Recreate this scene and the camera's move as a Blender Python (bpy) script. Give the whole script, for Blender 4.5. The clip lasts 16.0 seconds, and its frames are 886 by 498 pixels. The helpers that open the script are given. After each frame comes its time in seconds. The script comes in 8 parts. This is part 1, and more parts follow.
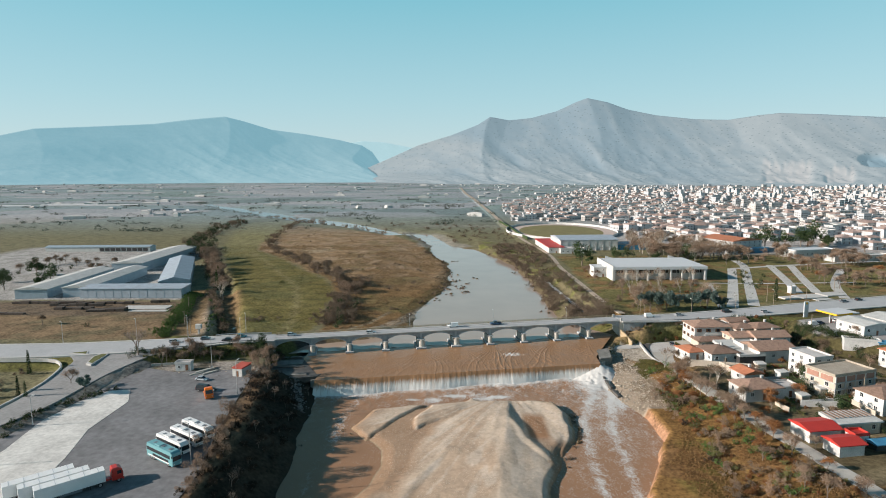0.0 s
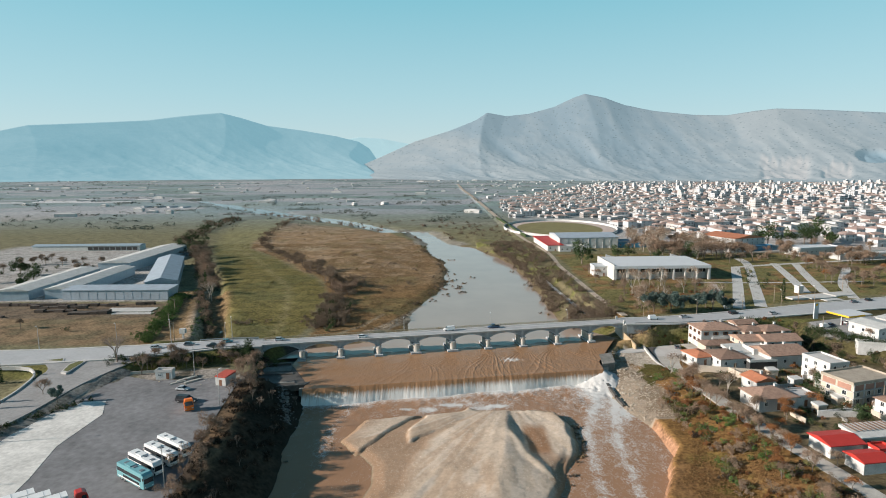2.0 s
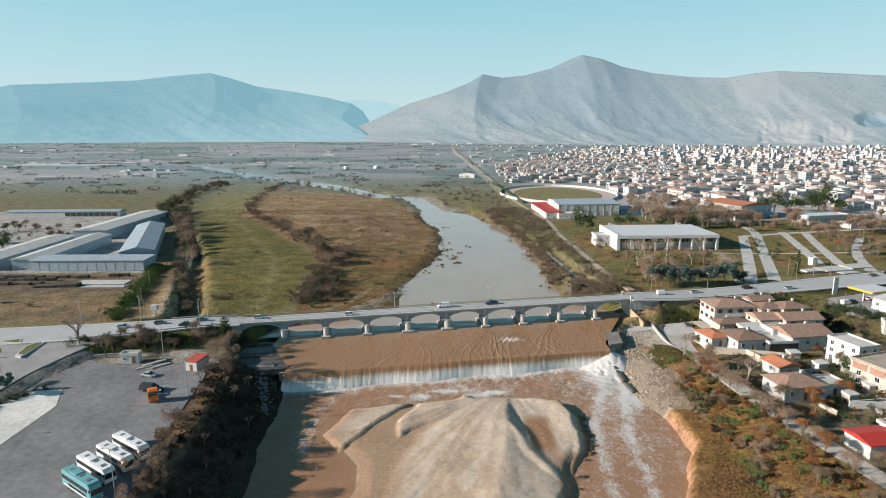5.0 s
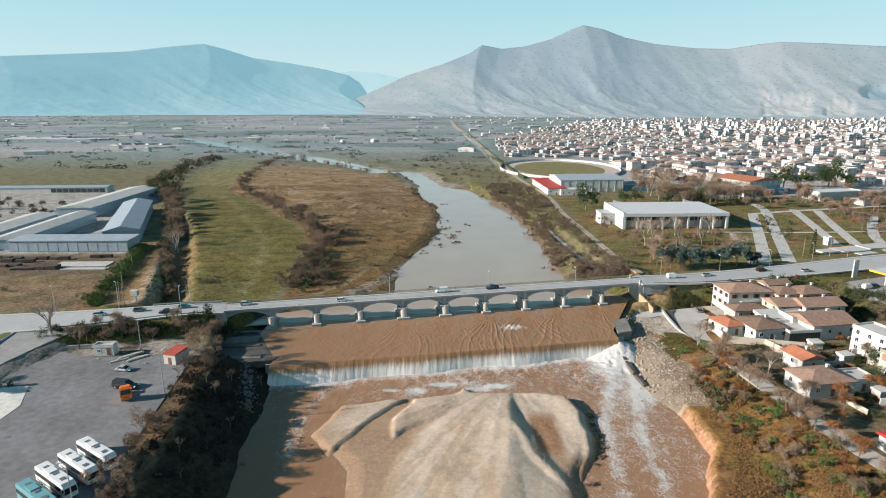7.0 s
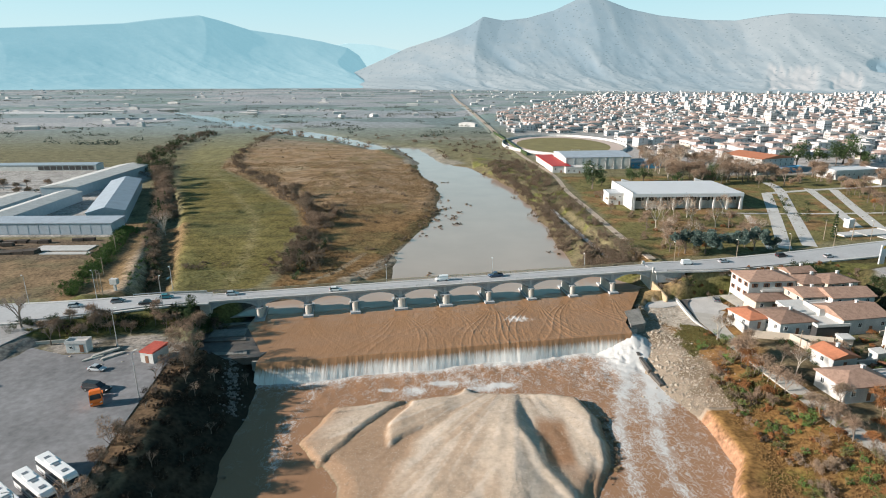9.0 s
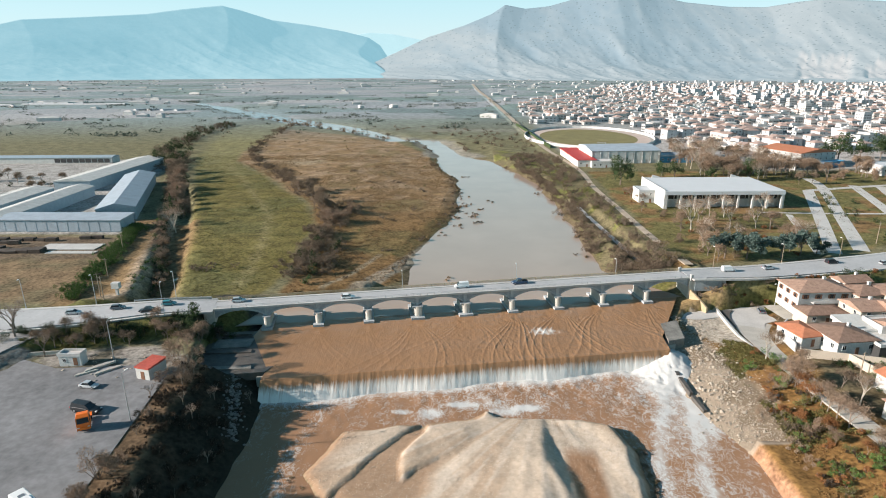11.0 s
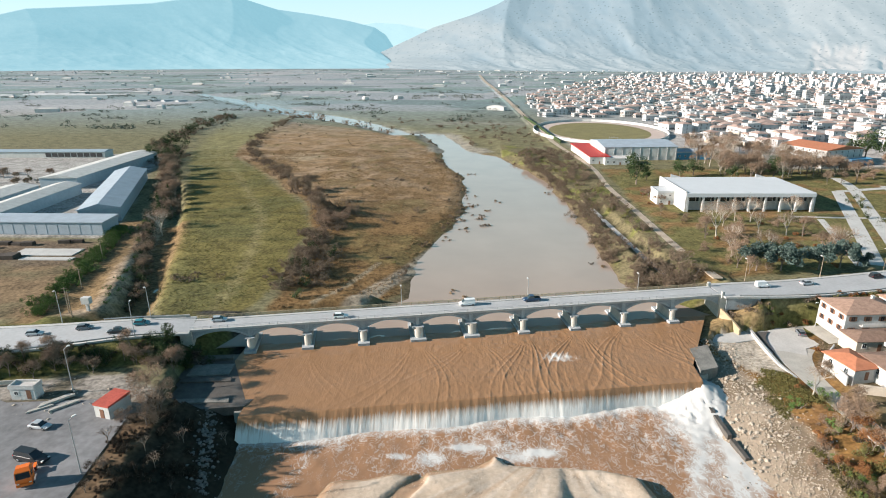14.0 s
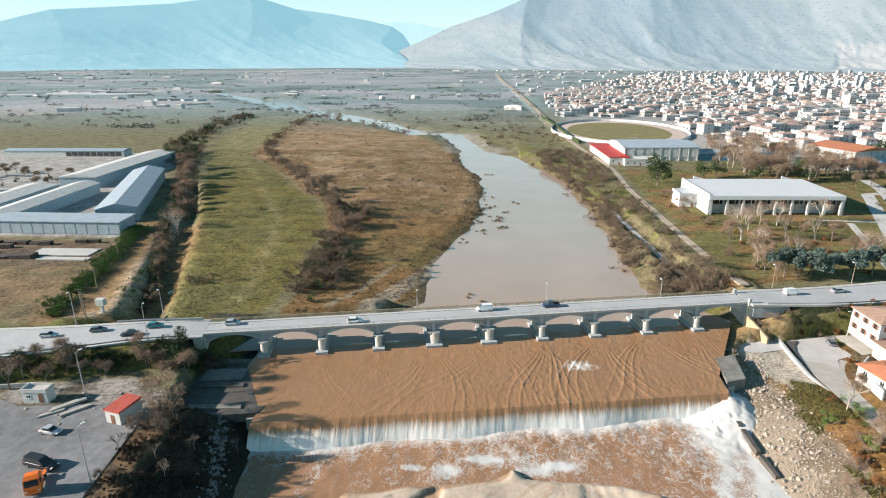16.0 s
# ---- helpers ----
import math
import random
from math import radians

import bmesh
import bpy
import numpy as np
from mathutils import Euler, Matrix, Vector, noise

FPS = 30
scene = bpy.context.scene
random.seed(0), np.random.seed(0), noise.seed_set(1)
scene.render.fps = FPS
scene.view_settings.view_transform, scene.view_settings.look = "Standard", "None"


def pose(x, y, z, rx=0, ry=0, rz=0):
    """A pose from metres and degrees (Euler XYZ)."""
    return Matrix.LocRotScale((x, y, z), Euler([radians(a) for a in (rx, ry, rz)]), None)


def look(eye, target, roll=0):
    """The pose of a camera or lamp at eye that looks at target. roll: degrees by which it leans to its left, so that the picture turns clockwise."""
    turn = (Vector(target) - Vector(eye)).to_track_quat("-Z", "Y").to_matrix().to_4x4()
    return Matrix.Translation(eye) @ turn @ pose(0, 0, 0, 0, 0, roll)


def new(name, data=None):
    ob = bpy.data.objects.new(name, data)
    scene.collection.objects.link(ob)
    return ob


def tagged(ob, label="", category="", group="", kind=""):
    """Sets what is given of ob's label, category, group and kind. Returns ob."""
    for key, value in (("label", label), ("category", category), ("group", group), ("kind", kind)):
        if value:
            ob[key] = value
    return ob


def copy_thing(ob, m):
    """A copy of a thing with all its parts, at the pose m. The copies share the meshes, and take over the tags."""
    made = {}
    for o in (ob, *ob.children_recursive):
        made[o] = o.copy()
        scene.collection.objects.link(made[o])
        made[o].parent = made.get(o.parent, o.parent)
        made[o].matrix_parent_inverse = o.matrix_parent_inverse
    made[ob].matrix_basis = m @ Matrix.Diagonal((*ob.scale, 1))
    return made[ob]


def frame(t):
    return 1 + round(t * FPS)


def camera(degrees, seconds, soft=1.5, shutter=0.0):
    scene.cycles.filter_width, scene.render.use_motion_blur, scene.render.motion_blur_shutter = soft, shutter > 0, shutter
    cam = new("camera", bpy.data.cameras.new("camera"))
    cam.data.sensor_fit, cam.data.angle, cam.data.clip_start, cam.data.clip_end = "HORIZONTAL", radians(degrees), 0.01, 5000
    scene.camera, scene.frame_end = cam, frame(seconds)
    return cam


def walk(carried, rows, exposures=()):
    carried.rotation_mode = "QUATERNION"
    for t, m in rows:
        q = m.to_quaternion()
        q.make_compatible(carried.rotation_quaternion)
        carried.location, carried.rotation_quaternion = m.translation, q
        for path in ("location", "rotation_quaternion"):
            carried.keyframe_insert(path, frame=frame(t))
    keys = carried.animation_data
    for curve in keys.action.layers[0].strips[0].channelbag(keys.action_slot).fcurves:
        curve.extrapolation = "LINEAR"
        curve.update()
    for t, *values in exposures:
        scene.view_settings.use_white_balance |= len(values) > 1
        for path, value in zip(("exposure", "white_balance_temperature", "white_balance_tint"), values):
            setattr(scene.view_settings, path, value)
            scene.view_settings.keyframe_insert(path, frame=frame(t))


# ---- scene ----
cam = camera(74.7, 16.0, soft=1.0)
PATH = [
    (0, (0.267, 0.578, 68.726), (0.213, 2.56, 68.464), -0.5),
    (0.5, (0.428, 3.173, 68.76), (0.375, 5.155, 68.497), -0.5),
    (1, (0.577, 5.81, 68.81), (0.526, 7.793, 68.55), -0.6),
    (1.5, (0.661, 8.66, 68.864), (0.613, 10.642, 68.601), -0.6),
    (2, (0.749, 11.701, 68.881), (0.704, 13.682, 68.606), -0.6),
    (2.5, (0.734, 14.916, 68.905), (0.691, 16.894, 68.612), -0.6),
    (3, (0.668, 18.122, 68.866), (0.63, 20.097, 68.553), -0.6),
    (3.5, (0.596, 21.344, 68.727), (0.561, 23.316, 68.394), -0.6),
    (4, (0.492, 24.581, 68.608), (0.461, 26.55, 68.254), -0.5),
    (6.5, (0.474, 41.626, 68.458), (0.451, 43.572, 67.995), -0.4),
    (7, (0.583, 45.146, 68.481), (0.561, 47.086, 67.996), -0.4),
    (7.5, (0.677, 48.759, 68.407), (0.655, 50.693, 67.899), -0.4),
    (8, (0.664, 52.309, 68.381), (0.642, 54.238, 67.853), -0.4),
    (10.5, (0.243, 70.202, 68.771), (0.187, 72.109, 68.172), -0.5),
    (11, (0.196, 73.881, 68.852), (0.104, 75.787, 68.254), -0.6),
    (11.5, (0.192, 77.415, 68.912), (0.081, 79.32, 68.314), -0.6),
    (12, (0.14, 80.743, 69.001), (0.03, 82.649, 68.403), -0.6),
    (12.5, (0.107, 84.009, 69.111), (-0.003, 85.915, 68.514), -0.6),
    (13, (0.06, 87.285, 69.248), (-0.05, 89.187, 68.64), -0.6),
    (13.5, (-0.003, 90.465, 69.331), (-0.113, 92.362, 68.706), -0.6),
    (14, (-0.167, 93.204, 69.411), (-0.278, 95.1, 68.784), -0.5),
    (14.5, (-0.354, 95.045, 69.465), (-0.467, 96.94, 68.836), -0.5),
    (15, (-0.461, 96.157, 69.437), (-0.575, 98.052, 68.807), -0.5),
    (15.5, (-0.668, 96.731, 69.434), (-0.803, 98.624, 68.804), -0.5),
    (16, (-0.751, 97.102, 69.469), (-0.916, 98.993, 68.84), -0.6),
]
walk(cam, [(t, look(eye, target, roll)) for t, eye, target, roll in PATH], [(0, 0.75), (4, 0.80), (8, 0.98), (12, 1.17), (16, 1.27)])


# world, sun, exposure
SUN_EL, SUN_DIR = radians(21), Vector((-0.985, -0.17, 0)).normalized()
world = bpy.data.worlds.new("world")
scene.world = world
world.use_nodes = True
wn, wl = world.node_tree.nodes, world.node_tree.links
sky = wn.new("ShaderNodeTexSky")
sky.sky_type, sky.sun_disc = "NISHITA", False
sky.sun_elevation, sky.sun_rotation = SUN_EL, math.atan2(SUN_DIR.x, SUN_DIR.y) % (2 * math.pi)
sky.air_density, sky.dust_density, sky.ozone_density = 1.0, 0.6, 2.5
tc = wn.new("ShaderNodeTexCoord")
sep = wn.new("ShaderNodeSeparateXYZ")
wl.new(tc.outputs["Generated"], sep.inputs[0])
ramp = wn.new("ShaderNodeValToRGB")
ramp.color_ramp.elements[0].position, ramp.color_ramp.elements[0].color = 0.0, (0.70, 0.86, 0.905, 1)
ramp.color_ramp.elements[1].position, ramp.color_ramp.elements[1].color = 1.0, (0.03, 0.10, 0.18, 1)
e = ramp.color_ramp.elements.new(0.12)
e.color = (0.50, 0.795, 0.87, 1)
for at, shade in ((0.32, (0.21, 0.645, 0.775, 1)), (0.46, (0.05, 0.16, 0.25, 1))):
    ramp.color_ramp.elements.new(at).color = shade
wl.new(sep.outputs["Z"], ramp.inputs[0])
scale = wn.new("ShaderNodeVectorMath")
scale.operation = "SCALE"
scale.inputs["Scale"].default_value = 0.10
wl.new(sky.outputs[0], scale.inputs[0])
mixer = wn.new("ShaderNodeMix")
mixer.data_type = "RGBA"
mixer.inputs[0].default_value = 0.8
wl.new(scale.outputs[0], mixer.inputs[6])
wl.new(ramp.outputs[0], mixer.inputs[7])
wl.new(mixer.outputs[2], wn["Background"].inputs["Color"])
wn["Background"].inputs["Strength"].default_value = 0.55

sun = new("sun", bpy.data.lights.new("sun", "SUN"))
sun.data.energy, sun.data.angle, sun.data.color = 4.3, radians(0.6), (1.0, 0.90, 0.81)
sun.matrix_world = look(SUN_DIR * math.cos(SUN_EL) * 100 + Vector((0, 0, math.sin(SUN_EL) * 100)), (0, 0, 0))


# materials and mesh tools
def material(name, colour, rough=0.85, vary=0.25, size=2.0, bump=0.0, bump_size=0.3, metal=0.0, spec=0.3, tint=None, attr=False, rand=0.0, grain=0.0):
    """A surface with two scales of colour variation (size in metres), relief and, on repeats, a shade of their own."""
    m = bpy.data.materials.new(name)
    m.use_nodes = True
    n, l = m.node_tree.nodes, m.node_tree.links
    b = n["Principled BSDF"]
    b.inputs["Roughness"].default_value, b.inputs["Metallic"].default_value = rough, metal
    b.inputs["Specular IOR Level"].default_value = spec
    geo = n.new("ShaderNodeNewGeometry")
    def fuzz(scale, detail):
        t = n.new("ShaderNodeTexNoise")
        t.inputs["Scale"].default_value, t.inputs["Detail"].default_value = scale, detail
        l.new(geo.outputs["Position"], t.inputs["Vector"])
        return t
    big, fine = fuzz(1 / size, 3), fuzz(9 / size, 4)
    add = n.new("ShaderNodeMath")
    l.new(big.outputs["Fac"], add.inputs[0])
    l.new(fine.outputs["Fac"], add.inputs[1])
    rng = n.new("ShaderNodeMapRange")
    rng.inputs["From Min"].default_value, rng.inputs["From Max"].default_value = 0.6, 1.4
    rng.inputs["To Min"].default_value, rng.inputs["To Max"].default_value = 1 - vary, 1 + vary
    total = add
    if grain:
        # clumps and tufts, sharper than the soft stains
        tuft = fuzz(1 / grain, 2)
        k = n.new("ShaderNodeMath")
        k.operation = "MULTIPLY_ADD"
        k.inputs[1].default_value, k.inputs[2].default_value = 1.1, -0.55
        l.new(tuft.outputs["Fac"], k.inputs[0])
        if attr:
            cover = n.new("ShaderNodeAttribute")
            cover.attribute_name = "soil"
            weigh = n.new("ShaderNodeMath")
            weigh.operation = "MULTIPLY"
            l.new(k.outputs[0], weigh.inputs[0])
            l.new(cover.outputs["Alpha"], weigh.inputs[1])
            k = weigh
            off = n.new("ShaderNodeMath")
            off.operation, off.inputs[1].default_value = "SUBTRACT", 1.0
            l.new(add.outputs[0], off.inputs[0])
            half = n.new("ShaderNodeMath")
            half.operation, half.inputs[1].default_value = "MULTIPLY_ADD", 0.0
            l.new(off.outputs[0], half.inputs[0])
            l.new(cover.outputs["Alpha"], half.inputs[1])
            half.inputs[2].default_value = 1.0
            add = half
        total = n.new("ShaderNodeMath")
        l.new(add.outputs[0], total.inputs[0])
        l.new(k.outputs[0], total.inputs[1])
    l.new(total.outputs[0], rng.inputs["Value"])
    mul = n.new("ShaderNodeVectorMath")
    mul.operation = "SCALE"
    if attr:
        a = n.new("ShaderNodeAttribute")
        a.attribute_name = "soil"
        l.new(a.outputs["Color"], mul.inputs[0])
    elif tint:
        mix = n.new("ShaderNodeMix")
        mix.data_type = "RGBA"
        mix.inputs[6].default_value, mix.inputs[7].default_value = (*colour, 1), (*tint, 1)
        l.new(big.outputs["Fac"], mix.inputs[0])
        l.new(mix.outputs[2], mul.inputs[0])
    else:
        mul.inputs[0].default_value = colour
    l.new(rng.outputs[0], mul.inputs["Scale"])
    last = mul
    if rand:
        info = n.new("ShaderNodeObjectInfo")
        r2 = n.new("ShaderNodeMapRange")
        r2.inputs["To Min"].default_value, r2.inputs["To Max"].default_value = 1 - rand, 1 + rand
        l.new(info.outputs["Random"], r2.inputs["Value"])
        m2 = n.new("ShaderNodeVectorMath")
        m2.operation = "SCALE"
        l.new(mul.outputs[0], m2.inputs[0])
        l.new(r2.outputs[0], m2.inputs["Scale"])
        last = m2
    l.new(last.outputs[0], b.inputs["Base Color"])
    if bump:
        bt = fuzz(1 / bump_size, 5)
        bn = n.new("ShaderNodeBump")
        bn.inputs["Strength"].default_value, bn.inputs["Distance"].default_value = min(1, bump * 2), bump
        l.new(bt.outputs["Fac"], bn.inputs["Height"])
        l.new(bn.outputs[0], b.inputs["Normal"])
    return m


class Geo:
    """Vertices and faces of one mesh, gathered from simple shapes."""
    def __init__(self):
        self.v, self.f = [], []

    def add(self, v, f):
        k = len(self.v)
        self.v += [tuple(p) for p in v]
        self.f += [tuple(k + i for i in q) for q in f]
        return self

    def box(self, c, s, rz=0.0, top=1.0):
        """A box about the centre c of size s, turned rz degrees; top: how much its upper face shrinks."""
        a, o = radians(rz), []
        for z, k in ((-1, 1), (1, top)):
            for x, y in ((-1, -1), (1, -1), (1, 1), (-1, 1)):
                px, py = x * k * s[0] / 2, y * k * s[1] / 2
                o.append((c[0] + px * math.cos(a) - py * math.sin(a), c[1] + px * math.sin(a) + py * math.cos(a), c[2] + z * s[2] / 2))
        return self.add(o, [(3, 2, 1, 0), (4, 5, 6, 7), (0, 1, 5, 4), (1, 2, 6, 5), (2, 3, 7, 6), (3, 0, 4, 7)])

    def prism(self, pts, z0, z1):
        """An upright prism over the outline pts; z0, z1: numbers, or a height for each point."""
        n = len(pts)
        lo = z0 if isinstance(z0, (list, tuple)) else [z0] * n
        hi = z1 if isinstance(z1, (list, tuple)) else [z1] * n
        v = [(p[0], p[1], lo[i]) for i, p in enumerate(pts)] + [(p[0], p[1], hi[i]) for i, p in enumerate(pts)]
        return self.add(v, [tuple(range(n - 1, -1, -1)), tuple(range(n, 2 * n))] + [(i, (i + 1) % n, n + (i + 1) % n, n + i) for i in range(n)])

    def tube(self, a, b, r0, r1=None, n=6):
        """A tapered rod from a to b."""
        a, b = Vector(a), Vector(b)
        r1 = r0 if r1 is None else r1
        d = (b - a).normalized()
        s = d.orthogonal().normalized()
        t = d.cross(s)
        v = [p + (s * math.cos(2 * math.pi * i / n) + t * math.sin(2 * math.pi * i / n)) * r for p, r in ((a, r0), (b, r1)) for i in range(n)]
        return self.add(v, [tuple(range(n - 1, -1, -1)), tuple(range(n, 2 * n))] + [(i, (i + 1) % n, n + (i + 1) % n, n + i) for i in range(n)])

    def loft(self, rings):
        """Skin over rings with equal numbers of points, closed at both ends."""
        n = len(rings[0])
        f = [tuple(range(n - 1, -1, -1)), tuple((len(rings) - 1) * n + i for i in range(n))]
        for k in range(len(rings) - 1):
            f += [(k * n + i, k * n + (i + 1) % n, (k + 1) * n + (i + 1) % n, (k + 1) * n + i) for i in range(n)]
        return self.add([p for r in rings for p in r], f)

    def extrude(self, profile, y0, y1):
        """The outline profile in x and z, drawn out from y0 to y1."""
        n = len(profile)
        v = [(p[0], y0, p[1]) for p in profile] + [(p[0], y1, p[1]) for p in profile]
        return self.add(v, [tuple(range(n)), tuple(range(2 * n - 1, n - 1, -1))] + [(i, n + i, n + (i + 1) % n, (i + 1) % n) for i in range(n)])

    def mesh(self, name, mat, smooth=False):
        me = bpy.data.meshes.new(name)
        me.from_pydata(self.v, [], self.f)
        me.materials.append(mat)
        if smooth:
            me.polygons.foreach_set("use_smooth", [True] * len(me.polygons))
        me.update()
        return me


def part(name, geo, mat, parent, label="", smooth=False):
    ob = new(name, geo if isinstance(geo, bpy.types.Mesh) else geo.mesh(name, mat, smooth))
    ob.parent = parent
    return tagged(ob, label)


def thing(name, m, label, category, group="", kind=""):
    ob = new(name)
    ob.matrix_basis = m
    return tagged(ob, label, category, group, kind)


def solid(name, geo, mat, label, category, kind="structure", smooth=False, group=""):
    ob = new(name, geo if isinstance(geo, bpy.types.Mesh) else geo.mesh(name, mat, smooth))
    return tagged(ob, label, category, group, kind)


def lerp(a, b, k):
    return a + (b - a) * k


def smooth01(k):
    k = np.clip(k, 0, 1)
    return k * k * (3 - 2 * k)


def vnoise(x, y, size, seed=0):
    """Smooth value noise between 0 and 1 over arrays."""
    x, y = np.asarray(x, float) / size + 137.3 * (seed + 1), np.asarray(y, float) / size + 71.9 * (seed + 1)
    ix, iy = np.floor(x), np.floor(y)
    fx, fy = smooth01(x - ix), smooth01(y - iy)
    def h(a, b):
        s = np.sin(a * 127.1 + b * 311.7 + seed * 17.17) * 43758.5453
        return s - np.floor(s)
    return lerp(lerp(h(ix, iy), h(ix + 1, iy), fx), lerp(h(ix, iy + 1), h(ix + 1, iy + 1), fx), fy)


def fractal(x, y, size, seed=0, octaves=4):
    out, amp, tot = 0, 1.0, 0.0
    for k in range(octaves):
        out, tot = out + amp * vnoise(x, y, size / 2 ** k, seed + k), tot + amp
        amp *= 0.5
    return out / tot


def line_dist(x, y, pts):
    """Distance of arrays to a polyline, and the value carried along it (3rd and 4th numbers of its points)."""
    best = np.full(np.shape(x), 1e9)
    val = np.zeros(np.shape(x))
    wid = np.zeros(np.shape(x))
    for a, b in zip(pts[:-1], pts[1:]):
        dx, dy = b[0] - a[0], b[1] - a[1]
        k = np.clip(((x - a[0]) * dx + (y - a[1]) * dy) / (dx * dx + dy * dy + 1e-9), 0, 1)
        d = np.hypot(x - a[0] - k * dx, y - a[1] - k * dy)
        near = d < best
        best = np.where(near, d, best)
        if len(a) > 2:
            val = np.where(near, lerp(a[2], b[2], k), val)
        if len(a) > 3:
            wid = np.where(near, lerp(a[3], b[3], k), wid)
    return best, val, wid


def poly_dist(x, y, pts):
    """Signed distance to a closed outline: positive inside."""
    d = line_dist(x, y, [p[:2] for p in pts] + [pts[0][:2]])[0]
    inside = np.zeros(np.shape(x), bool)
    for a, b in zip(pts, pts[1:] + pts[:1]):
        if a[1] != b[1]:
            cross = ((a[1] > y) != (b[1] > y)) & (x < (b[0] - a[0]) * (y - a[1]) / (b[1] - a[1]) + a[0])
            inside ^= cross
    return np.where(inside, d, -d)


def curve(pts, step=4.0):
    """A smooth line through pts (any number of values each), sampled about every step metres."""
    p = [np.array(q, float) for q in pts]
    p = [2 * p[0] - p[1]] + p + [2 * p[-1] - p[-2]]
    out = []
    for i in range(1, len(p) - 2):
        n = max(1, int(np.hypot(*(p[i + 1] - p[i])[:2]) / step))
        for k in range(n):
            t = k / n
            out.append(0.5 * (2 * p[i] + (p[i + 1] - p[i - 1]) * t + (2 * p[i - 1] - 5 * p[i] + 4 * p[i + 1] - p[i + 2]) * t * t + (3 * p[i] - p[i - 1] - 3 * p[i + 1] + p[i + 2]) * t ** 3))
    out.append(p[-2])
    return [tuple(float(c) for c in q) for q in out]


def ribbon(line, thick=0.3, lift=0.0, off=0.0, width=None):
    """A slab along a line of x, y, z, width: its top at z + lift, its middle off metres to the left."""
    g, rings = Geo(), []
    for i, q in enumerate(line):
        a, b = line[max(0, i - 1)], line[min(len(line) - 1, i + 1)]
        t = Vector((b[0] - a[0], b[1] - a[1])).normalized()
        n = Vector((-t.y, t.x))
        w = (q[3] if width is None else width) / 2
        z = q[2] + lift
        p0, p1 = Vector(q[:2]) + n * (off + w), Vector(q[:2]) + n * (off - w)
        rings.append([(p0.x, p0.y, z), (p0.x, p0.y, z - thick), (p1.x, p1.y, z - thick), (p1.x, p1.y, z)])
    return g.loft(rings)


# plan of the valley: lines and outlines in metres
WATER_UP, WATER_DOWN = -4.8, -10.0
BR_A, BR_U = Vector((-60.5, 233.0)), Vector((0.9815, 0.1915))
BR_N = Vector((-BR_U.y, BR_U.x))


def deck_z(s):
    return 2.05 + 0.25 * np.clip(s / 135, 0, 1)


def on_bridge(s, off=0.0, z=0.0):
    p = BR_A + BR_U * s + BR_N * off
    return (p.x, p.y, z)


ROAD_LEFT = curve([(-380, 213, 1.3, 15), (-260, 213, 1.3, 15), (-170, 214.5, 1.5, 16), (-135, 217.5, 1.9, 15), (-112, 221, 2.3, 13), (-90, 226.5, 2.6, 9.5), (*on_bridge(-15)[:2], deck_z(-15), 8.4)])
ROAD_RIGHT = curve([(*on_bridge(135)[:2], deck_z(135), 8.4), (101.5, 264, 1.7, 11), (142.3, 274.6, 1.7, 12), (172.8, 283.3, 1.8, 14), (217.6, 295.5, 1.9, 16), (334, 331, 1.9, 17), (525, 385, 1.9, 17)])
BRANCH = curve([(-130, 211, 1.7, 34), (-129, 203, 1.5, 24), (-129.5, 190, 1.1, 18), (-128.5, 175, 0.9, 14), (-128.5, 163, 0.8, 12.5), (-131, 150, 0.7, 10), (-135, 125, 0.5, 7.5), (-146, 90, 0.4, 7.5), (-160, 40, 0.4, 7.5)])
RAMP = curve([(112, 249, -4.6, 6), (102, 248.5, -6.0, 10), (92, 247, -6.8, 12), (85.5, 239, -6.8, 10), (82.5, 225, -6.0, 6), (82, 206, -4.8, 5), (83.5, 185, -3.9, 5), (85.3, 168.5, -3.7, 5), (88, 156, -3.7, 5), (91, 142.5, -3.7, 5), (95, 120.5, -3.7, 5), (100.5, 77.5, -3.7, 5)])
RIVER_PATH = curve([(77, 270, 2.2, 3), (76.5, 290, 0.9, 3), (75.5, 320, 0.6, 3), (74.5, 360, 0.6, 3), (73, 414, 0.6, 3), (75, 478, 0.6, 3), (66, 580, 0.5, 3.5), (62, 700, 0.4, 5), (42, 1430, 0.3, 8), (24, 1910, 0.3, 9), (10, 2600, 0.3, 9)], 12)
LOW_PATH = curve([(66, 285, -3.2, 2.2), (63.8, 306, -3.2, 2.2), (62, 328, -3.2, 2.2), (60.5, 345, -3.2, 2.2), (58, 380, -3.2, 2.2)], 6)
CHANNEL_UP = [(-74, 221), (-66, 242), (-34, 254), (-22, 266), (-24, 295), (-15, 329), (-8, 354), (-7, 394), (-8, 461), (-22, 515), (-31, 597), (-52, 675), (-78, 672), (-130, 757), (-224, 868), (-320, 978), (-430, 1120), (-633, 1390), (-803, 1645), (-1010, 1960), (-985, 1975),
              (-770, 1640), (-600, 1380), (-400, 1112), (-298, 970), (-206, 860), (-112, 745), (-72, 690), (-34, 680), (-5, 575), (15, 552), (27, 513), (43, 460), (46, 417), (50, 366), (50, 317), (49, 282), (64, 265), (73, 255), (67, 241), (60, 225), (45, 216), (-52, 199)]
CHANNEL_DOWN = [(-54, 224), (-51, 196), (-47, 160), (-44, 130), (-42, 60), (-60, -250), (20, -250), (38, 60), (46, 133), (51, 145), (56, 155), (61, 163), (61, 178), (57, 190), (54, 205), (50, 222)]
POOL = [(-66, 236), (-58, 205), (-50, 194), (46, 212), (61, 231), (70, 253)]
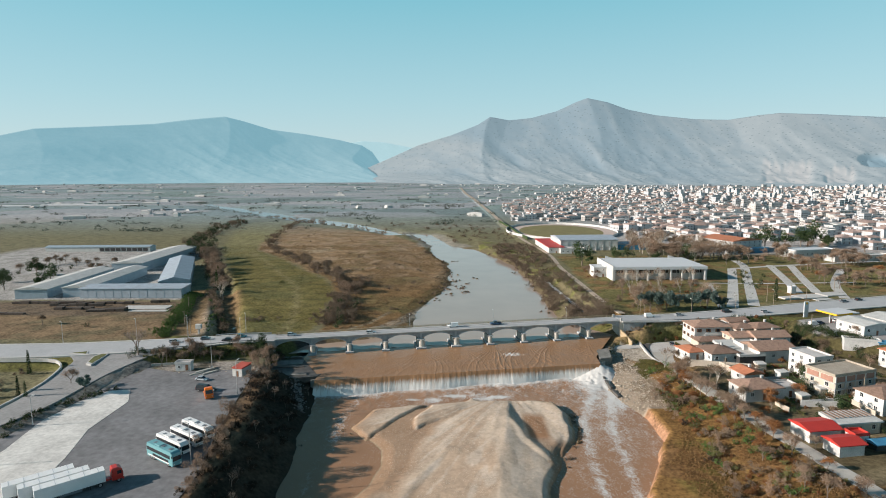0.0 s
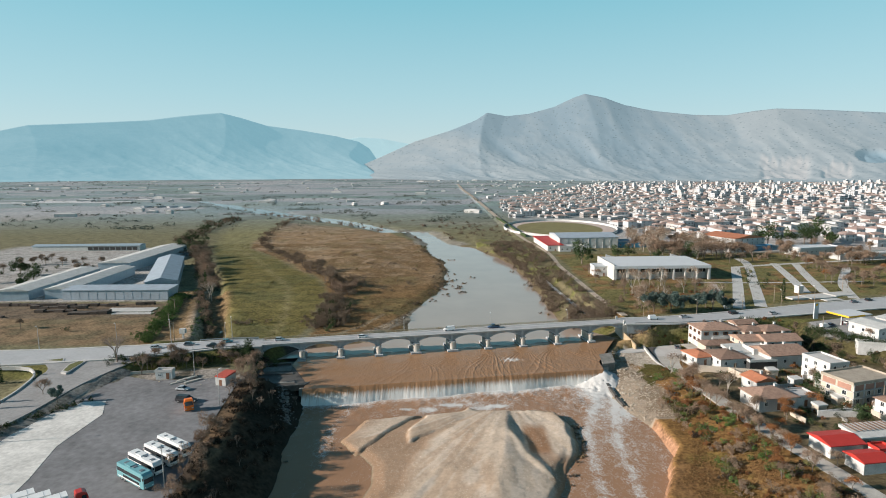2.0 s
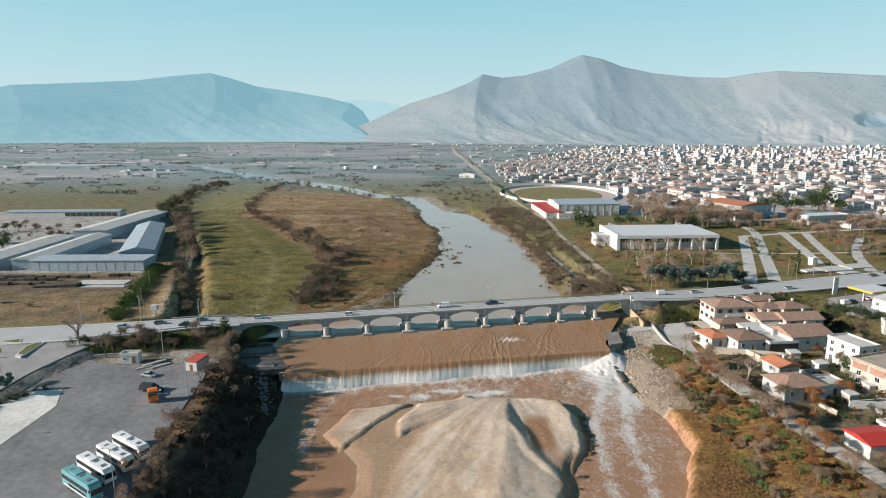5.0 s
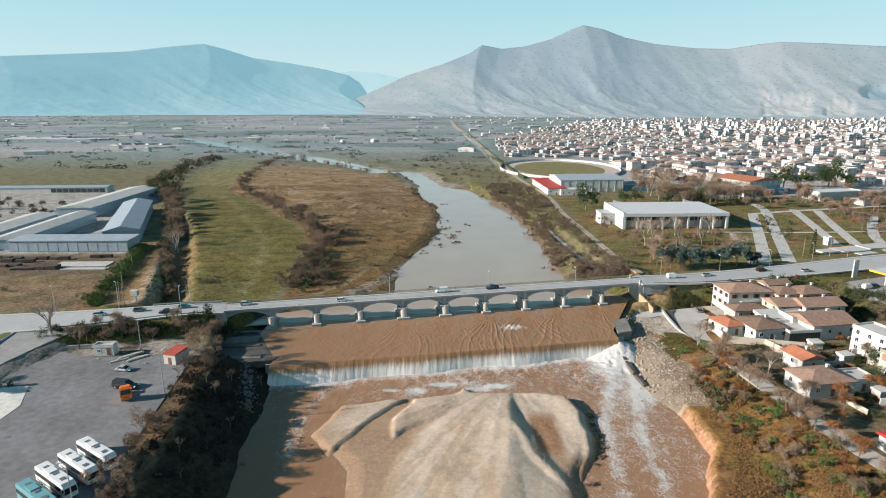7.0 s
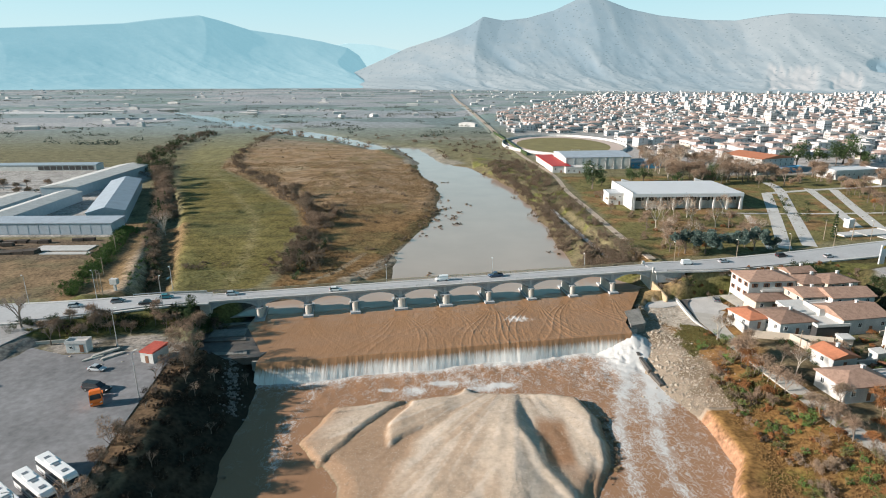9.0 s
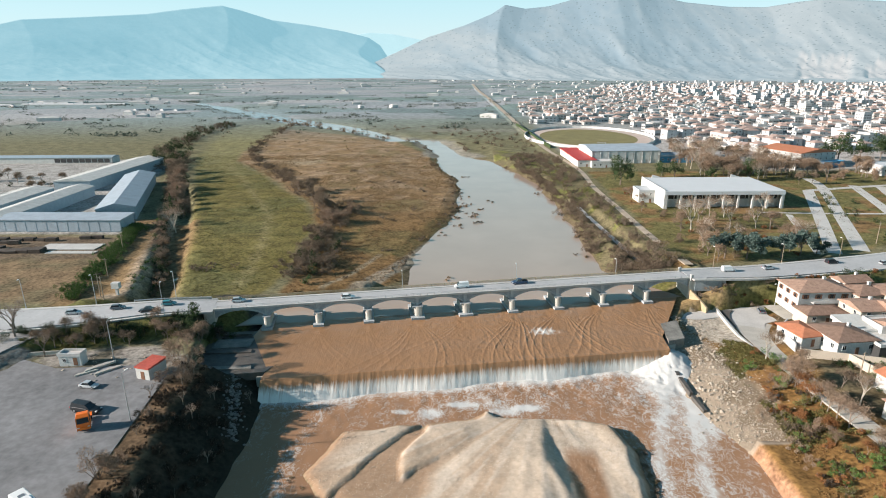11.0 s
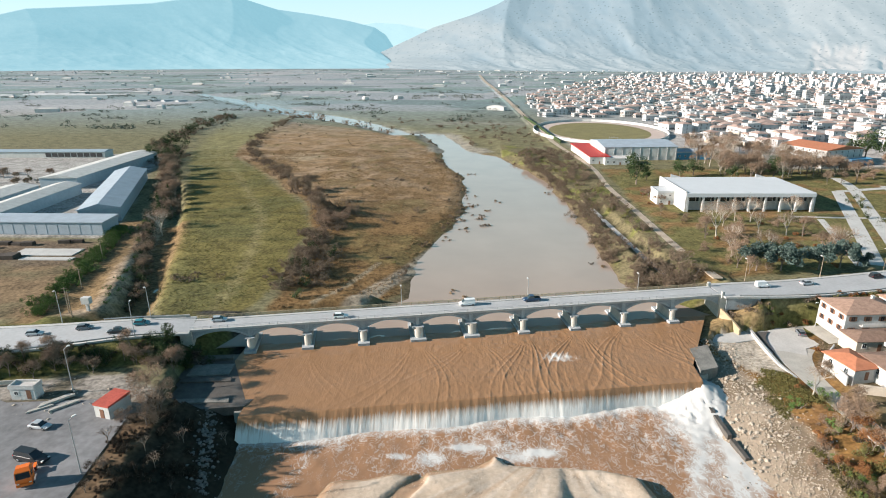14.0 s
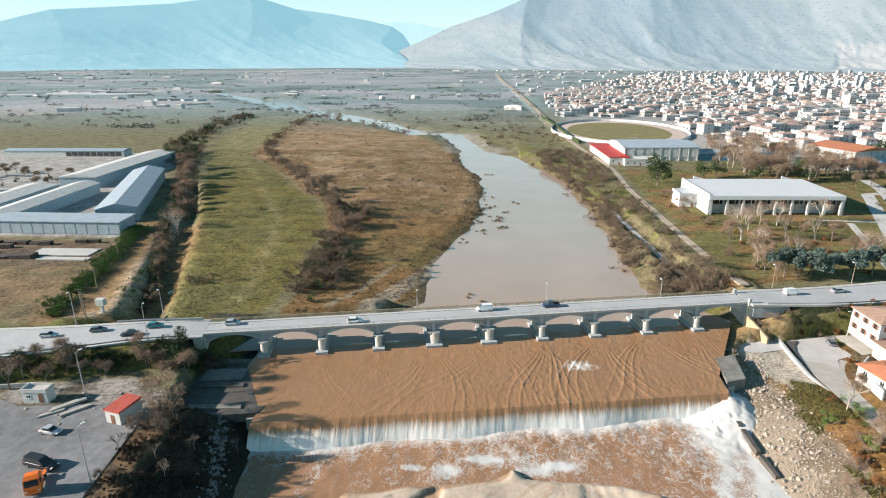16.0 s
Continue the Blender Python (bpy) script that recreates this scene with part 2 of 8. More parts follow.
LOT = [(-124, 205), (-101, 196.5), (-79, 199), (-72, 195), (-66, 150), (-60.5, 125), (-61, 95), (-66, 40), (-128, 40), (-127, 120), (-121, 150), (-119, 176)]
WHITE = [(-107, 179.5), (-102, 169.5), (-102, 150), (-97.5, 134), (-93.5, 112), (-96, 70), (-121, 70), (-117, 120), (-116, 138), (-119, 155), (-118, 168), (-113.4, 178.5)]
BANK_RIGHT = [(20, -250), (20, 100), (40, 140), (44, 156), (44, 175), (44, 205), (56, 222), (60, 236), (64, 247), (84, 249), (104, 251), (150, 261), (176, 262), (230, 262), (420, 250), (420, -250)]
HOMES = [(86, 126), (88, 160), (86, 190), (86, 232), (100, 254), (150, 262), (160, 240), (210, 215), (210, 130)]
GAS = [(146, 236), (150, 259), (170, 266), (300, 292), (300, 215), (165, 221)]
MOUND = [(-26, 62), (-36, 90), (-33, 125), (-25, 138), (-23.5, 148), (-24.5, 156), (-29, 163), (-35, 171), (-29, 187), (-16, 190), (-10, 190.5), (1, 193), (4.5, 196), (6.8, 193), (14, 193), (25, 192.5), (33, 190.5), (36.7, 180), (36, 170), (34.5, 163), (32, 158), (29, 152), (27.5, 146), (24, 138), (21, 110), (14, 64), (-5, 50)]
# crests of the sandbank: points with height, slope to the west of the crest, slope to the east
MOUND_RIDGES = [
    ([(17, 190, -8.6), (15.2, 181, -7.5), (14.8, 174, -6.9), (16.5, 170, -6.9), (19.7, 161, -7.2), (22.8, 153, -7.7), (25.4, 147, -8.6), (24, 140, -9.3)], 0.14, 0.38),
    ([(14.8, 174, -6.95), (12, 150, -6.9), (9, 125, -7.2), (4, 100, -7.8), (-3, 70, -9.2)], 0.105, 0.12),
    ([(19, 191, -8.7), (27, 189.5, -8.1), (33, 186, -7.7), (34.8, 178, -7.6), (34.8, 170, -7.9), (33.2, 160, -8.7)], 0.14, 0.95),
    ([(-12.5, 189, -9.0), (-16.4, 182.4, -8.8), (-21, 175, -8.85), (-24.6, 169, -8.9), (-28.5, 161.8, -9.1)], 0.05, 1.2),
    ([(10, 168, -7.3), (0, 158, -8.1), (-8, 146, -8.7), (-14, 130, -9.1)], 0.10, 0.10)]
TERRACE = [(-13.2, 169.8), (-13.2, 178), (-9.6, 186), (-10, 190), (1.2, 192), (8, 191), (14, 184), (6, 179.5), (1, 178.2), (-6.5, 176.4)]


def crest_side(x, y, line):
    """Distance to a crest line, its height there, and whether a place lies west of it."""
    best, z, west = np.full(np.shape(x), 1e9), np.zeros(np.shape(x)), np.zeros(np.shape(x), bool)
    for (x0, y0, z0), (x1, y1, z1) in zip(line[:-1], line[1:]):
        dx, dy = x1 - x0, y1 - y0
        k = np.clip(((x - x0) * dx + (y - y0) * dy) / (dx * dx + dy * dy), 0, 1)
        d = np.hypot(x - x0 - k * dx, y - y0 - k * dy)
        near = d < best
        side = dx * (y - y0) - dy * (x - x0) < 0
        best, z, west = np.where(near, d, best), np.where(near, lerp(z0, z1, k), z), np.where(near, side, west)
    return best, z, west


SILL = [(-69, 200.8), (-52, 203.6), (-50.5, 207), (-51, 216), (-56, 228), (-75, 226), (-72, 212)]
WEIR_PATH = [(66.5, 243.5), (72.7, 243), (79, 245), (79.4, 251), (68.8, 248.2)]
PLAZA = [(79.8, 250), (79.4, 240), (79, 230), (84, 226), (87, 233), (90, 240), (96, 243), (108, 247), (112, 250.5), (100, 252), (88, 252.8)]
GREEN_STRIP = [(-313, 832), (-225, 540), (-152, 379), (-127, 316), (-98, 248), (-90, 240), (-66, 244), (-64, 257), (-68, 288), (-71, 330), (-87, 378), (-111, 414), (-137, 459), (-185, 527), (-199, 575), (-232, 854)]
MEADOW = [(-64, 244), (-64, 257), (-68, 288), (-71, 330), (-87, 378), (-111, 414), (-137, 459), (-185, 527), (-199, 575), (-232, 790), (-120, 700), (-75, 660), (-40, 590), (-20, 510), (-8, 461), (-7, 394), (-9, 354), (-16, 329), (-25, 295), (-23, 268), (-36, 254)]
YARD = [(-330, 236), (-116, 236), (-140, 285), (-152, 314), (-330, 314)]
SHED_YARD = [(-330, 314), (-152, 314), (-165, 350), (-210, 450), (-235, 530), (-420, 560), (-420, 330)]
TRACK = curve([(-118, 233, 1.6, 4), (-112, 243, 0.4, 4), (-117, 262, 0.2, 4), (-124, 278, -0.3, 4), (-131, 300, -0.6, 4), (-146, 340, -0.8, 4), (-170, 390, -0.8, 4)])
PARK = [(70, 268), (150, 292), (260, 325), (330, 350), (330, 470), (150, 470), (78, 470), (76, 330)]
TOWN = [(78, 560), (80, 1150), (160, 1400), (480, 2200), (900, 2480), (1300, 2300), (2600, 2600), (2600, 900), (900, 420), (420, 400), (330, 480), (190, 470), (180, 560)]


def valley_tilt(x, y):
    return -0.008 * x * np.clip((y - 700) / 2600, 0, 1)


def ground_height(x, y):
    """Height of the bare ground, river bed and sandbank."""
    x, y = np.asarray(x, float), np.asarray(y, float)
    h = -1.0 + 0.35 * (fractal(x, y, 60, 3) - 0.5)
    far_rise = valley_tilt(x, y)
    shore = -poly_dist(x, y, CHANNEL_UP)
    h = h - 2.5 * smooth01(1 - shore / 70) * smooth01((30 - x) / 20) * smooth01((y - 255) / 20) * smooth01((700 - y) / 120)
    east = smooth01((x - 52 + 8 * (vnoise(x, y, 40, 5) - 0.5)) / 22) * smooth01((y - 235) / 25)
    h = lerp(h, 0.6 + 0.2 * (vnoise(x, y, 30, 8) - 0.5), east)
    h = lerp(h, -6.9 + 3.0 * smooth01((x - 66) / 17) * smooth01((236 - y) / 22) + 0.6 * smooth01((x - 95) / 30) + 0.5 * (fractal(x, y, 12, 6) - 0.5), smooth01((poly_dist(x, y, BANK_RIGHT) + 4) / 9))
    h = lerp(h, 1.6, smooth01((poly_dist(x, y, GAS) + 6) / 7))
    h = lerp(h, -0.75, smooth01((poly_dist(x, y, LOT) + 2.5) / 4))
    for line in (ROAD_LEFT, ROAD_RIGHT, BRANCH):
        d, z, w = line_dist(x, y, line[::2] + line[-1:])
        h = np.maximum(h, np.where(d < 60, np.minimum(z - 0.25, z - 0.25 - (d - w / 2 - 1.2) * (np.where(x < 114, 1.6, 0.95) if line is ROAD_RIGHT else 0.5)), -50))
        h = np.where(d < w / 2 + 1.0, np.minimum(h, z - 0.2), h)
    h = lerp(h, -6.95, smooth01((poly_dist(x, y, PLAZA) + 1.0) / 1.5))
    h = lerp(h, -7.0, smooth01((poly_dist(x, y, WEIR_PATH) + 1.5) / 2.0))
    for line in (RAMP, RIVER_PATH, LOW_PATH, TRACK):
        d, z, w = line_dist(x, y, line[::2] + line[-1:])
        h = lerp(h, z - 0.08, 1 - smooth01((d - w / 2 - 0.8) / 3.5))
    d = line_dist(x, y, [(-100, 240), (-112, 272), (-140, 338), (-152, 366), (-180, 420)])[0]
    h = h - 3.4 * (1 - smooth01((d - 4) / 3.5)) * smooth01((y - 238) / 8)
    h = h + 0.35 * (fractal(x, y, 7, 37) - 0.5) * smooth01((y - 262) / 10) * (x < 80)
    wob = 9 * (fractal(x, y, 18, 11) - 0.5)
    d = poly_dist(x, y, CHANNEL_UP) + wob * smooth01((y - 262) / 25) * (0.9 + np.clip((y - 600) / 500, 0, 4)) + 16 * smooth01((y - 640) / 200)
    cut = WATER_UP + 0.1 - np.where(d > 0, np.minimum(d * 0.25, 2.0), np.where(x > 20, d * 0.42, d * np.where(y < 262, 0.7, 0.17)))
    cut = np.where(y > 640, cut + np.minimum(2.4, (y - 640) / 60), cut)
    h = np.minimum(h, cut)
    d = poly_dist(x, y, CHANNEL_DOWN) + 0.35 * wob
    cut = WATER_DOWN - np.where(d > 0, np.minimum(d * 0.5, 1.4), np.where(x > 0, d * np.where(y < 182, 3.6, 0.22), d * 0.62))
    cut = np.where((x < 0) & (d < 0), cut + 0.8 * (fractal(x, y, 6, 9) - 0.5), cut)
    h = np.minimum(h, cut)
    d = poly_dist(x, y, POOL)
    h = np.where((d > 0) & (h > -6.5), np.minimum(h, -5.6), h)
    h = np.where(poly_dist(x, y, SILL) > -0.3, np.minimum(h, -5.4), h)
    d = poly_dist(x, y, MOUND) + 2.0 * (fractal(x, y, 9, 24) - 0.5)
    m = WATER_DOWN - 0.35 + np.clip(d * 0.16, -3, 0.95)
    bx, by = x + 1.6 * (vnoise(x, y, 7, 28) - 0.5), y + 1.6 * (vnoise(x, y, 7, 29) - 0.5)
    west_main = crest_side(bx, by, MOUND_RIDGES[0][0])[2] & (by > 60)
    for line, left, right in MOUND_RIDGES:
        dist, z, west = crest_side(bx, by, line)
        lee = west_main if line is not MOUND_RIDGES[2][0] else ~west_main
        m = np.maximum(m, np.where(lee | (line is MOUND_RIDGES[0][0]), z - dist * np.where(west, left, right), -50))
    # low terrace with undercut edges, and a small headland
    td = poly_dist(bx, by, TERRACE)
    m = np.maximum(m, np.where(td > -1, np.minimum(-9.3 + (td + 0.2) * 1.3, -8.75 + 0.03 * td + 0.3 * (vnoise(x, y, 5, 27) - 0.5)), -50))
    m = np.where(~west_main & (d > 3), np.maximum(m, np.minimum(-8.65, -9.6 + 0.2 * d)), m)
    m = np.maximum(m, -8.75 - 0.028 * (bx - 3.6) ** 2 - 0.09 * (by - 192.5) ** 2)
    # grooves that run down from the top
    spoke, reach = np.arctan2(x - 18, 200 - y), np.hypot(x - 18, y - 200)
    dry = smooth01((m + 9.6) / 1.2)
    m = m + dry * (0.34 * (fractal(spoke * 38, reach * 0.13, 3.4, 21) - 0.5) + 0.35 * (fractal(x, y, 5, 26) - 0.5) + 0.16 * (fractal(x, y, 1.6, 33, 2) - 0.5))
    m = np.minimum(m, WATER_DOWN - 0.5 + np.maximum(0, d) * np.where(x < 4, 0.5, 0.85))
    return np.where(d > -2, np.maximum(h, m), h) + far_rise


def ground_colour(x, y, h):
    """Kind of soil and cover at each place, as its base colour; some shade and haze put in."""
    c = np.zeros((*np.shape(x), 3))
    c[:] = (0.165, 0.15, 0.085)
    jit = 5 * (fractal(x, y, 14, 31) - 0.5)
    def lay(mask, colour):
        nonlocal c
        c = lerp(c, np.array(colour), np.clip(mask, 0, 1)[..., None])
    f = fractal(x, y, 25, 40)
    g = fractal(x, y, 9, 44)
    lay(smooth01((poly_dist(x, y, GREEN_STRIP) + jit) / 3), (0.15, 0.126, 0.045))
    lay(smooth01((poly_dist(x, y, GREEN_STRIP) + jit) / 3) * smooth01((f - 0.45) * 5), (0.125, 0.115, 0.045))
    lay(smooth01((poly_dist(x, y, MEADOW) + jit) / 3), (0.20, 0.122, 0.055))
    lay(smooth01((poly_dist(x, y, MEADOW) + jit) / 3) * smooth01((f - 0.5) * 6), (0.17, 0.125, 0.055))
    # grass paled with distance: haze is put into the soil colour
    dry = smooth01((poly_dist(x, y, MEADOW) + jit) / 3) * smooth01((y - 330 + 6 * jit) / 110)
    lay(dry * (0.35 + 0.65 * smooth01((g - 0.42) * 6)), (0.285, 0.20, 0.125))
    lay(smooth01((poly_dist(x, y, GREEN_STRIP) + jit) / 3) * smooth01((y - 420) / 160) * 0.8, (0.21, 0.19, 0.095))
    for shift in (-1.0, 1.0):
        d = line_dist(x, y, [(-77 + shift, 248), (-86 + shift, 300), (-100 + shift, 352), (-135 + shift, 420), (-190 + shift, 520)])[0]
        lay(0.55 * (1 - smooth01((d - 0.5) / 0.8)), (0.24, 0.20, 0.10))
    for yy in (312, 352, 356, 392, 430, 470):
        d = np.abs(y - yy - 0.08 * (x + 120) - 2 * np.sin(x / 17))
        lay(0.5 * (1 - smooth01((d - 0.5) / 0.9)) * (poly_dist(x, y, GREEN_STRIP) > 2), (0.07, 0.07, 0.03))
    lay(smooth01((poly_dist(x, y, YARD) + jit) / 4), (0.21, 0.145, 0.085))
    lay(smooth01((poly_dist(x, y, YARD) + jit) / 4) * smooth01((g - 0.5) * 6), (0.15, 0.12, 0.07))
    lay(smooth01((y - 278 + 2 * jit) / 6) * smooth01((poly_dist(x, y, YARD) + jit) / 4) * 0.7, (0.13, 0.10, 0.075))
    lay(smooth01((poly_dist(x, y, SHED_YARD) + jit) / 4), (0.33, 0.315, 0.295))
    lay(smooth01((poly_dist(x, y, PARK) + jit) / 3), (0.15, 0.135, 0.055))
    lay(smooth01((poly_dist(x, y, PARK) + jit) / 3) * smooth01((g - 0.5) * 7), (0.21, 0.13, 0.06))
    # town ground paled to cut contrast, as haze would
    lay(smooth01((poly_dist(x, y, TOWN) + 10) / 20), (0.37, 0.345, 0.325))
    d, z, w = line_dist(x, y, TRACK)
    lay(smooth01((16 - d) / 4) * (y < 345), (0.20, 0.135, 0.07))
    lay(1 - smooth01((d - 1.6 + jit * 0.3) / 1.5), (0.40, 0.30, 0.21))
    up = poly_dist(x, y, CHANNEL_UP)
    lay((y > 262) * (x > 20) * (x < 73) * smooth01((up + 32) / 4) * (y < 720), (0.135, 0.115, 0.065))
    lay((y > 262) * (x > 20) * (x < 73) * smooth01((g - 0.52) * 7) * smooth01((up + 32) / 4) * (y < 720), (0.15, 0.15, 0.05))
    lay(smooth01((up + 2.5) / 2) * (y < 700), (0.15, 0.115, 0.07))
    d = line_dist(x, y, [(-16, 318), (-23, 293), (-31, 274), (-38, 254)])[0]
    lay(1 - smooth01((d - 2.2 + 0.4 * jit) / 2.0), (0.33, 0.27, 0.20))
    d = line_dist(x, y, [(-36, 296), (-41, 279), (-44.5, 268), (-49, 254)])[0]
    lay(1 - smooth01((d - 0.6) / 0.9), (0.30, 0.24, 0.16))
    d = np.hypot((x + 131) * 0.8, y - 525)
    lay(0.7 * (1 - smooth01((d - 9 + 2 * jit) / 12)), (0.34, 0.27, 0.18))
    lay(smooth01((up + 14 + 3 * jit) / 10) * (y > 560), (0.24, 0.22, 0.18))
    bank = smooth01((poly_dist(x, y, BANK_RIGHT) + 8 + jit) / 4)
    lay(bank, (0.205, 0.115, 0.042))
    lay(bank * smooth01((f - 0.58) * 7), (0.15, 0.12, 0.035))
    lay(bank * smooth01((g - 0.56) * 8), (0.19, 0.105, 0.045))
    homes = smooth01((poly_dist(x, y, HOMES) + jit) / 3)
    lay(homes, (0.155, 0.125, 0.075))
    lay(homes * smooth01((g - 0.5) * 8), (0.10, 0.08, 0.045))
    lay((poly_dist(x, y, [(63, 252), (66, 236), (72, 224), (78, 226), (79, 250)]) > 0) * 0.85, (0.44, 0.40, 0.34))
    lay(smooth01((poly_dist(x, y, GAS) + 14) / 4), (0.075, 0.065, 0.03))
    lay(smooth01((poly_dist(x, y, GAS) - 1) / 1), (0.27, 0.265, 0.26))
    dn = poly_dist(x, y, CHANNEL_DOWN)
    lay((x > 20) * (y < 183) * smooth01((dn + 3.2) / 1.0) * smooth01((-7.2 - h) / 0.3), (0.36, 0.20, 0.12))
    rocks = (x > 40) * (y > 180) * (y < 236) * smooth01((dn + 21 + jit) / 4) * smooth01((-6.3 - h) / 0.4)
    lay(rocks, (0.33, 0.265, 0.20))
    lay(rocks * smooth01((g - 0.5) * 8), (0.20, 0.155, 0.11))
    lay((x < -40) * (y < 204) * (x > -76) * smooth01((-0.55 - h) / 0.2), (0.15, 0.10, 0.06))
    # steep west bank laid near black: its shade is put into the soil colour
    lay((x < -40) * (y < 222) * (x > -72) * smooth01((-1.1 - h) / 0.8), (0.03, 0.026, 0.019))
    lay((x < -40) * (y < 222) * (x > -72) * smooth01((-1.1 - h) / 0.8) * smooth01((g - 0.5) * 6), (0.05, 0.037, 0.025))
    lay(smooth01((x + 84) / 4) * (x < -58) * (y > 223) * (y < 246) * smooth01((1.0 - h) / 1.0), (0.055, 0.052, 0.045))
    for line in (ROAD_LEFT, ROAD_RIGHT):
        d, z, w = line_dist(x, y, line[::2])
        lay((d < w / 2 + 12) * smooth01((d - w / 2) / 2) * smooth01((w / 2 + 11 - d) / 3) * (h > -7) * (y < 268), (0.12, 0.115, 0.04))
    lay(smooth01((88 - x) / 6) * (x > 62) * (y > 243) * (y < 259) * (h > -6.6), (0.23, 0.165, 0.085))
    d, z, w = line_dist(x, y, BRANCH[::2])
    lay(smooth01((w / 2 + 7 + jit * 0.5 - d) / 2) * (y < 204) * (x > -136), (0.23, 0.215, 0.19))
    heap = smooth01((poly_dist(x, y, [(-113, 205), (-98, 208), (-82, 211), (-70, 204), (-70, 190), (-90, 192), (-106, 196)]) + jit * 0.5) / 2)
    lay(heap, (0.27, 0.245, 0.215))
    lay(heap * smooth01((g - 0.5) * 9), (0.13, 0.115, 0.085))
    md = poly_dist(x, y, MOUND)
    sand = smooth01((md + 2 + 0.5 * jit) / 2) * smooth01((h + 10.05) / 0.2)
    lay(sand, (0.50, 0.405, 0.315))
    spoke, reach = np.arctan2(x - 18, 200 - y), np.hypot(x - 18, y - 200)
    lay(sand * 0.8 * smooth01((fractal(spoke * 38, reach * 0.10, 5.5, 61) - 0.5) * 6), (0.40, 0.295, 0.21))
    lay(sand * 0.6 * smooth01((fractal(spoke * 60, reach * 0.2, 2.2, 65) - 0.5) * 6), (0.55, 0.47, 0.39))
    lay(sand * smooth01((-9.0 - h) / 0.5) * smooth01((0.62 - f) * 8), (0.36, 0.235, 0.15))
    d = line_dist(x, y, [(-35, 171), (-29, 163), (-24.5, 156), (-23.5, 148), (-25, 138)])[0]
    lay(0.8 * (1 - smooth01((d - 0.5) / 0.5)), (0.52, 0.43, 0.33))
    lay(sand * smooth01((1 - np.abs(x - 23.5) / 4.5) * 2) * smooth01((1 - np.abs(y - 170) / 12) * 2) * smooth01((-7.4 - h) / 0.7), (0.29, 0.165, 0.095))
    lay(sand * 0.8 * smooth01((1 - np.abs(x - 29) / 7) * 2) * smooth01((1 - np.abs(y - 152) / 12) * 2) * (h < -8.4), (0.30, 0.19, 0.12))
    bare = np.maximum(np.maximum(sand, rocks), (h < -9.4) * 1.0)
    return np.concatenate([c, (1 - 0.72 * bare)[..., None]], -1)


def ticks(fine, lo, hi, grow):
    """Coordinates: fine = (start, end, step) stretches, then ever wider steps out to lo and hi."""
    out = []
    for a, b, s in fine:
        out += list(np.arange(a, b, s))
    end, step = fine[-1][1], fine[-1][2]
    while end < hi:
        out.append(end)
        step *= grow
        end += step
    out.append(hi)
    start, step, low = fine[0][0], fine[0][2], []
    while start > lo:
        step *= grow
        start -= step
        low.append(max(start, lo))
    return np.array(low[::-1] + out)


GX = ticks([(-190, -75, 2.5), (-75, -38, 1.1), (-38, 40, 0.62), (40, 78, 1.1), (78, 200, 2.2)], -5200, 5200, 1.07)
GY = ticks([(90, 126, 1.4), (126, 200, 0.7), (200, 270, 1.2), (270, 420, 2.5), (420, 760, 5)], -900, 4880, 1.05)
XX, YY = np.meshgrid(GX, GY)
HH = ground_height(XX, YY)
CC = ground_colour(XX, YY, HH)


def height_at(x, y):
    """Height of the ground sheet at one place."""
    i = min(max(int(np.searchsorted(GX, x)) - 1, 0), len(GX) - 2)
    j = min(max(int(np.searchsorted(GY, y)) - 1, 0), len(GY) - 2)
    a, b = (x - GX[i]) / (GX[i + 1] - GX[i]), (y - GY[j]) / (GY[j + 1] - GY[j])
    return float(lerp(lerp(HH[j, i], HH[j, i + 1], a), lerp(HH[j + 1, i], HH[j + 1, i + 1], a), b))


def sheet(name, X, Y, Z, mat, colours=None):
    ny, nx = X.shape
    me = bpy.data.meshes.new(name)
    idx = np.arange(nx * ny).reshape(ny, nx)
    quads = np.stack([idx[:-1, :-1], idx[:-1, 1:], idx[1:, 1:], idx[1:, :-1]], -1).reshape(-1, 4)
    me.from_pydata(np.stack([X, Y, Z], -1).reshape(-1, 3), [], quads)
    me.polygons.foreach_set("use_smooth", [True] * len(me.polygons))
    if colours is not None:
        at = me.color_attributes.new("soil", "FLOAT_COLOR", "POINT")
        at.data.foreach_set("color", np.concatenate([colours.reshape(nx * ny, -1)[:, :3], colours.reshape(nx * ny, -1)[:, 3:] if colours.shape[-1] > 3 else np.ones((nx * ny, 1))], 1).ravel())
    me.materials.append(mat)
    me.update()
    return me


# ground: soil colours by place near by, a patchwork of haze tinted fields far off
GROUND = material("ground soil", (0.1, 0.1, 0.05), 0.95, 0.55, 7.0, 0.22, 0.9, attr=True, spec=0.1, grain=1.3)
n, l = GROUND.node_tree.nodes, GROUND.node_tree.links
attr_node = [q for q in n if q.type == "ATTRIBUTE" and q.outputs["Color"].is_linked][0]
geo_node = [q for q in n if q.type == "NEW_GEOMETRY"][0]
scaler = attr_node.outputs["Color"].links[0].to_node
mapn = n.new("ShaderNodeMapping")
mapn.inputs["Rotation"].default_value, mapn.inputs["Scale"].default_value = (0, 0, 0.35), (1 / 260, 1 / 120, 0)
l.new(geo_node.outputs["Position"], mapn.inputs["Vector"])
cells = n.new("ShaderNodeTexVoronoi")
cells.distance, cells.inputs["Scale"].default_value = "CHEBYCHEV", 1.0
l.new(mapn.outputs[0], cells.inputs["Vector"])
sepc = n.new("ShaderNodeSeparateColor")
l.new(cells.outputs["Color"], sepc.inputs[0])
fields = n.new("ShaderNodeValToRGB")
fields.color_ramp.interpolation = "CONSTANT"
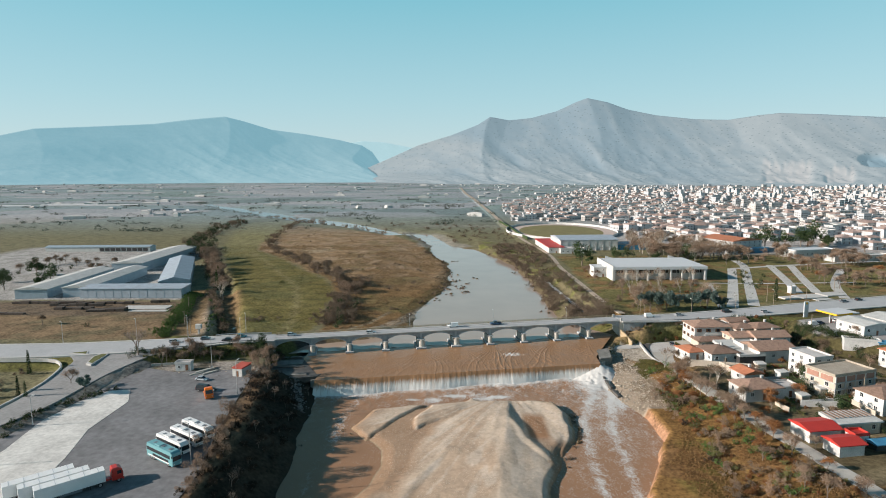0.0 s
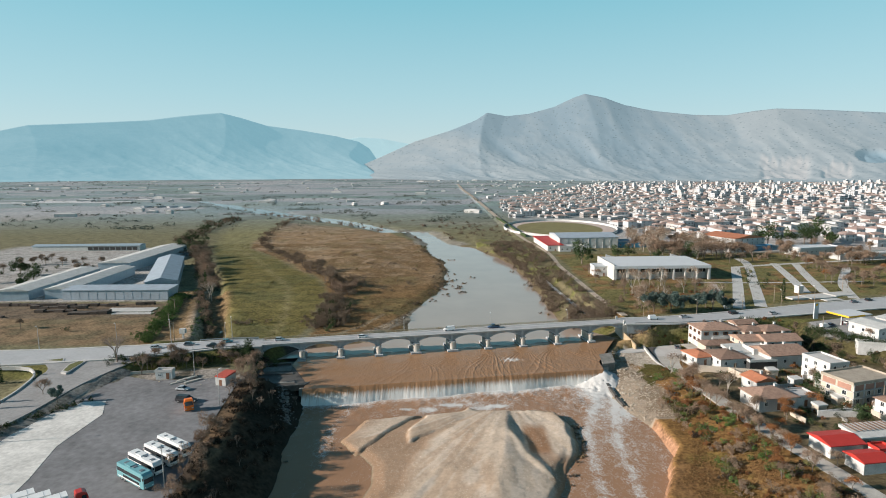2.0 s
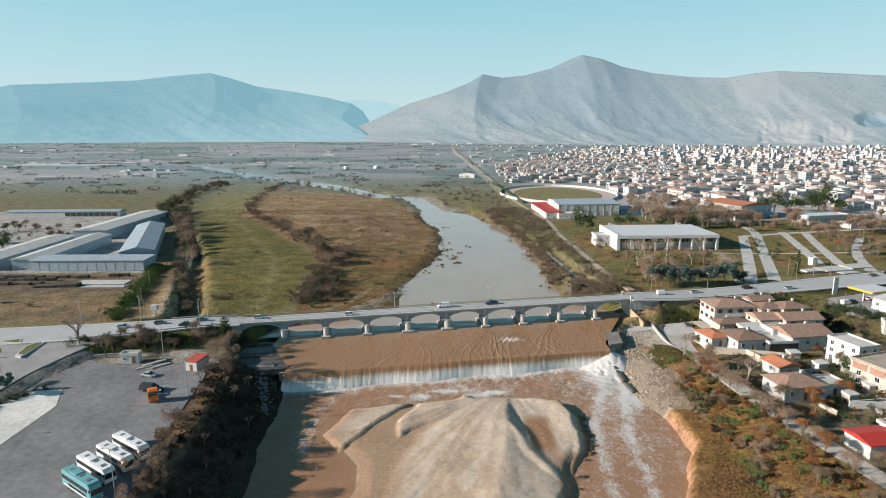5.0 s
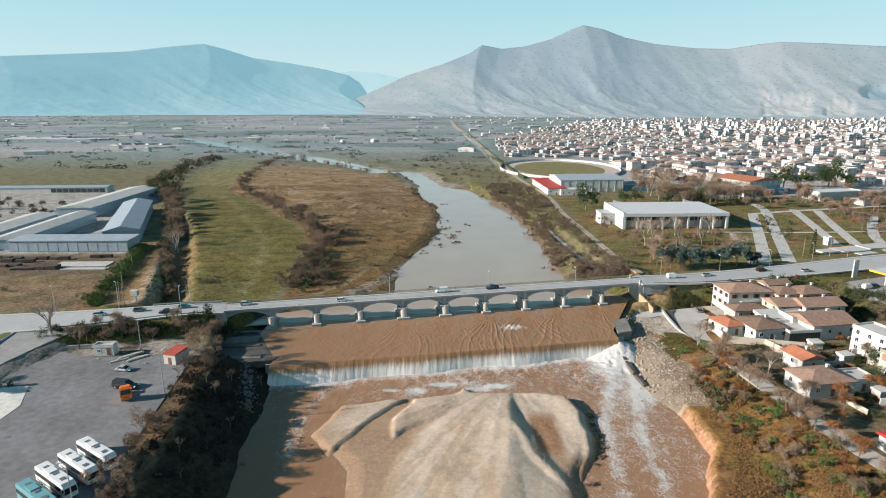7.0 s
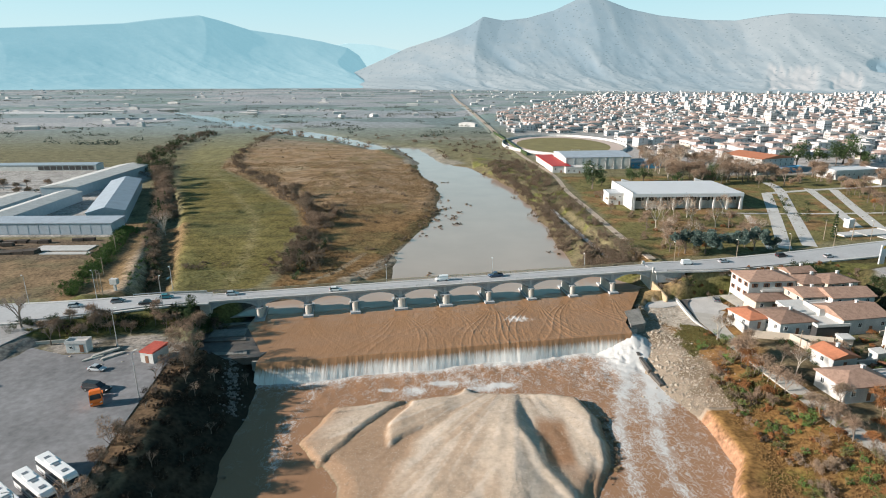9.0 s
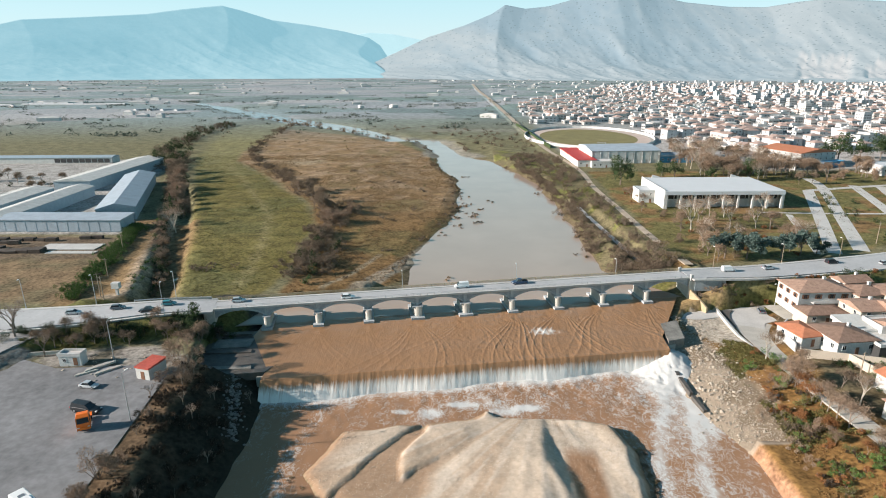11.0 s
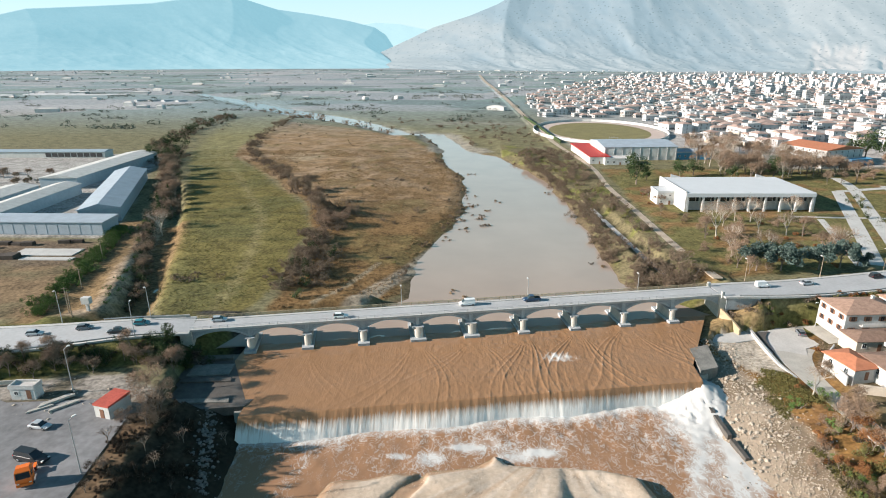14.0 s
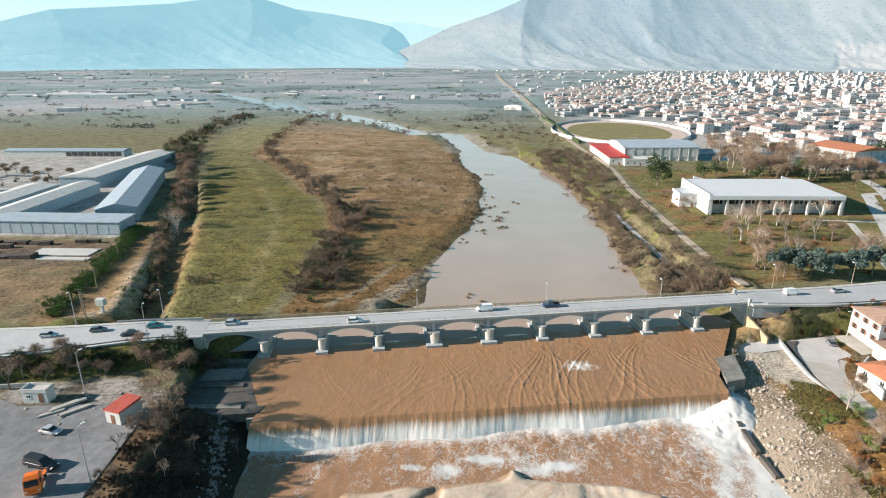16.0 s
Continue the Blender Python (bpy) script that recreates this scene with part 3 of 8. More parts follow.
# field greens greyed and blued: distance haze is put into these colours
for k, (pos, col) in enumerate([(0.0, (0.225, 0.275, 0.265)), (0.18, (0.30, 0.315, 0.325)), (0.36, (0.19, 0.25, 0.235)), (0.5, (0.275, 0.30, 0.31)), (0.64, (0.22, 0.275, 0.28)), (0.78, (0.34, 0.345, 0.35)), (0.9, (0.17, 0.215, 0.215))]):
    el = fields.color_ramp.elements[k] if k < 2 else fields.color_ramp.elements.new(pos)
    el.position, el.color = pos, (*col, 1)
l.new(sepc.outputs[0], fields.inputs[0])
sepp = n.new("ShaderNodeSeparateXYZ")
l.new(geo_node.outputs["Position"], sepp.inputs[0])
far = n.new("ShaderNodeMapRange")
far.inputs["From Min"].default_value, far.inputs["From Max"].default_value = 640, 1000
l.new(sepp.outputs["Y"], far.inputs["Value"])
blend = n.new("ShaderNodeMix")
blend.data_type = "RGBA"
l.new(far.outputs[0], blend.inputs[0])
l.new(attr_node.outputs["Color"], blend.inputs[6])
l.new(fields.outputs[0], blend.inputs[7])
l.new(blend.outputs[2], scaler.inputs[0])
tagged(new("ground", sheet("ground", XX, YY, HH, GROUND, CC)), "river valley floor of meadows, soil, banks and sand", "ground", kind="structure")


# river: still brown water above the weir, the fall, white water below
def water_material(name, deep, rough, foam=None, streak=None, spread=0.13, lace=None):
    m = bpy.data.materials.new(name)
    m.use_nodes = True
    n, l = m.node_tree.nodes, m.node_tree.links
    b = n["Principled BSDF"]
    b.inputs["Roughness"].default_value, b.inputs["IOR"].default_value = rough, 1.33
    b.inputs["Specular IOR Level"].default_value = 0.2 if lace else 0.5
    geo = n.new("ShaderNodeNewGeometry")
    def fuzz(scale, detail, stretch=(1, 1, 1), rot=0.0, warp=0.0):
        mp = n.new("ShaderNodeMapping")
        mp.inputs["Scale"].default_value, mp.inputs["Rotation"].default_value = stretch, (0, 0, rot)
        l.new(geo.outputs["Position"], mp.inputs["Vector"])
        t = n.new("ShaderNodeTexNoise")
        t.inputs["Scale"].default_value, t.inputs["Detail"].default_value, t.inputs["Distortion"].default_value = scale, detail, warp
        l.new(mp.outputs[0], t.inputs["Vector"])
        return t
    murk = fuzz(0.05, 3)
    mix = n.new("ShaderNodeMix")
    mix.data_type = "RGBA"
    mix.inputs[6].default_value, mix.inputs[7].default_value = (*deep, 1), (*(c * 0.75 for c in deep), 1)
    l.new(murk.outputs["Fac"], mix.inputs[0])
    colour = mix.outputs[2]
    bump_from = fuzz(0.9, 4)
    if streak:
        at = n.new("ShaderNodeAttribute")
        at.attribute_name = "foam"
        sn = fuzz(*streak)
        add = n.new("ShaderNodeMath")
        add.operation = "ADD"
        l.new(at.outputs["Fac"], add.inputs[0])
        l.new(sn.outputs["Fac"], add.inputs[1])
        st = n.new("ShaderNodeMapRange")
        st.inputs["From Min"].default_value, st.inputs["From Max"].default_value = (0.88, 0.88 + spread) if lace else (1.0, 1.0 + spread)
        l.new(add.outputs[0], st.inputs["Value"])
        m2 = n.new("ShaderNodeMix")
        m2.data_type = "RGBA"
        m2.inputs[7].default_value = (*foam, 1)
        l.new(st.outputs[0], m2.inputs[0])
        l.new(colour, m2.inputs[6])
        colour = m2.outputs[2]
        rr = n.new("ShaderNodeMapRange")
        rr.inputs["To Min"].default_value, rr.inputs["To Max"].default_value = rough, 0.8
        l.new(st.outputs[0], rr.inputs["Value"])
        l.new(rr.outputs[0], b.inputs["Roughness"])
        bump_from = sn
        if lace:
            # thin winding lines of foam: the zero lines of a second, warped noise
            ln = fuzz(*lace)
            dev = n.new("ShaderNodeMath")
            dev.operation = "SUBTRACT"
            dev.inputs[1].default_value = 0.5
            l.new(ln.outputs["Fac"], dev.inputs[0])
            absn = n.new("ShaderNodeMath")
            absn.operation = "ABSOLUTE"
            l.new(dev.outputs[0], absn.inputs[0])
            line = n.new("ShaderNodeMapRange")
            line.inputs["From Max"].default_value, line.inputs["To Min"].default_value, line.inputs["To Max"].default_value = 0.06, 0.36, 0.0
            l.new(absn.outputs[0], line.inputs["Value"])
            both = n.new("ShaderNodeMath")
            both.operation = "MULTIPLY_ADD"
            both.inputs[1].default_value = 0.78
            l.new(sn.outputs["Fac"], both.inputs[0])
            l.new(line.outputs[0], both.inputs[2])
            l.new(both.outputs[0], add.inputs[1])
    l.new(colour, b.inputs["Base Color"])
    bn = n.new("ShaderNodeBump")
    bn.inputs["Strength"].default_value, bn.inputs["Distance"].default_value = 0.25 if not streak else 0.35, 0.05 if not streak else 0.16
    l.new(bump_from.outputs["Fac"], bn.inputs["Height"])
    l.new(bn.outputs[0], b.inputs["Normal"])
    return m


RIVER = water_material("brown river water", (0.43, 0.335, 0.27), 0.08)
WEIR = water_material("shallow brown water of the weir", (0.355, 0.20, 0.105), 0.3, (0.74, 0.72, 0.68), (2.4, 7, (1, 0.12, 0.12), 0.19, 0.5), 0.62)
WILD = water_material("white water", (0.35, 0.20, 0.115), 0.3, (0.58, 0.575, 0.555), (0.5, 14, (1, 0.6, 1), 0.3, 0.9), 0.56, (0.85, 12, (0.8, 0.55, 1), 0.5, 1.3))


def foam_sheet(name, X, Y, Z, mat, foam, label):
    me = sheet(name, X, Y, Z, mat)
    at = me.attributes.new("foam", "FLOAT", "POINT")
    at.data.foreach_set("value", foam.ravel())
    return tagged(new(name, me), label, "water", kind="structure")


def ridge_noise(x, y, size, seed):
    return 1 - np.abs(fractal(x, y, size, seed) - 0.5) * 4


LIP_A, LIP_B = np.array((-54.0, 199.9)), np.array((50.0, 218.6))
FOOT_A, FOOT_B = np.array((-54.0, 195.6)), np.array((50.0, 216.6))


def lip_y(x):
    return lerp(LIP_A[1], LIP_B[1], (x - LIP_A[0]) / (LIP_B[0] - LIP_A[0]))


def foot_y(x):
    return lerp(FOOT_A[1], FOOT_B[1], (x - FOOT_A[0]) / (FOOT_B[0] - FOOT_A[0])) + 0.6 * np.sin(x * 0.21)


# upstream: from the bridge to the far bends
ux, uy = np.meshgrid(np.concatenate([np.arange(-1100, -80, 40.0), np.arange(-80, 90, 2.5)]), np.concatenate([np.arange(226, 300, 2.0), np.arange(300, 640, 8.0)]))
low = uy < 232 + 0.19 * (ux + 60)
uz = np.full(ux.shape, WATER_UP) + 0.03 * (vnoise(ux, uy, 3, 2) - 0.5)
solid("water_upstream", sheet("water_upstream", ux, np.where(low, 232 + 0.19 * (ux + 60), uy), uz, RIVER), RIVER, "calm muddy brown river above the bridge", "water")
far_x, far_y = np.meshgrid(np.linspace(-1100, 60, 60), np.linspace(636, 2000, 60))
solid("water_far", sheet("water_far", far_x, far_y, WATER_UP + np.minimum(2.4, np.maximum(0, far_y - 640) / 60) + 0 * far_x, RIVER), RIVER, "winding shallow river in the distance", "water")
# apron between bridge and lip, with ridged ripples that fan out from the piers
s, t = np.meshgrid(np.linspace(0, 1, 520), np.linspace(0, 1, 130))
ax = lerp(-62 + 10 * np.clip((t - 0.25) / 0.6, 0, 1), 55 + 14 * (1 - np.clip(t / 0.8, 0, 1)), s)
ay0, ay1 = 232 + 0.19 * (ax + 60), lip_y(ax)
ay = lerp(ay0, ay1, t)
rip = np.zeros(ax.shape)
for k in range(9):
    px, py, _ = on_bridge(k * 14.95, -5)
    r = np.hypot(ax - px, ay - py)
    ang = np.arctan2(ax - px, py - ay)
    fan = 0.34 + 0.16 * np.sin(k * 2.1)
    bend = ang + 0.10 * np.sin(r * 0.12 + k)
    rip += np.exp(-((np.abs(bend) - fan) / 0.17) ** 2) * (1 - np.abs(np.sin(bend * 34 + r * 0.03 + k))) ** 3 * np.exp(-r / 34) * smooth01(r / 6) * (1.25 if k in (5, 6, 7) else 0.8 if k > 2 else 0.25)
az = WATER_UP + 0.05 + 0.22 * rip + 0.14 * (fractal(ax, ay, 2.5, 70) - 0.5) + 0.07 * (ridge_noise(ax * 1.5, ay, 2.2, 74) - 0.5) * smooth01((ax + 35) / 40) - 0.55 * smooth01((t - 0.72) / 0.28)
foam = 0.05 + 0.75 * np.clip(rip - 0.12, 0, 1) + 0.85 * np.exp(-((ax - 22) ** 2 / 3 + (ay - 229) ** 2) / 9) * (0.5 + vnoise(ax, ay, 1.1, 73)) + 0.07 * smooth01((t - 0.8) / 0.2)
# the fall goes on from the lip in one sheet
t2 = np.linspace(0, 1, 26)[1:, None]
fx = np.repeat(ax[-1:], len(t2), 0)
fy = lerp(lip_y(fx), foot_y(fx), t2)
fz = lerp(az[-1:], WATER_DOWN - 0.3, t2 ** 1.2) + 0.22 * (vnoise(fx, fy * 0.1, 0.8, 80) - 0.5) * smooth01(t2 * 4)
foam2 = 0.2 + 0.95 * smooth01(t2 / 0.8) + 0.16 * (vnoise(fx, fy * 0, 7, 81) - 0.5)
foam_sheet("water_weir", np.concatenate([ax, fx]), np.concatenate([ay, fy]), np.concatenate([az, fz]), WEIR, np.concatenate([foam, foam2]), "sheet of brown water breaking white over the long weir")
# white water below, calmer downstream
wx, wy = np.meshgrid(np.linspace(-62, 66, 240), np.concatenate([np.arange(-240, 90, 15.0), np.arange(90, 180, 1.0), np.arange(180, 224, 0.6)]))
gap = foot_y(wx) - wy
wz = WATER_DOWN + 0.5 * (fractal(wx, wy, 3.5, 90) - 0.5) * np.clip(1 - gap / 40, 0.15, 1)
heap = np.exp(-((wx - 52) / 6.5) ** 2 - ((wy - 213) / 6.5) ** 2)
rough = np.exp(-np.maximum(gap, 0) / 14) * np.clip(0.5 + wx / 80, 0.3, 1.1)
wz = wz + heap * (1.2 * ridge_noise(wx, wy, 2.2, 95) + 0.3) + 0.3 * rough * (ridge_noise(wx, wy, 3.0, 97) - 0.5)
race = np.hypot((wx - 55) * 0.9, (wy - 219.5) * 0.75)
wz = np.where(wx > 43, np.maximum(wz, -5.9 - 0.42 * race + 0.45 * (ridge_noise(wx, wy, 1.1, 96) - 0.5)), wz)
chute = np.exp(-((wx - lerp(54, 40, np.clip((215 - wy) / 75, 0, 1))) / 10) ** 2) * smooth01((215 - wy) / 8)
foam = (0.24 + 0.40 * np.clip(1 - gap / 3.2, 0, 1) + 0.34 * np.exp(-np.maximum(gap, 0) / 17) * np.clip(0.7 + wx / 90, 0.4, 1.1) + 0.30 * chute * np.clip(1.25 - gap / 90, 0, 1) + 0.7 * heap + 0.6 * np.exp(-(race / 7) ** 2)
        + 0.45 * np.exp(-((wx - lerp(54, 60, np.clip((wy - 185) / 40, 0, 1))) / 2.6) ** 2) * smooth01((wy - 182) / 10) + 0.42 * (fractal(wx, wy, 11, 91) - 0.5) - 0.12 * smooth01((-20 - wx) / 14) * smooth01(gap / 8)
        + 0.25 * np.exp(-((wx - 2) / 8) ** 2 - ((wy - 198.5) / 2.5) ** 2) + 0.25 * np.exp(-((wx - 13) / 4) ** 2 - ((wy - 196) / 3) ** 2) + 0.16 * np.exp(-((wx + 36 + (190 - wy) * 0.05) / 2.2) ** 2) * smooth01((wy - 120) / 30))
for line, gain in (([(50, 205), (44, 190), (39, 176), (38, 163), (37, 148), (35, 130)], 0.34), ([(56, 205), (51, 188), (47, 172), (46, 156), (44, 138), (42, 125)], 0.34), ([(-34, 194), (-38, 182), (-39, 170), (-36, 158)], 0.22)):
    d = line_dist(wx + 3 * (fractal(wx, wy, 7, 98) - 0.5), wy, line)[0]
    foam = foam + gain * np.exp(-(d / 1.7) ** 2) * (0.45 + vnoise(wx, wy, 4, 99))
for x, y, rx, ry in ((-9, 194, 3.0, 2.2), (8.5, 195, 3.4, 1.8), (-2, 198, 4.0, 1.2), (14, 197, 4.0, 1.4), (-16, 194.5, 3.0, 1.0)):
    foam = foam + 0.55 * np.exp(-(((wx - x) / rx) ** 2 + ((wy - y) / ry) ** 2) ** 2)
foam_sheet("water_downstream", wx, wy, wz, WILD, foam, "churned brown river with white foam below the weir")


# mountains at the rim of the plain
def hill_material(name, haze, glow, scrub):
    """Slope colour from the mesh, dotted with scrub; an even blue glow stands for haze."""
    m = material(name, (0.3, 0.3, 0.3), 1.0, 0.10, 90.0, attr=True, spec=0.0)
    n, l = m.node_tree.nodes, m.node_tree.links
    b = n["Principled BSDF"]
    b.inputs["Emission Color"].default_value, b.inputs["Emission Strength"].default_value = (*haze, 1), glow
    if scrub:
        geo = [q for q in n if q.type == "NEW_GEOMETRY"][0]
        v = n.new("ShaderNodeTexVoronoi")
        v.inputs["Scale"].default_value = 0.032
        l.new(geo.outputs["Position"], v.inputs["Vector"])
        dot = n.new("ShaderNodeMapRange")
        dot.inputs["From Min"].default_value, dot.inputs["From Max"].default_value = 0.15, 0.24
        dot.inputs["To Min"].default_value = 0.5
        l.new(v.outputs["Distance"], dot.inputs["Value"])
        k = n.new("ShaderNodeVectorMath")
        k.operation = "SCALE"
        old = b.inputs["Base Color"].links[0].from_socket
        l.new(old, k.inputs[0])
        l.new(dot.outputs[0], k.inputs["Scale"])
        l.new(k.outputs[0], b.inputs["Base Color"])
    return m


# no mountain is a light source: the emission imitates blue haze
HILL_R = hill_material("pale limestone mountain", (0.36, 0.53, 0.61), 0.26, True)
HILL_L = hill_material("distant mountain with haze glow", (0.29, 0.57, 0.68), 0.39, False)
HILL_F = hill_material("farthest mountain with haze glow", (0.46, 0.70, 0.76), 0.46, False)


def ridged(x, y, size, seed):
    out, amp, tot = 0, 1.0, 0.0
    for k in range(4):
        out, tot = out + amp * (1 - np.abs(vnoise(x, y, size / 2 ** k, seed + k) - 0.5) * 2), tot + amp
        amp *= 0.5
    return out / tot


def mountain(name, crest, base, ridge, mat, label, folds, seed, rock, shade, foot=None, power=1.5, quarry=False):
    """Slopes rising from distance base to distance ridge, under a crest line of (azimuth degrees, height)."""
    az = np.linspace(crest[0][0], crest[-1][0], 620)
    top = np.interp(az, [c[0] for c in crest], [c[1] for c in crest])
    k = np.concatenate([np.linspace(0, 1, 120), np.array([1.03, 1.06])])
    A, K = np.meshgrid(np.radians(az), k)
    sway = (1 - np.clip(K, 0, 1)) ** 0.6 * 10 * (fractal(A * 900, K * 260, 150, seed + 31, 2) - 0.5)
    T = np.interp(np.degrees(A) + sway, [c[0] for c in crest], [c[1] for c in crest])
    b = np.interp(az, [c[0] for c in foot], [c[1] for c in foot]) if foot else np.full(az.shape, base)
    R = lerp(np.repeat(b[None], len(k), 0), ridge, K)
    x, y = R * np.sin(A), R * np.cos(A)
    low = valley_tilt(x, y)
    T = T - low
    # spurs run down from the crest and lean a little to one side
    wx = A * 4000 + 800 * K + 240 * (fractal(x, y, 900, seed) - 0.5)
    wy = K * 700
    spur = ridged(wx, wy, 980, seed + 2)
    fine = ridged(wx * 1.7 + 91, wy * 1.3, 210, seed + 7)
    tiny = ridged(wx * 2.3 + 17, wy * 2.6, 70, seed + 17)
    env = np.sin(np.pi * np.clip(K, 0, 1) ** 0.8) ** 0.9
    z = T * np.clip(K, 0, 1) ** power - folds * T * env * ((0.95 - spur) * 1.15 + (0.9 - fine) * 0.17 + (0.8 - tiny) * 0.05)
    z = z + 5 * (fractal(x, y, 70, seed + 9) - 0.5) * env
    # creases between spurs darkened: shade is put into the slope colour
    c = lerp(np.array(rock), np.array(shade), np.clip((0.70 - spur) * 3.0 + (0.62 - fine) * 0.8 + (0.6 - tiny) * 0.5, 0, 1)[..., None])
    if quarry:
        d = np.degrees(A)
        for centre, half, high in ((28.9, 2.1, 0.60), (32.6, 1.2, 0.52)):
            bite = smooth01((1 - np.abs(d - centre) / half) * 3) * smooth01((high + 0.12 * (vnoise(d * 9, K * 0, 2, 5) - 0.5) - K) * 14) * smooth01((K - 0.26) * 24)
            z = z + bite * 14 * (fine - 0.5)
            z = z - 14 * bite * smooth01((d - centre + half) / (0.35 * half)) * smooth01((high - K) * 9)
            c = lerp(c, np.array((0.27, 0.235, 0.22)), np.clip(bite * (0.45 + 0.75 * fractal(d * 60, K * 300, 14, 71)), 0, 1)[..., None])
    if quarry:
        # hollow sunk a little, its shade put in as dark blue colour
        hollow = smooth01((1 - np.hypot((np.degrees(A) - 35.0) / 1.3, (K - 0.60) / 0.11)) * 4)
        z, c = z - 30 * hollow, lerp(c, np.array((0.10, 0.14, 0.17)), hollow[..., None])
    z = np.where(K > 1, T - (K - 1) * 900, z) - 2 + low
    return tagged(new(name, sheet(name, x, y, z, mat, c)), label, "mountain", kind="structure")


LEFT_CREST = [(-62, 60), (-52, 200), (-45, 250), (-40.5, 278), (-38.4, 330), (-36.2, 379), (-32.7, 400), (-27.6, 432), (-24.9, 467), (-21.7, 498), (-20.1, 467), (-17.7, 407), (-14.6, 374), (-11.5, 331), (-9.3, 287), (-8.3, 233), (-7.5, 134), (-6.7, 16)]
RIGHT_CREST = [(-11.6, 16), (-9.4, 90), (-6.6, 181), (-3.9, 273), (-0.6, 348), (1.9, 421), (3.1, 479), (4.9, 451), (7, 464), (9.4, 509), (11.2, 571), (12.2, 596), (14, 562), (15.8, 505), (18.3, 457), (21.6, 419), (24.3, 406), (26.5, 427), (28.1, 435), (31, 415), (35.3, 377), (37.8, 342), (42.7, 260), (52, 120), (66, 20)]
RIGHT_FOOT = [(-11.6, 4300), (-6, 3700), (0, 3250), (12, 3000), (24, 2950), (36, 2850), (66, 3000)]
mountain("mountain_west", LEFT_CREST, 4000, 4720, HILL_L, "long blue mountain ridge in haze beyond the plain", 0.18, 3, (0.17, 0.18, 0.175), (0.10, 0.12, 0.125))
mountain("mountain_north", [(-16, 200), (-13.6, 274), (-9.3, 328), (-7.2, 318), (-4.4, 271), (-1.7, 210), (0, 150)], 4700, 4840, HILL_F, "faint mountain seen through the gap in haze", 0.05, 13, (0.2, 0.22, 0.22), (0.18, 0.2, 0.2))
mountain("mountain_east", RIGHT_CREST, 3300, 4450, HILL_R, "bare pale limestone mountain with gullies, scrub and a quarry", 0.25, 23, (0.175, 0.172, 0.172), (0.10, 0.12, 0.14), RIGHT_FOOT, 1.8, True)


# roads, paving, kerbs
ASPHALT = material("worn asphalt", (0.185, 0.185, 0.19), 0.85, 0.38, 14.0, 0.01, 0.1)
OLD_ASPHALT = material("bleached asphalt", (0.29, 0.285, 0.28), 0.85, 0.25, 9.0, 0.01, 0.1)
ROADWAY = material("sunlit grey roadway", (0.40, 0.405, 0.41), 0.8, 0.14, 8.0, 0.01, 0.1)
CONCRETE = material("weathered concrete", (0.42, 0.40, 0.36), 0.85, 0.22, 3.0, 0.02, 0.4)
PALE = material("pale concrete paving", (0.48, 0.47, 0.45), 0.85, 0.18, 4.0, 0.01, 0.3)
GRAVEL = material("white crushed gravel", (0.60, 0.585, 0.55), 0.95, 0.3, 9.0, 0.04, 0.2)
WETC_SOIL = material("dark planter soil", (0.09, 0.085, 0.08), 0.95, 0.3, 0.8)
EARTH = material("trodden pale earth", (0.40, 0.33, 0.26), 0.95, 0.25, 3.0, 0.02, 0.3)
METAL = material("galvanised steel", (0.45, 0.46, 0.47), 0.45, 0.1, 0.6, metal=0.6)

for name, line, mat, label in (("road_west", ROAD_LEFT, ROADWAY, "grey asphalt main road on an embankment"), ("road_east", ROAD_RIGHT, ROADWAY, "wide grey asphalt main road beside the park"),
                               ("road_branch", BRANCH, OLD_ASPHALT, "asphalt side road curving off the junction"), ("road_riverside", RAMP, CONCRETE, "pale concrete riverside lane below the main road"),
                               ("path_levee", RIVER_PATH, EARTH, "pale earth path along the levee"), ("path_low", LOW_PATH, PALE, "concrete strip along the water's edge")):
    solid(name, ribbon(line, 0.4), mat, label, "road" if name.startswith("road") else "path")
for line, width in ((ROAD_LEFT, None), (ROAD_RIGHT, None)):
    for side in (-1, 1):
        pts = [(q[0], q[1], q[2], q[3]) for q in line]
        edge = []
        for i, q in enumerate(pts):
            a, b = pts[max(0, i - 1)], pts[min(len(pts) - 1, i + 1)]
            t = Vector((b[0] - a[0], b[1] - a[1])).normalized()
            edge.append((q[0] - t.y * side * (q[3] / 2 + 0.6), q[1] + t.x * side * (q[3] / 2 + 0.6), q[2], 1.2))
        solid("pavement", ribbon(edge, 0.5, 0.14), PALE, "narrow raised concrete pavement with kerb", "pavement")
solid("plaza", Geo().prism(PLAZA, -7.6, -6.72), PALE, "pale concrete turning place by the river", "pavement")
solid("parking_lot", Geo().prism(LOT, -1.3, -0.68), ASPHALT, "dark worn asphalt parking lot", "pavement")
solid("gravel_patch", Geo().prism(WHITE, -1.0, -0.62), GRAVEL, "patch of white crushed gravel beside the lot", "pavement")
for k, (pts, w) in enumerate((([(137, 288), (163, 344), (190, 404)], 5.5), ([(149, 291), (176, 352), (203, 414), (209, 440)], 5.5), ([(131, 287), (151, 348)], 2.8), ([(189, 322), (205, 366), (223, 418)], 5), ([(199, 322), (217, 368), (236, 414)], 5), ([(205, 308), (224, 346), (262, 400)], 5), ([(190, 404), (240, 418), (320, 436)], 4), ([(140, 352), (190, 350), (240, 352)], 2.2))):
    line = curve([(*p, 0, w) for p in pts], 6)
    line = [(q[0], q[1], height_at(q[0], q[1]) + 0.06, q[3]) for q in line]
    solid("park_path", ribbon(line, 0.5), PALE, "pale concrete path through the park", "path")
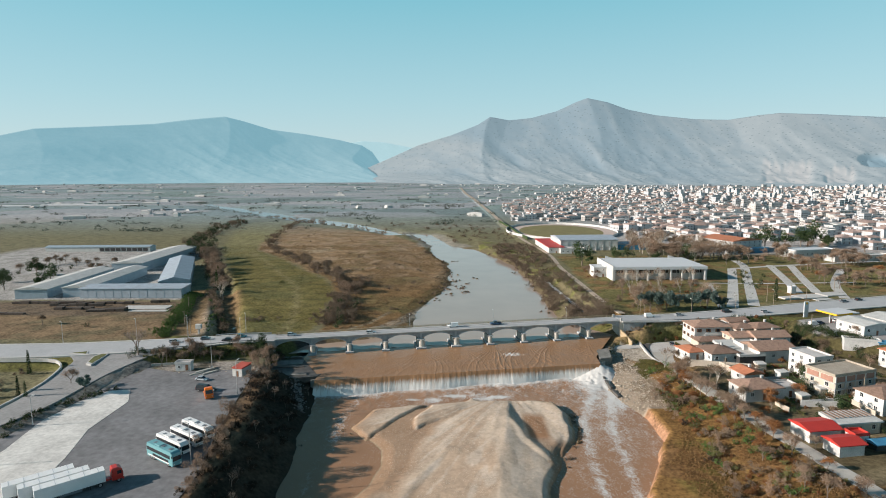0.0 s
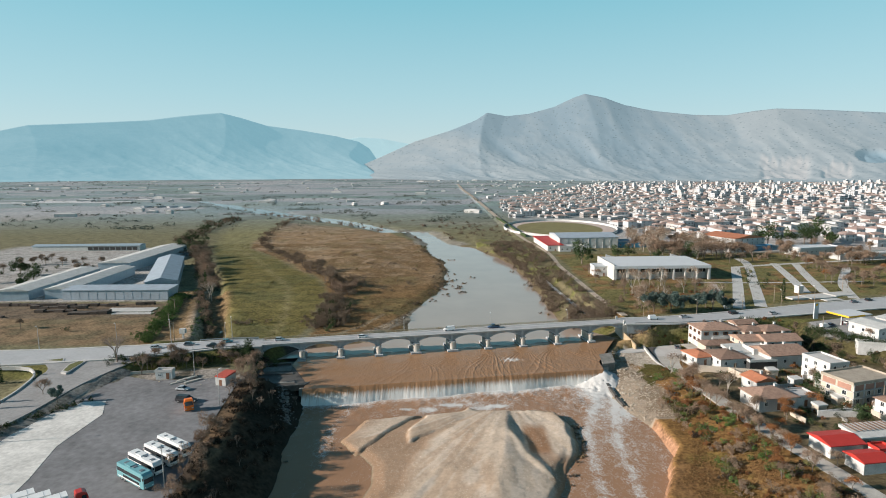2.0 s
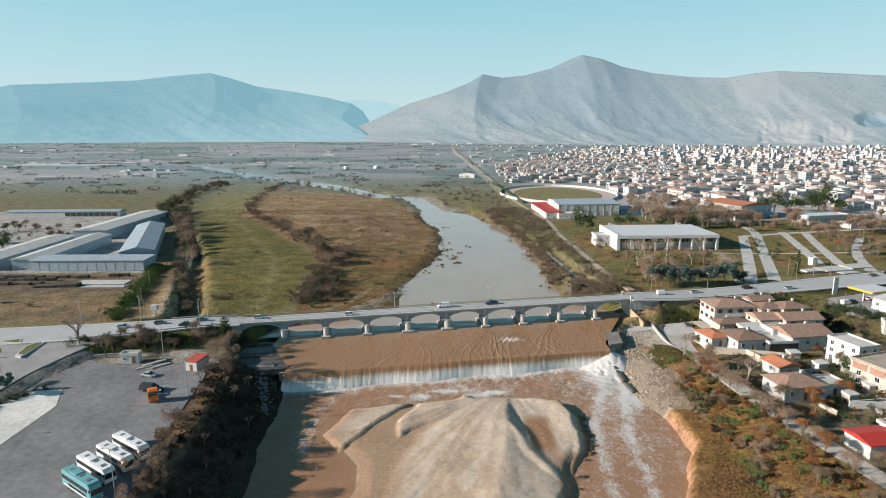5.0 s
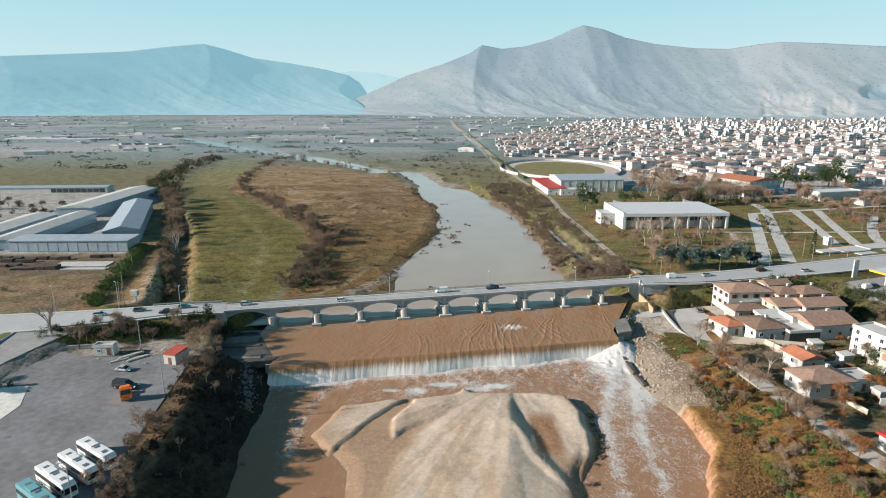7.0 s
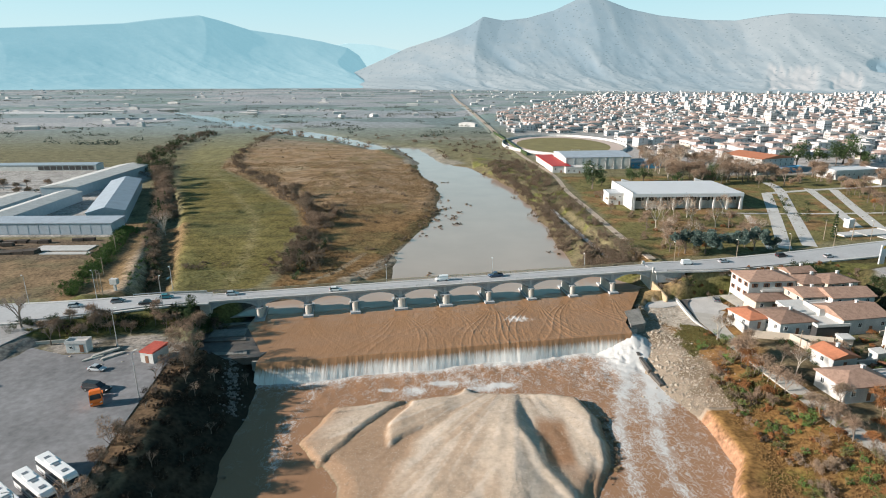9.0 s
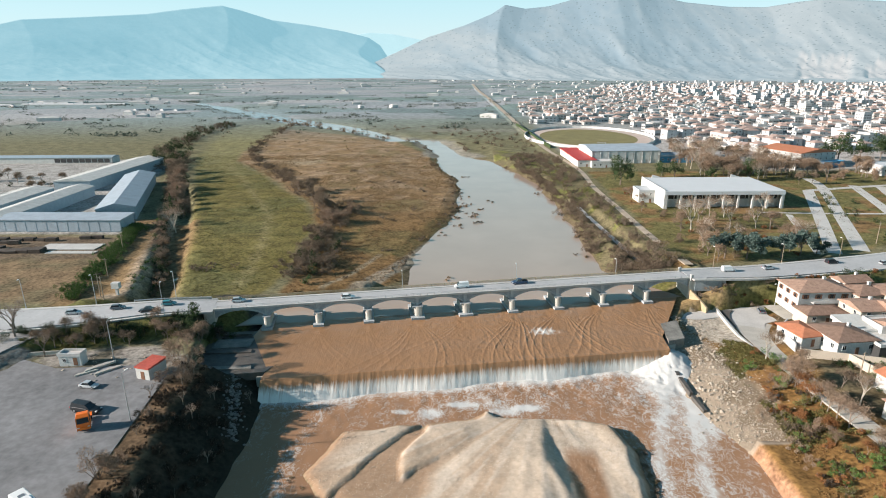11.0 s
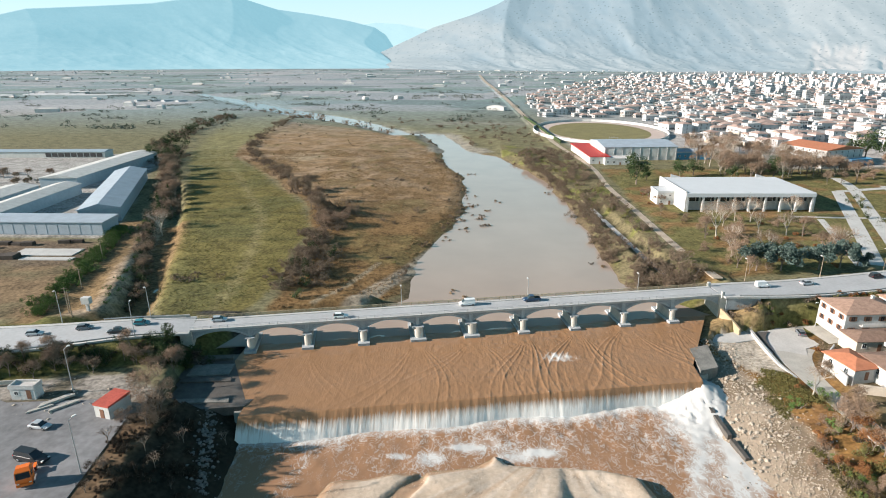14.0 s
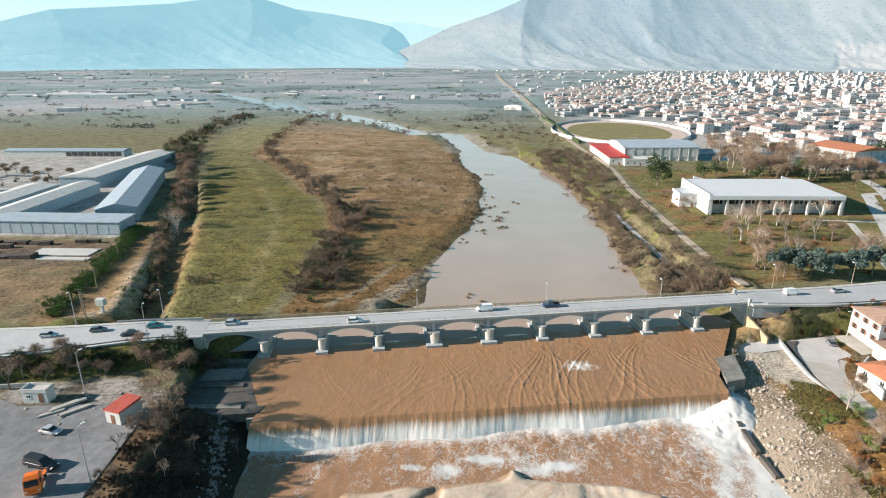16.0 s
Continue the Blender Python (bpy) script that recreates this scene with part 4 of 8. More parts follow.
# grassy island and teardrop at the junction
GRASS = material("verge grass", (0.12, 0.125, 0.045), 0.95, 0.3, 2.0, 0.08, 0.3)
for pts in ([(-148, 210), (-142, 212.5), (-140, 209)], [(-131, 197), (-133.5, 198), (-136, 206), (-134, 212), (-132, 209)]):
    isl = thing("traffic_island", pose(0, 0, 0), "kerbed traffic island with sparse grass", "traffic island", "islands at the junction", "structure")
    cx, cy = sum(p[0] for p in pts) / len(pts), sum(p[1] for p in pts) / len(pts)
    part("kerb", Geo().prism(pts, 0.6, 1.95), PALE, isl, "pale kerb")
    part("verge", Geo().prism([(lerp(cx, p[0], 0.8), lerp(cy, p[1], 0.8)) for p in pts], 1.7, 2.0), GRASS, isl)
# strip of paving from the turning place to the weir, planter, kerbs of the side road
solid("weir_path", Geo().prism(WEIR_PATH, -9, -6.72), PALE, "pale concrete strip leading to the weir", "pavement")
solid("planter", Geo().prism([(80.3, 249.3), (84.6, 249.8), (82.4, 246.8), (81.2, 243.5), (80.0, 236)], -7.0, -6.45), WETC_SOIL, "triangular planter bed with dark soil", "planter")
kerb = [(-210, 203.6, 1.75, 0.5), (-165, 203.4, 1.85, 0.5), (-151, 203.4, 1.9, 0.5), (-145, 200.5, 1.8, 0.5), (-141, 195.5, 1.65, 0.5), (-138.5, 188, 1.5, 0.5), (-136.6, 178, 1.3, 0.5), (-136.2, 164, 1.15, 0.5), (-138, 145, 1.0, 0.5), (-142, 120, 0.9, 0.5)]
solid("kerb_wall", ribbon(curve(kerb, 3), 1.2), PALE, "pale low kerb wall round the grass by the junction", "kerb")
solid("station_yard", Geo().prism([(lerp(205, p[0], 0.95), lerp(248, p[1], 0.95)) for p in GAS], 0.4, 1.68), OLD_ASPHALT, "grey asphalt yard of the filling station", "pavement")


# the road bridge: ten shallow concrete arches on round-nosed piers
B_CONC = material("old bridge concrete", (0.37, 0.39, 0.40), 0.9, 0.28, 2.5, 0.03, 0.3)
B_PIER = material("stained pier concrete", (0.50, 0.47, 0.42), 0.9, 0.25, 1.8, 0.03, 0.3)
RAIL = material("weathered ochre railing", (0.50, 0.38, 0.24), 0.8, 0.2, 0.8)
bridge = thing("bridge", pose(0, 0, 0), "long grey concrete road bridge of ten shallow arches over the river", "bridge")
SPAN, HALF, PIER = 14.95, 3.4, 3.75
RAIL_N = material("thin grey steel railing", (0.48, 0.49, 0.49), 0.6, 0.15, 0.8, metal=0.2)
SPANDREL = material("stained blue grey spandrel concrete", (0.30, 0.325, 0.34), 0.9, 0.35, 2.0, 0.03, 0.3)


def along(g, s0, s1, off0, off1, z0, z1, n=8):
    """A beam between two offsets from the bridge's middle line; z0 and z1 are functions of the way s."""
    rings = []
    for k in range(n + 1):
        s = lerp(s0, s1, k / n)
        rings.append([on_bridge(s, off0, z1(s)), on_bridge(s, off0, z0(s)), on_bridge(s, off1, z0(s)), on_bridge(s, off1, z1(s))])
    return g.loft(rings)


for k in range(10):
    s0 = -SPAN + k * SPAN
    def soffit(s):
        q = (s - s0 - SPAN / 2) / (SPAN / 2)
        return lerp(-1.2, deck_z(s) - 0.85, 1 - (0.99 * q) ** 2 * (0.82 + 0.18 * q * q) if abs(q) < 1 else 0)
    part("arch", along(Geo(), s0, s0 + SPAN, -HALF + 0.45, HALF - 0.45, soffit, lambda s: deck_z(s) - 0.36, 20), SPANDREL, bridge)
    for side in (-1, 1):
        o = side * (HALF - 0.45)
        part("arch_ring", along(Geo(), s0 + 0.6, s0 + SPAN - 0.6, o - 0.14, o + 0.14, lambda s: soffit(s) - 0.05, lambda s: soffit(s) + 0.42, 20), B_CONC, bridge, "paler concrete arch ring")
    part("deck", along(Geo(), s0, s0 + SPAN, -HALF - 0.2, HALF + 0.2, lambda s: deck_z(s) - 0.34, lambda s: deck_z(s)), PALE, bridge)
    part("roadway", along(Geo(), s0, s0 + SPAN, -HALF + 0.9, HALF - 0.9, lambda s: deck_z(s) - 0.1, lambda s: deck_z(s) + 0.03), ROADWAY, bridge, "grey asphalt")
    for side in (-1, 1):
        part("footway", along(Geo(), s0, s0 + SPAN, side * (HALF - 0.9), side * (HALF + 0.2), lambda s: deck_z(s) - 0.1, lambda s: deck_z(s) + 0.18), PALE, bridge)
        rail_mat, o, fat = (RAIL_N, side * (HALF + 0.1), 0.05) if side < 0 else (RAIL, side * (HALF + 0.1), 0.11)
        for h in ((0.45, 0.85) if side < 0 else (0.35, 0.62, 0.9)):
            part("handrail", along(Geo(), s0, s0 + SPAN, o - fat / 2, o + fat / 2, lambda s: deck_z(s) + 0.1 + h, lambda s: deck_z(s) + 0.1 + fat + h), rail_mat, bridge)
        for q in range(7):
            s = s0 + SPAN * (q + 0.5) / 7
            part("railing_post", Geo().box(on_bridge(s, o, deck_z(s) + 0.55), (fat * 1.5, fat * 1.5, 0.95), 11), rail_mat, bridge)
for k in range(9):
    s = k * SPAN
    c = on_bridge(s, 0)
    pier = part("pier", Geo(), B_PIER, bridge)
    g = Geo()
    outline = [on_bridge(s + 0.95 * math.cos(a), -PIER + 0.2 + 0.95 * math.sin(a)) for a in np.linspace(math.pi, 2 * math.pi, 9)] + [on_bridge(s + 0.95 * math.cos(a), PIER - 0.2 + 0.95 * math.sin(a)) for a in np.linspace(0, math.pi, 9)]
    wide = 1.35 if k in (3, 4) else 1.0
    outline = [(c[0] + (p[0] - c[0]) * wide, c[1] + (p[1] - c[1])) for p in outline]
    g.prism([p[:2] for p in outline], -6.5, -1.0)
    pier.data = g.mesh("pier", B_PIER)
    part("pier_cap", Geo().box((c[0], c[1], -1.1), (2.4 * wide, 2 * PIER + 1.0, 0.4), 11), B_CONC, pier)
    part("footing", Geo().box((c[0], c[1], -4.75), (3.2 * wide, 2 * PIER + 3.9, 1.3), 11), B_CONC, pier, "dark wet concrete footing")
    part("pilaster", Geo().box(on_bridge(s, -HALF + 0.32, deck_z(s) / 2 - 0.65), (0.9, 0.4, deck_z(s) + 0.7), 11), B_CONC, pier)
for s in (-SPAN - 1.2, 9 * SPAN + 1.2):
    part("abutment", Geo().box(on_bridge(s, 0, -3.6), (3.0, 2 * HALF + 0.4, 10.4), 11), B_PIER, bridge)
for s, h in ((9 * SPAN + 0.3, 1.3),):
    for side in (-1, 1):
        part("end_post", Geo().box(on_bridge(s, side * (HALF + 0.3), deck_z(s) + h / 2 - 0.4), (0.8, 0.7, h + 0.8), 11), PALE, bridge)


# plants: a few grown models of each kind, set out over the plan
RNG = np.random.default_rng(5)


def foliage(name, colour, other, rough=0.9, rand=0.25):
    """Leaf or twig colour that varies from piece to piece and from plant to plant."""
    m = bpy.data.materials.new(name)
    m.use_nodes = True
    n, l = m.node_tree.nodes, m.node_tree.links
    b = n["Principled BSDF"]
    b.inputs["Roughness"].default_value, b.inputs["Specular IOR Level"].default_value = rough, 0.15
    geo = n.new("ShaderNodeNewGeometry")
    info = n.new("ShaderNodeObjectInfo")
    mix = n.new("ShaderNodeMix")
    mix.data_type = "RGBA"
    mix.inputs[6].default_value, mix.inputs[7].default_value = (*colour, 1), (*other, 1)
    l.new(geo.outputs["Random Per Island"], mix.inputs[0])
    r = n.new("ShaderNodeMapRange")
    r.inputs["To Min"].default_value, r.inputs["To Max"].default_value = 1 - rand, 1 + rand
    l.new(info.outputs["Random"], r.inputs["Value"])
    s = n.new("ShaderNodeVectorMath")
    s.operation = "SCALE"
    l.new(mix.outputs[2], s.inputs[0])
    l.new(r.outputs[0], s.inputs["Scale"])
    l.new(s.outputs[0], b.inputs["Base Color"])
    return m


BARK = material("grey bark", (0.20, 0.16, 0.13), 0.95, 0.3, 0.6, 0.02, 0.1, rand=0.2)
PALE_BARK = material("pale plane bark", (0.42, 0.37, 0.31), 0.9, 0.3, 0.6, rand=0.15)
TWIG = foliage("bare twigs", (0.19, 0.13, 0.09), (0.32, 0.23, 0.165))
SCRUB = foliage("winter scrub twigs", (0.15, 0.112, 0.078), (0.28, 0.208, 0.15))
# scrub twigs darkened so that the colour carries the west bank's shade
BRAMBLE = foliage("bramble twigs darkened for shade", (0.036, 0.028, 0.021), (0.07, 0.052, 0.037))
RUST = foliage("rusty leaves", (0.30, 0.13, 0.045), (0.20, 0.10, 0.05))
PINE = foliage("blue green needles", (0.05, 0.085, 0.07), (0.125, 0.165, 0.15))
DARK = foliage("dark evergreen leaves", (0.035, 0.06, 0.025), (0.07, 0.10, 0.04))
IVY = foliage("ivy leaves", (0.06, 0.115, 0.03), (0.125, 0.185, 0.055))
OLIVE = foliage("olive green leaves", (0.11, 0.115, 0.04), (0.19, 0.17, 0.07))
REED = foliage("dry reeds", (0.34, 0.25, 0.15), (0.24, 0.17, 0.10))


def chips(g, centres, size, rng, long=1.0, up=0.0):
    """Small leaf-like blades at centres."""
    n = len(centres)
    a = rng.normal(size=(n, 3))
    a[:, 2] = a[:, 2] * 0.7 + up
    a /= np.linalg.norm(a, axis=1)[:, None]
    b = np.cross(a, rng.normal(size=(n, 3)))
    b /= np.linalg.norm(b, axis=1)[:, None]
    s = size * rng.uniform(0.6, 1.3, (n, 1))
    a, b = a * s * long, b * s / long
    v = np.stack([centres - a, centres - b * 0.7, centres + a, centres + b * 0.7], 1).reshape(-1, 3)
    return g.add(v, [(4 * i, 4 * i + 1, 4 * i + 2, 4 * i + 3) for i in range(n)])


def lobes(rng, n, k, rx, rz, base):
    """n points spread near the skins of k overlapping clumps: an uneven crown."""
    c = rng.normal(size=(k, 3)) * (rx * 0.45, rx * 0.45, rz * 0.42) + (0, 0, base + rz)
    r = rng.uniform(0.35, 0.62, k) * min(rx, rz)
    i = rng.integers(0, k, n)
    d = rng.normal(size=(n, 3))
    d /= np.linalg.norm(d, axis=1)[:, None]
    return c[i] + d * (r[i] * rng.uniform(0.55, 1.08, n))[:, None]


def grow(g, tips, p, d, length, radius, depth, rng, spread):
    q = p + d * length
    g.tube(p, q, radius, radius * 0.68, 5 if depth > 2 else 3)
    if depth == 0:
        tips.append((q, d))
        return
    for _ in range(3 if depth > 1 else 2):
        side = Vector(rng.normal(size=3)).normalized()
        grow(g, tips, q, (d + side * spread + Vector((0, 0, 0.12))).normalized(), length * rng.uniform(0.62, 0.82), radius * 0.6, depth - 1, rng, spread)


def bare_tree(seed, height, bark=None, twig=None, leaves=1500, chip=0.15, name="bare_tree", label="leafless winter tree with a fine grey brown crown"):
    rng = np.random.default_rng(seed)
    g, tips = Geo(), []
    grow(g, tips, Vector((0, 0, -0.4)), Vector((rng.normal() * 0.05, rng.normal() * 0.05, 1)).normalized(), height * 0.27, height * 0.024, 5, rng, 0.55)
    tr = thing(name, pose(0, 0, -500), label, "tree")
    part("trunk", g, bark or BARK, tr)
    t = np.array([tuple(q) for q, d in tips])
    i = rng.integers(0, len(t), leaves)
    pts = t[i] + rng.normal(size=(leaves, 3)) * height * 0.06
    part("crown", chips(Geo(), pts, chip, rng, 2.6, 0.4), twig or TWIG, tr)
    return tr


def shrub(seed, r, h, mat, label, n=720, chip=0.12, stem=None, name="shrub", long=1.9):
    rng = np.random.default_rng(seed)
    sh = thing(name, pose(0, 0, -500), label, "shrub" if name == "shrub" else name)
    g = Geo()
    for k in range(7):
        a, o = rng.uniform(0, 6.28), rng.uniform(0.2, 0.8)
        g.tube((0.1 * math.cos(a), 0.1 * math.sin(a), -0.3), (r * o * math.cos(a), r * o * math.sin(a), h * rng.uniform(0.5, 0.9)), 0.06, 0.02, 3)
    part("stem", g, BARK, sh)
    pts = lobes(rng, n, 9, r, h / 2, 0.0)
    pts[:, 2] = np.maximum(pts[:, 2], 0.02)
    part("foliage", chips(Geo(), pts, chip, rng, long, 0.3), mat, sh)
    return sh


def conifer(seed, height, r, mat, label, n=1100, chip=0.26, power=0.9, name="conifer_tree"):
    rng = np.random.default_rng(seed)
    tr = thing(name, pose(0, 0, -500), label, "tree")
    part("trunk", Geo().tube((0, 0, -0.4), (0, 0, height * 0.9), height * 0.022, 0.03, 7), BARK, tr)
    k = rng.uniform(0.10, 1.0, n) ** 1.2
    k = np.round(k * 11) / 11 + rng.normal(size=n) * 0.018
    a = rng.uniform(0, 6.283, n)
    lump = 0.78 + 0.25 * np.sin(a * 3 + seed) * np.sin(k * 23)
    rad = r * np.clip(1.03 - k, 0.02, 1) ** power * lump * rng.uniform(0.55, 1.05, n)
    pts = np.stack([rad * np.cos(a), rad * np.sin(a), k * height - rad * 0.18], 1)
    part("crown", chips(Geo(), pts, chip, rng, 1.4), mat, tr)
    return tr


def round_tree(seed, height, r, mat, label, n=2200, chip=0.27):
    rng = np.random.default_rng(seed)
    tr = thing("evergreen_tree", pose(0, 0, -500), label, "tree")
    g = Geo().tube((0, 0, -0.4), (0, 0, height * 0.5), height * 0.03, height * 0.02, 7)
    for k in range(5):
        a = k * 1.3
        g.tube((0, 0, height * 0.3), (r * 0.5 * math.cos(a), r * 0.5 * math.sin(a), height * 0.65), height * 0.014, 0.03, 4)
    part("trunk", g, BARK, tr)
    part("crown", chips(Geo(), lobes(rng, n, 12, r, height * 0.36, height * 0.26), chip, rng, 1.2), mat, tr)
    return tr


BARE = [bare_tree(11, 8.5), bare_tree(12, 9.5), bare_tree(13, 7.5, twig=SCRUB), bare_tree(14, 8.0)]
PLANE = [bare_tree(21, 10.0, PALE_BARK, TWIG, 1300, 0.12, "plane_tree", "leafless plane tree with pale bark and open crown"), bare_tree(22, 11.5, PALE_BARK, TWIG, 1300, 0.12, "plane_tree", "leafless plane tree with pale bark and open crown")]
DRY = [bare_tree(31, 8.0, BARK, BARK, 60, 0.12, "pollarded_tree", "bare dark tree with thick cut back limbs"), bare_tree(32, 7.0, BARK, BARK, 60, 0.12, "pollarded_tree", "bare dark tree with thick cut back limbs")]
RUSTY = [bare_tree(41, 7.0, twig=RUST, leaves=1700, chip=0.17, name="rusty_tree", label="small tree holding rust brown dry leaves"), bare_tree(42, 6.0, twig=RUST, leaves=1700, chip=0.17, name="rusty_tree", label="small tree holding rust brown dry leaves")]
BROWN = [shrub(51, 2.1, 2.6, SCRUB, "dense leafless grey brown riverside shrub"), shrub(52, 2.7, 3.2, SCRUB, "dense leafless grey brown riverside shrub"), shrub(53, 1.7, 2.0, SCRUB, "dense leafless grey brown riverside shrub")]
GREENS = [shrub(61, 2.0, 2.2, OLIVE, "olive green bush on the slope"), shrub(62, 2.5, 2.4, IVY, "green bush overgrown with ivy")]
REDS = [shrub(71, 1.6, 1.8, RUST, "rust coloured winter bush with dry leaves"), shrub(72, 2.1, 2.0, RUST, "rust coloured winter bush with dry leaves")]
DARKS = [shrub(81, 2.2, 2.8, DARK, "dark evergreen bush with dense leaves"), shrub(82, 2.8, 3.4, DARK, "dark evergreen bush with dense leaves")]
THICK = [shrub(55, 3.2, 4.2, TWIG, "large leafless bush of fine red brown twigs", 2600, 0.10, long=3.2), shrub(56, 2.6, 3.4, TWIG, "large leafless bush of fine red brown twigs", 2200, 0.10, long=3.2)]
TANGLE = [shrub(57, 2.0, 1.6, BRAMBLE, "low bramble with bank shade put into its twig colour", 700, 0.12, long=2.4), bare_tree(58, 5.0, BARK, BRAMBLE, 500, 0.12, "sapling", "thin leafless sapling with bank shade in its twig colour")]
REEDS = [shrub(91, 1.5, 1.4, REED, "clump of pale dry reeds by water", 260, 0.2, long=2.6, name="reed_clump")]
CONES = [round_tree(101, 9.0, 4.6, PINE, "blue green conifer with a broad shaggy crown", 3200, 0.32), round_tree(102, 8.2, 4.2, PINE, "blue green conifer with a broad shaggy crown", 3000, 0.32)]
CYPRESS = [conifer(103, 10.0, 1.3, DARK, "slender dark green cypress tree", 900, 0.22, 0.45, "cypress_tree")]
ROUNDS = [round_tree(111, 9.0, 4.2, DARK, "large dark evergreen tree with a rounded crown"), round_tree(112, 11.0, 5.0, DARK, "large dark evergreen tree with a rounded crown")]
MODELS = BARE + PLANE + DRY + RUSTY + BROWN + THICK + TANGLE + GREENS + REDS + DARKS + REEDS + CONES + CYPRESS + ROUNDS
SET_OUT = []
SHRUBS = BROWN + TANGLE[:1] + GREENS + REDS + DARKS + REEDS


def plant(kinds, x, y, s=1.0, z=None, group=""):
    """Notes one of the models at a place on the ground."""
    k = kinds[int(RNG.integers(0, len(kinds)))]
    sc = s * RNG.uniform(0.8, 1.2)
    m = pose(x, y, height_at(x, y) - 0.05 if z is None else z, 0, 0, RNG.uniform(0, 360)) @ Matrix.Diagonal((sc, sc, sc * RNG.uniform(0.9, 1.1), 1))
    SET_OUT.append((k, m, group))


def set_out_plants():
    """Trees and the nearest shrubs stand singly; farther shrubs are joined into one mass a kind of leaf."""
    SET_OUT.sort(key=lambda q: (q[1].translation.xy - Vector((0, 190))).length)
    mass, singles = {}, 0
    for k, m, group in SET_OUT:
        if k not in SHRUBS or singles < 280:
            singles += k in SHRUBS
            ob = copy_thing(k, m)
            ob.matrix_basis = m
            if group:
                tagged(ob, group=group)
            continue
        for o in k.children:
            g = mass.setdefault(o.data.materials[0].name, (Geo(), o.data.materials[0]))[0]
            co = np.empty(len(o.data.vertices) * 3)
            o.data.vertices.foreach_get("co", co)
            co = co.reshape(-1, 3) @ np.array(m.to_3x3()).T + np.array(m.translation)
            g.add(co, [tuple(p.vertices) for p in o.data.polygons])
    far = thing("scrub", pose(0, 0, 0), "winter scrub and hedges over the fields and banks", "scrub", kind="stuff")
    for g, mat in mass.values():
        tagged(part("foliage", g, mat, far), kind="stuff")


def row(kinds, pts, count, wide, s=1.0, group="", avoid=None):
    """count plants along a line, up to wide metres to either side."""
    line = curve([(*p[:2],) for p in pts], 2.0)
    done = 0
    for _ in range(count * 3):
        if done >= count:
            break
        q = line[int(RNG.integers(0, len(line)))]
        x, y = q[0] + RNG.normal() * wide / 2, q[1] + RNG.normal() * wide / 2
        if avoid and avoid(x, y):
            continue
        plant(kinds, x, y, s, group=group)
        done += 1


def patch(kinds, pts, count, s=1.0, group="", avoid=None):
    """count plants scattered inside an outline."""
    lo, hi = np.min(pts, 0), np.max(pts, 0)
    done = 0
    for _ in range(count * 8):
        if done >= count:
            break
        x, y = RNG.uniform(lo[0], hi[0]), RNG.uniform(lo[1], hi[1])
        if poly_dist(np.array([x]), np.array([y]), pts)[0] < 0 or (avoid and avoid(x, y)):
            continue
        plant(kinds, x, y, s, group=group)
        done += 1


def in_water(x, y):
    return height_at(x, y) < WATER_UP + 0.15 if y > 236 else height_at(x, y) < WATER_DOWN + 0.2


def near_line(line, gap):
    def test(x, y):
        d, z, w = line_dist(np.array([x]), np.array([y]), line[::2])
        return d[0] < w[0] / 2 + gap
    return test


def built(x, y):
    """Where houses, the hall, sheds or paving stand."""
    for a, b, c, d in ((90, 352, 158, 402), (70, 480, 150, 560), (-262, 314, -154, 400), (-262, 395, -160, 505)):
        if a < x < c and b < y < d:
            return True
    return near_line(RIVER_PATH, 1.5)(x, y) or near_line(ROAD_RIGHT, 2)(x, y) or near_line(RAMP, 1.2)(x, y)


# hedge lines of the meadows
row(BROWN + BROWN + DARKS[:1], [(-58, 262), (-60, 282), (-63, 305), (-66, 326)], 80, 8, 1.3, "hedge of the meadow")
patch(BROWN + THICK, [(-64, 318), (-56, 340), (-60, 372), (-78, 362), (-70, 335)], 34, 1.25, "hedge of the meadow")
row(BROWN + BARE[2:3], [(-70, 350), (-84, 385), (-96, 405), (-124, 452)], 50, 5, 1.15, "hedge of the meadow")
row(BROWN, [(-124, 452), (-158, 508), (-185, 560), (-193, 590), (-212, 673)], 60, 5, 1.2, "hedge of the meadow")
row(BROWN, [(-212, 673), (-222, 760), (-229, 848)], 26, 6, 1.4, "hedge of the meadow")
patch(BROWN[2:] + REEDS + GREENS[:1], MEADOW, 110, 0.5, "bushes in the meadow", in_water)
patch(BROWN + GREENS[:1], GREEN_STRIP, 6, 0.8, "bushes in the meadow")
row(BROWN + DARKS + THICK, [(-106, 250), (-117, 276), (-129, 300), (-150, 345)], 84, 1.8, 0.85, "trees of the field edge")
row(GREENS[1:], [(-111, 248), (-131, 298), (-152, 344)], 16, 1.6, 0.6, "ivy hedge beside the track")
row(DARKS + BARE + BROWN, [(-150, 362), (-190, 440), (-215, 485)], 60, 7, 1.45, "trees of the field edge")
row(DARKS + BROWN, [(-215, 485), (-281, 621), (-318, 832)], 120, 12, 1.8, "trees of the field edge")
row(GREENS[1:], [(-128, 241), (-136.5, 271), (-146, 302), (-155, 329)], 150, 3.0, 1.0, "ivy hedge beside the track")
for x, y in ((-158, 372), (-166, 392), (-152, 356)):
    plant(CYPRESS, x, y, 1.1)
for x, y in ((-138, 331), (-142, 337)):
    plant(PLANE, x, y, 1.1)
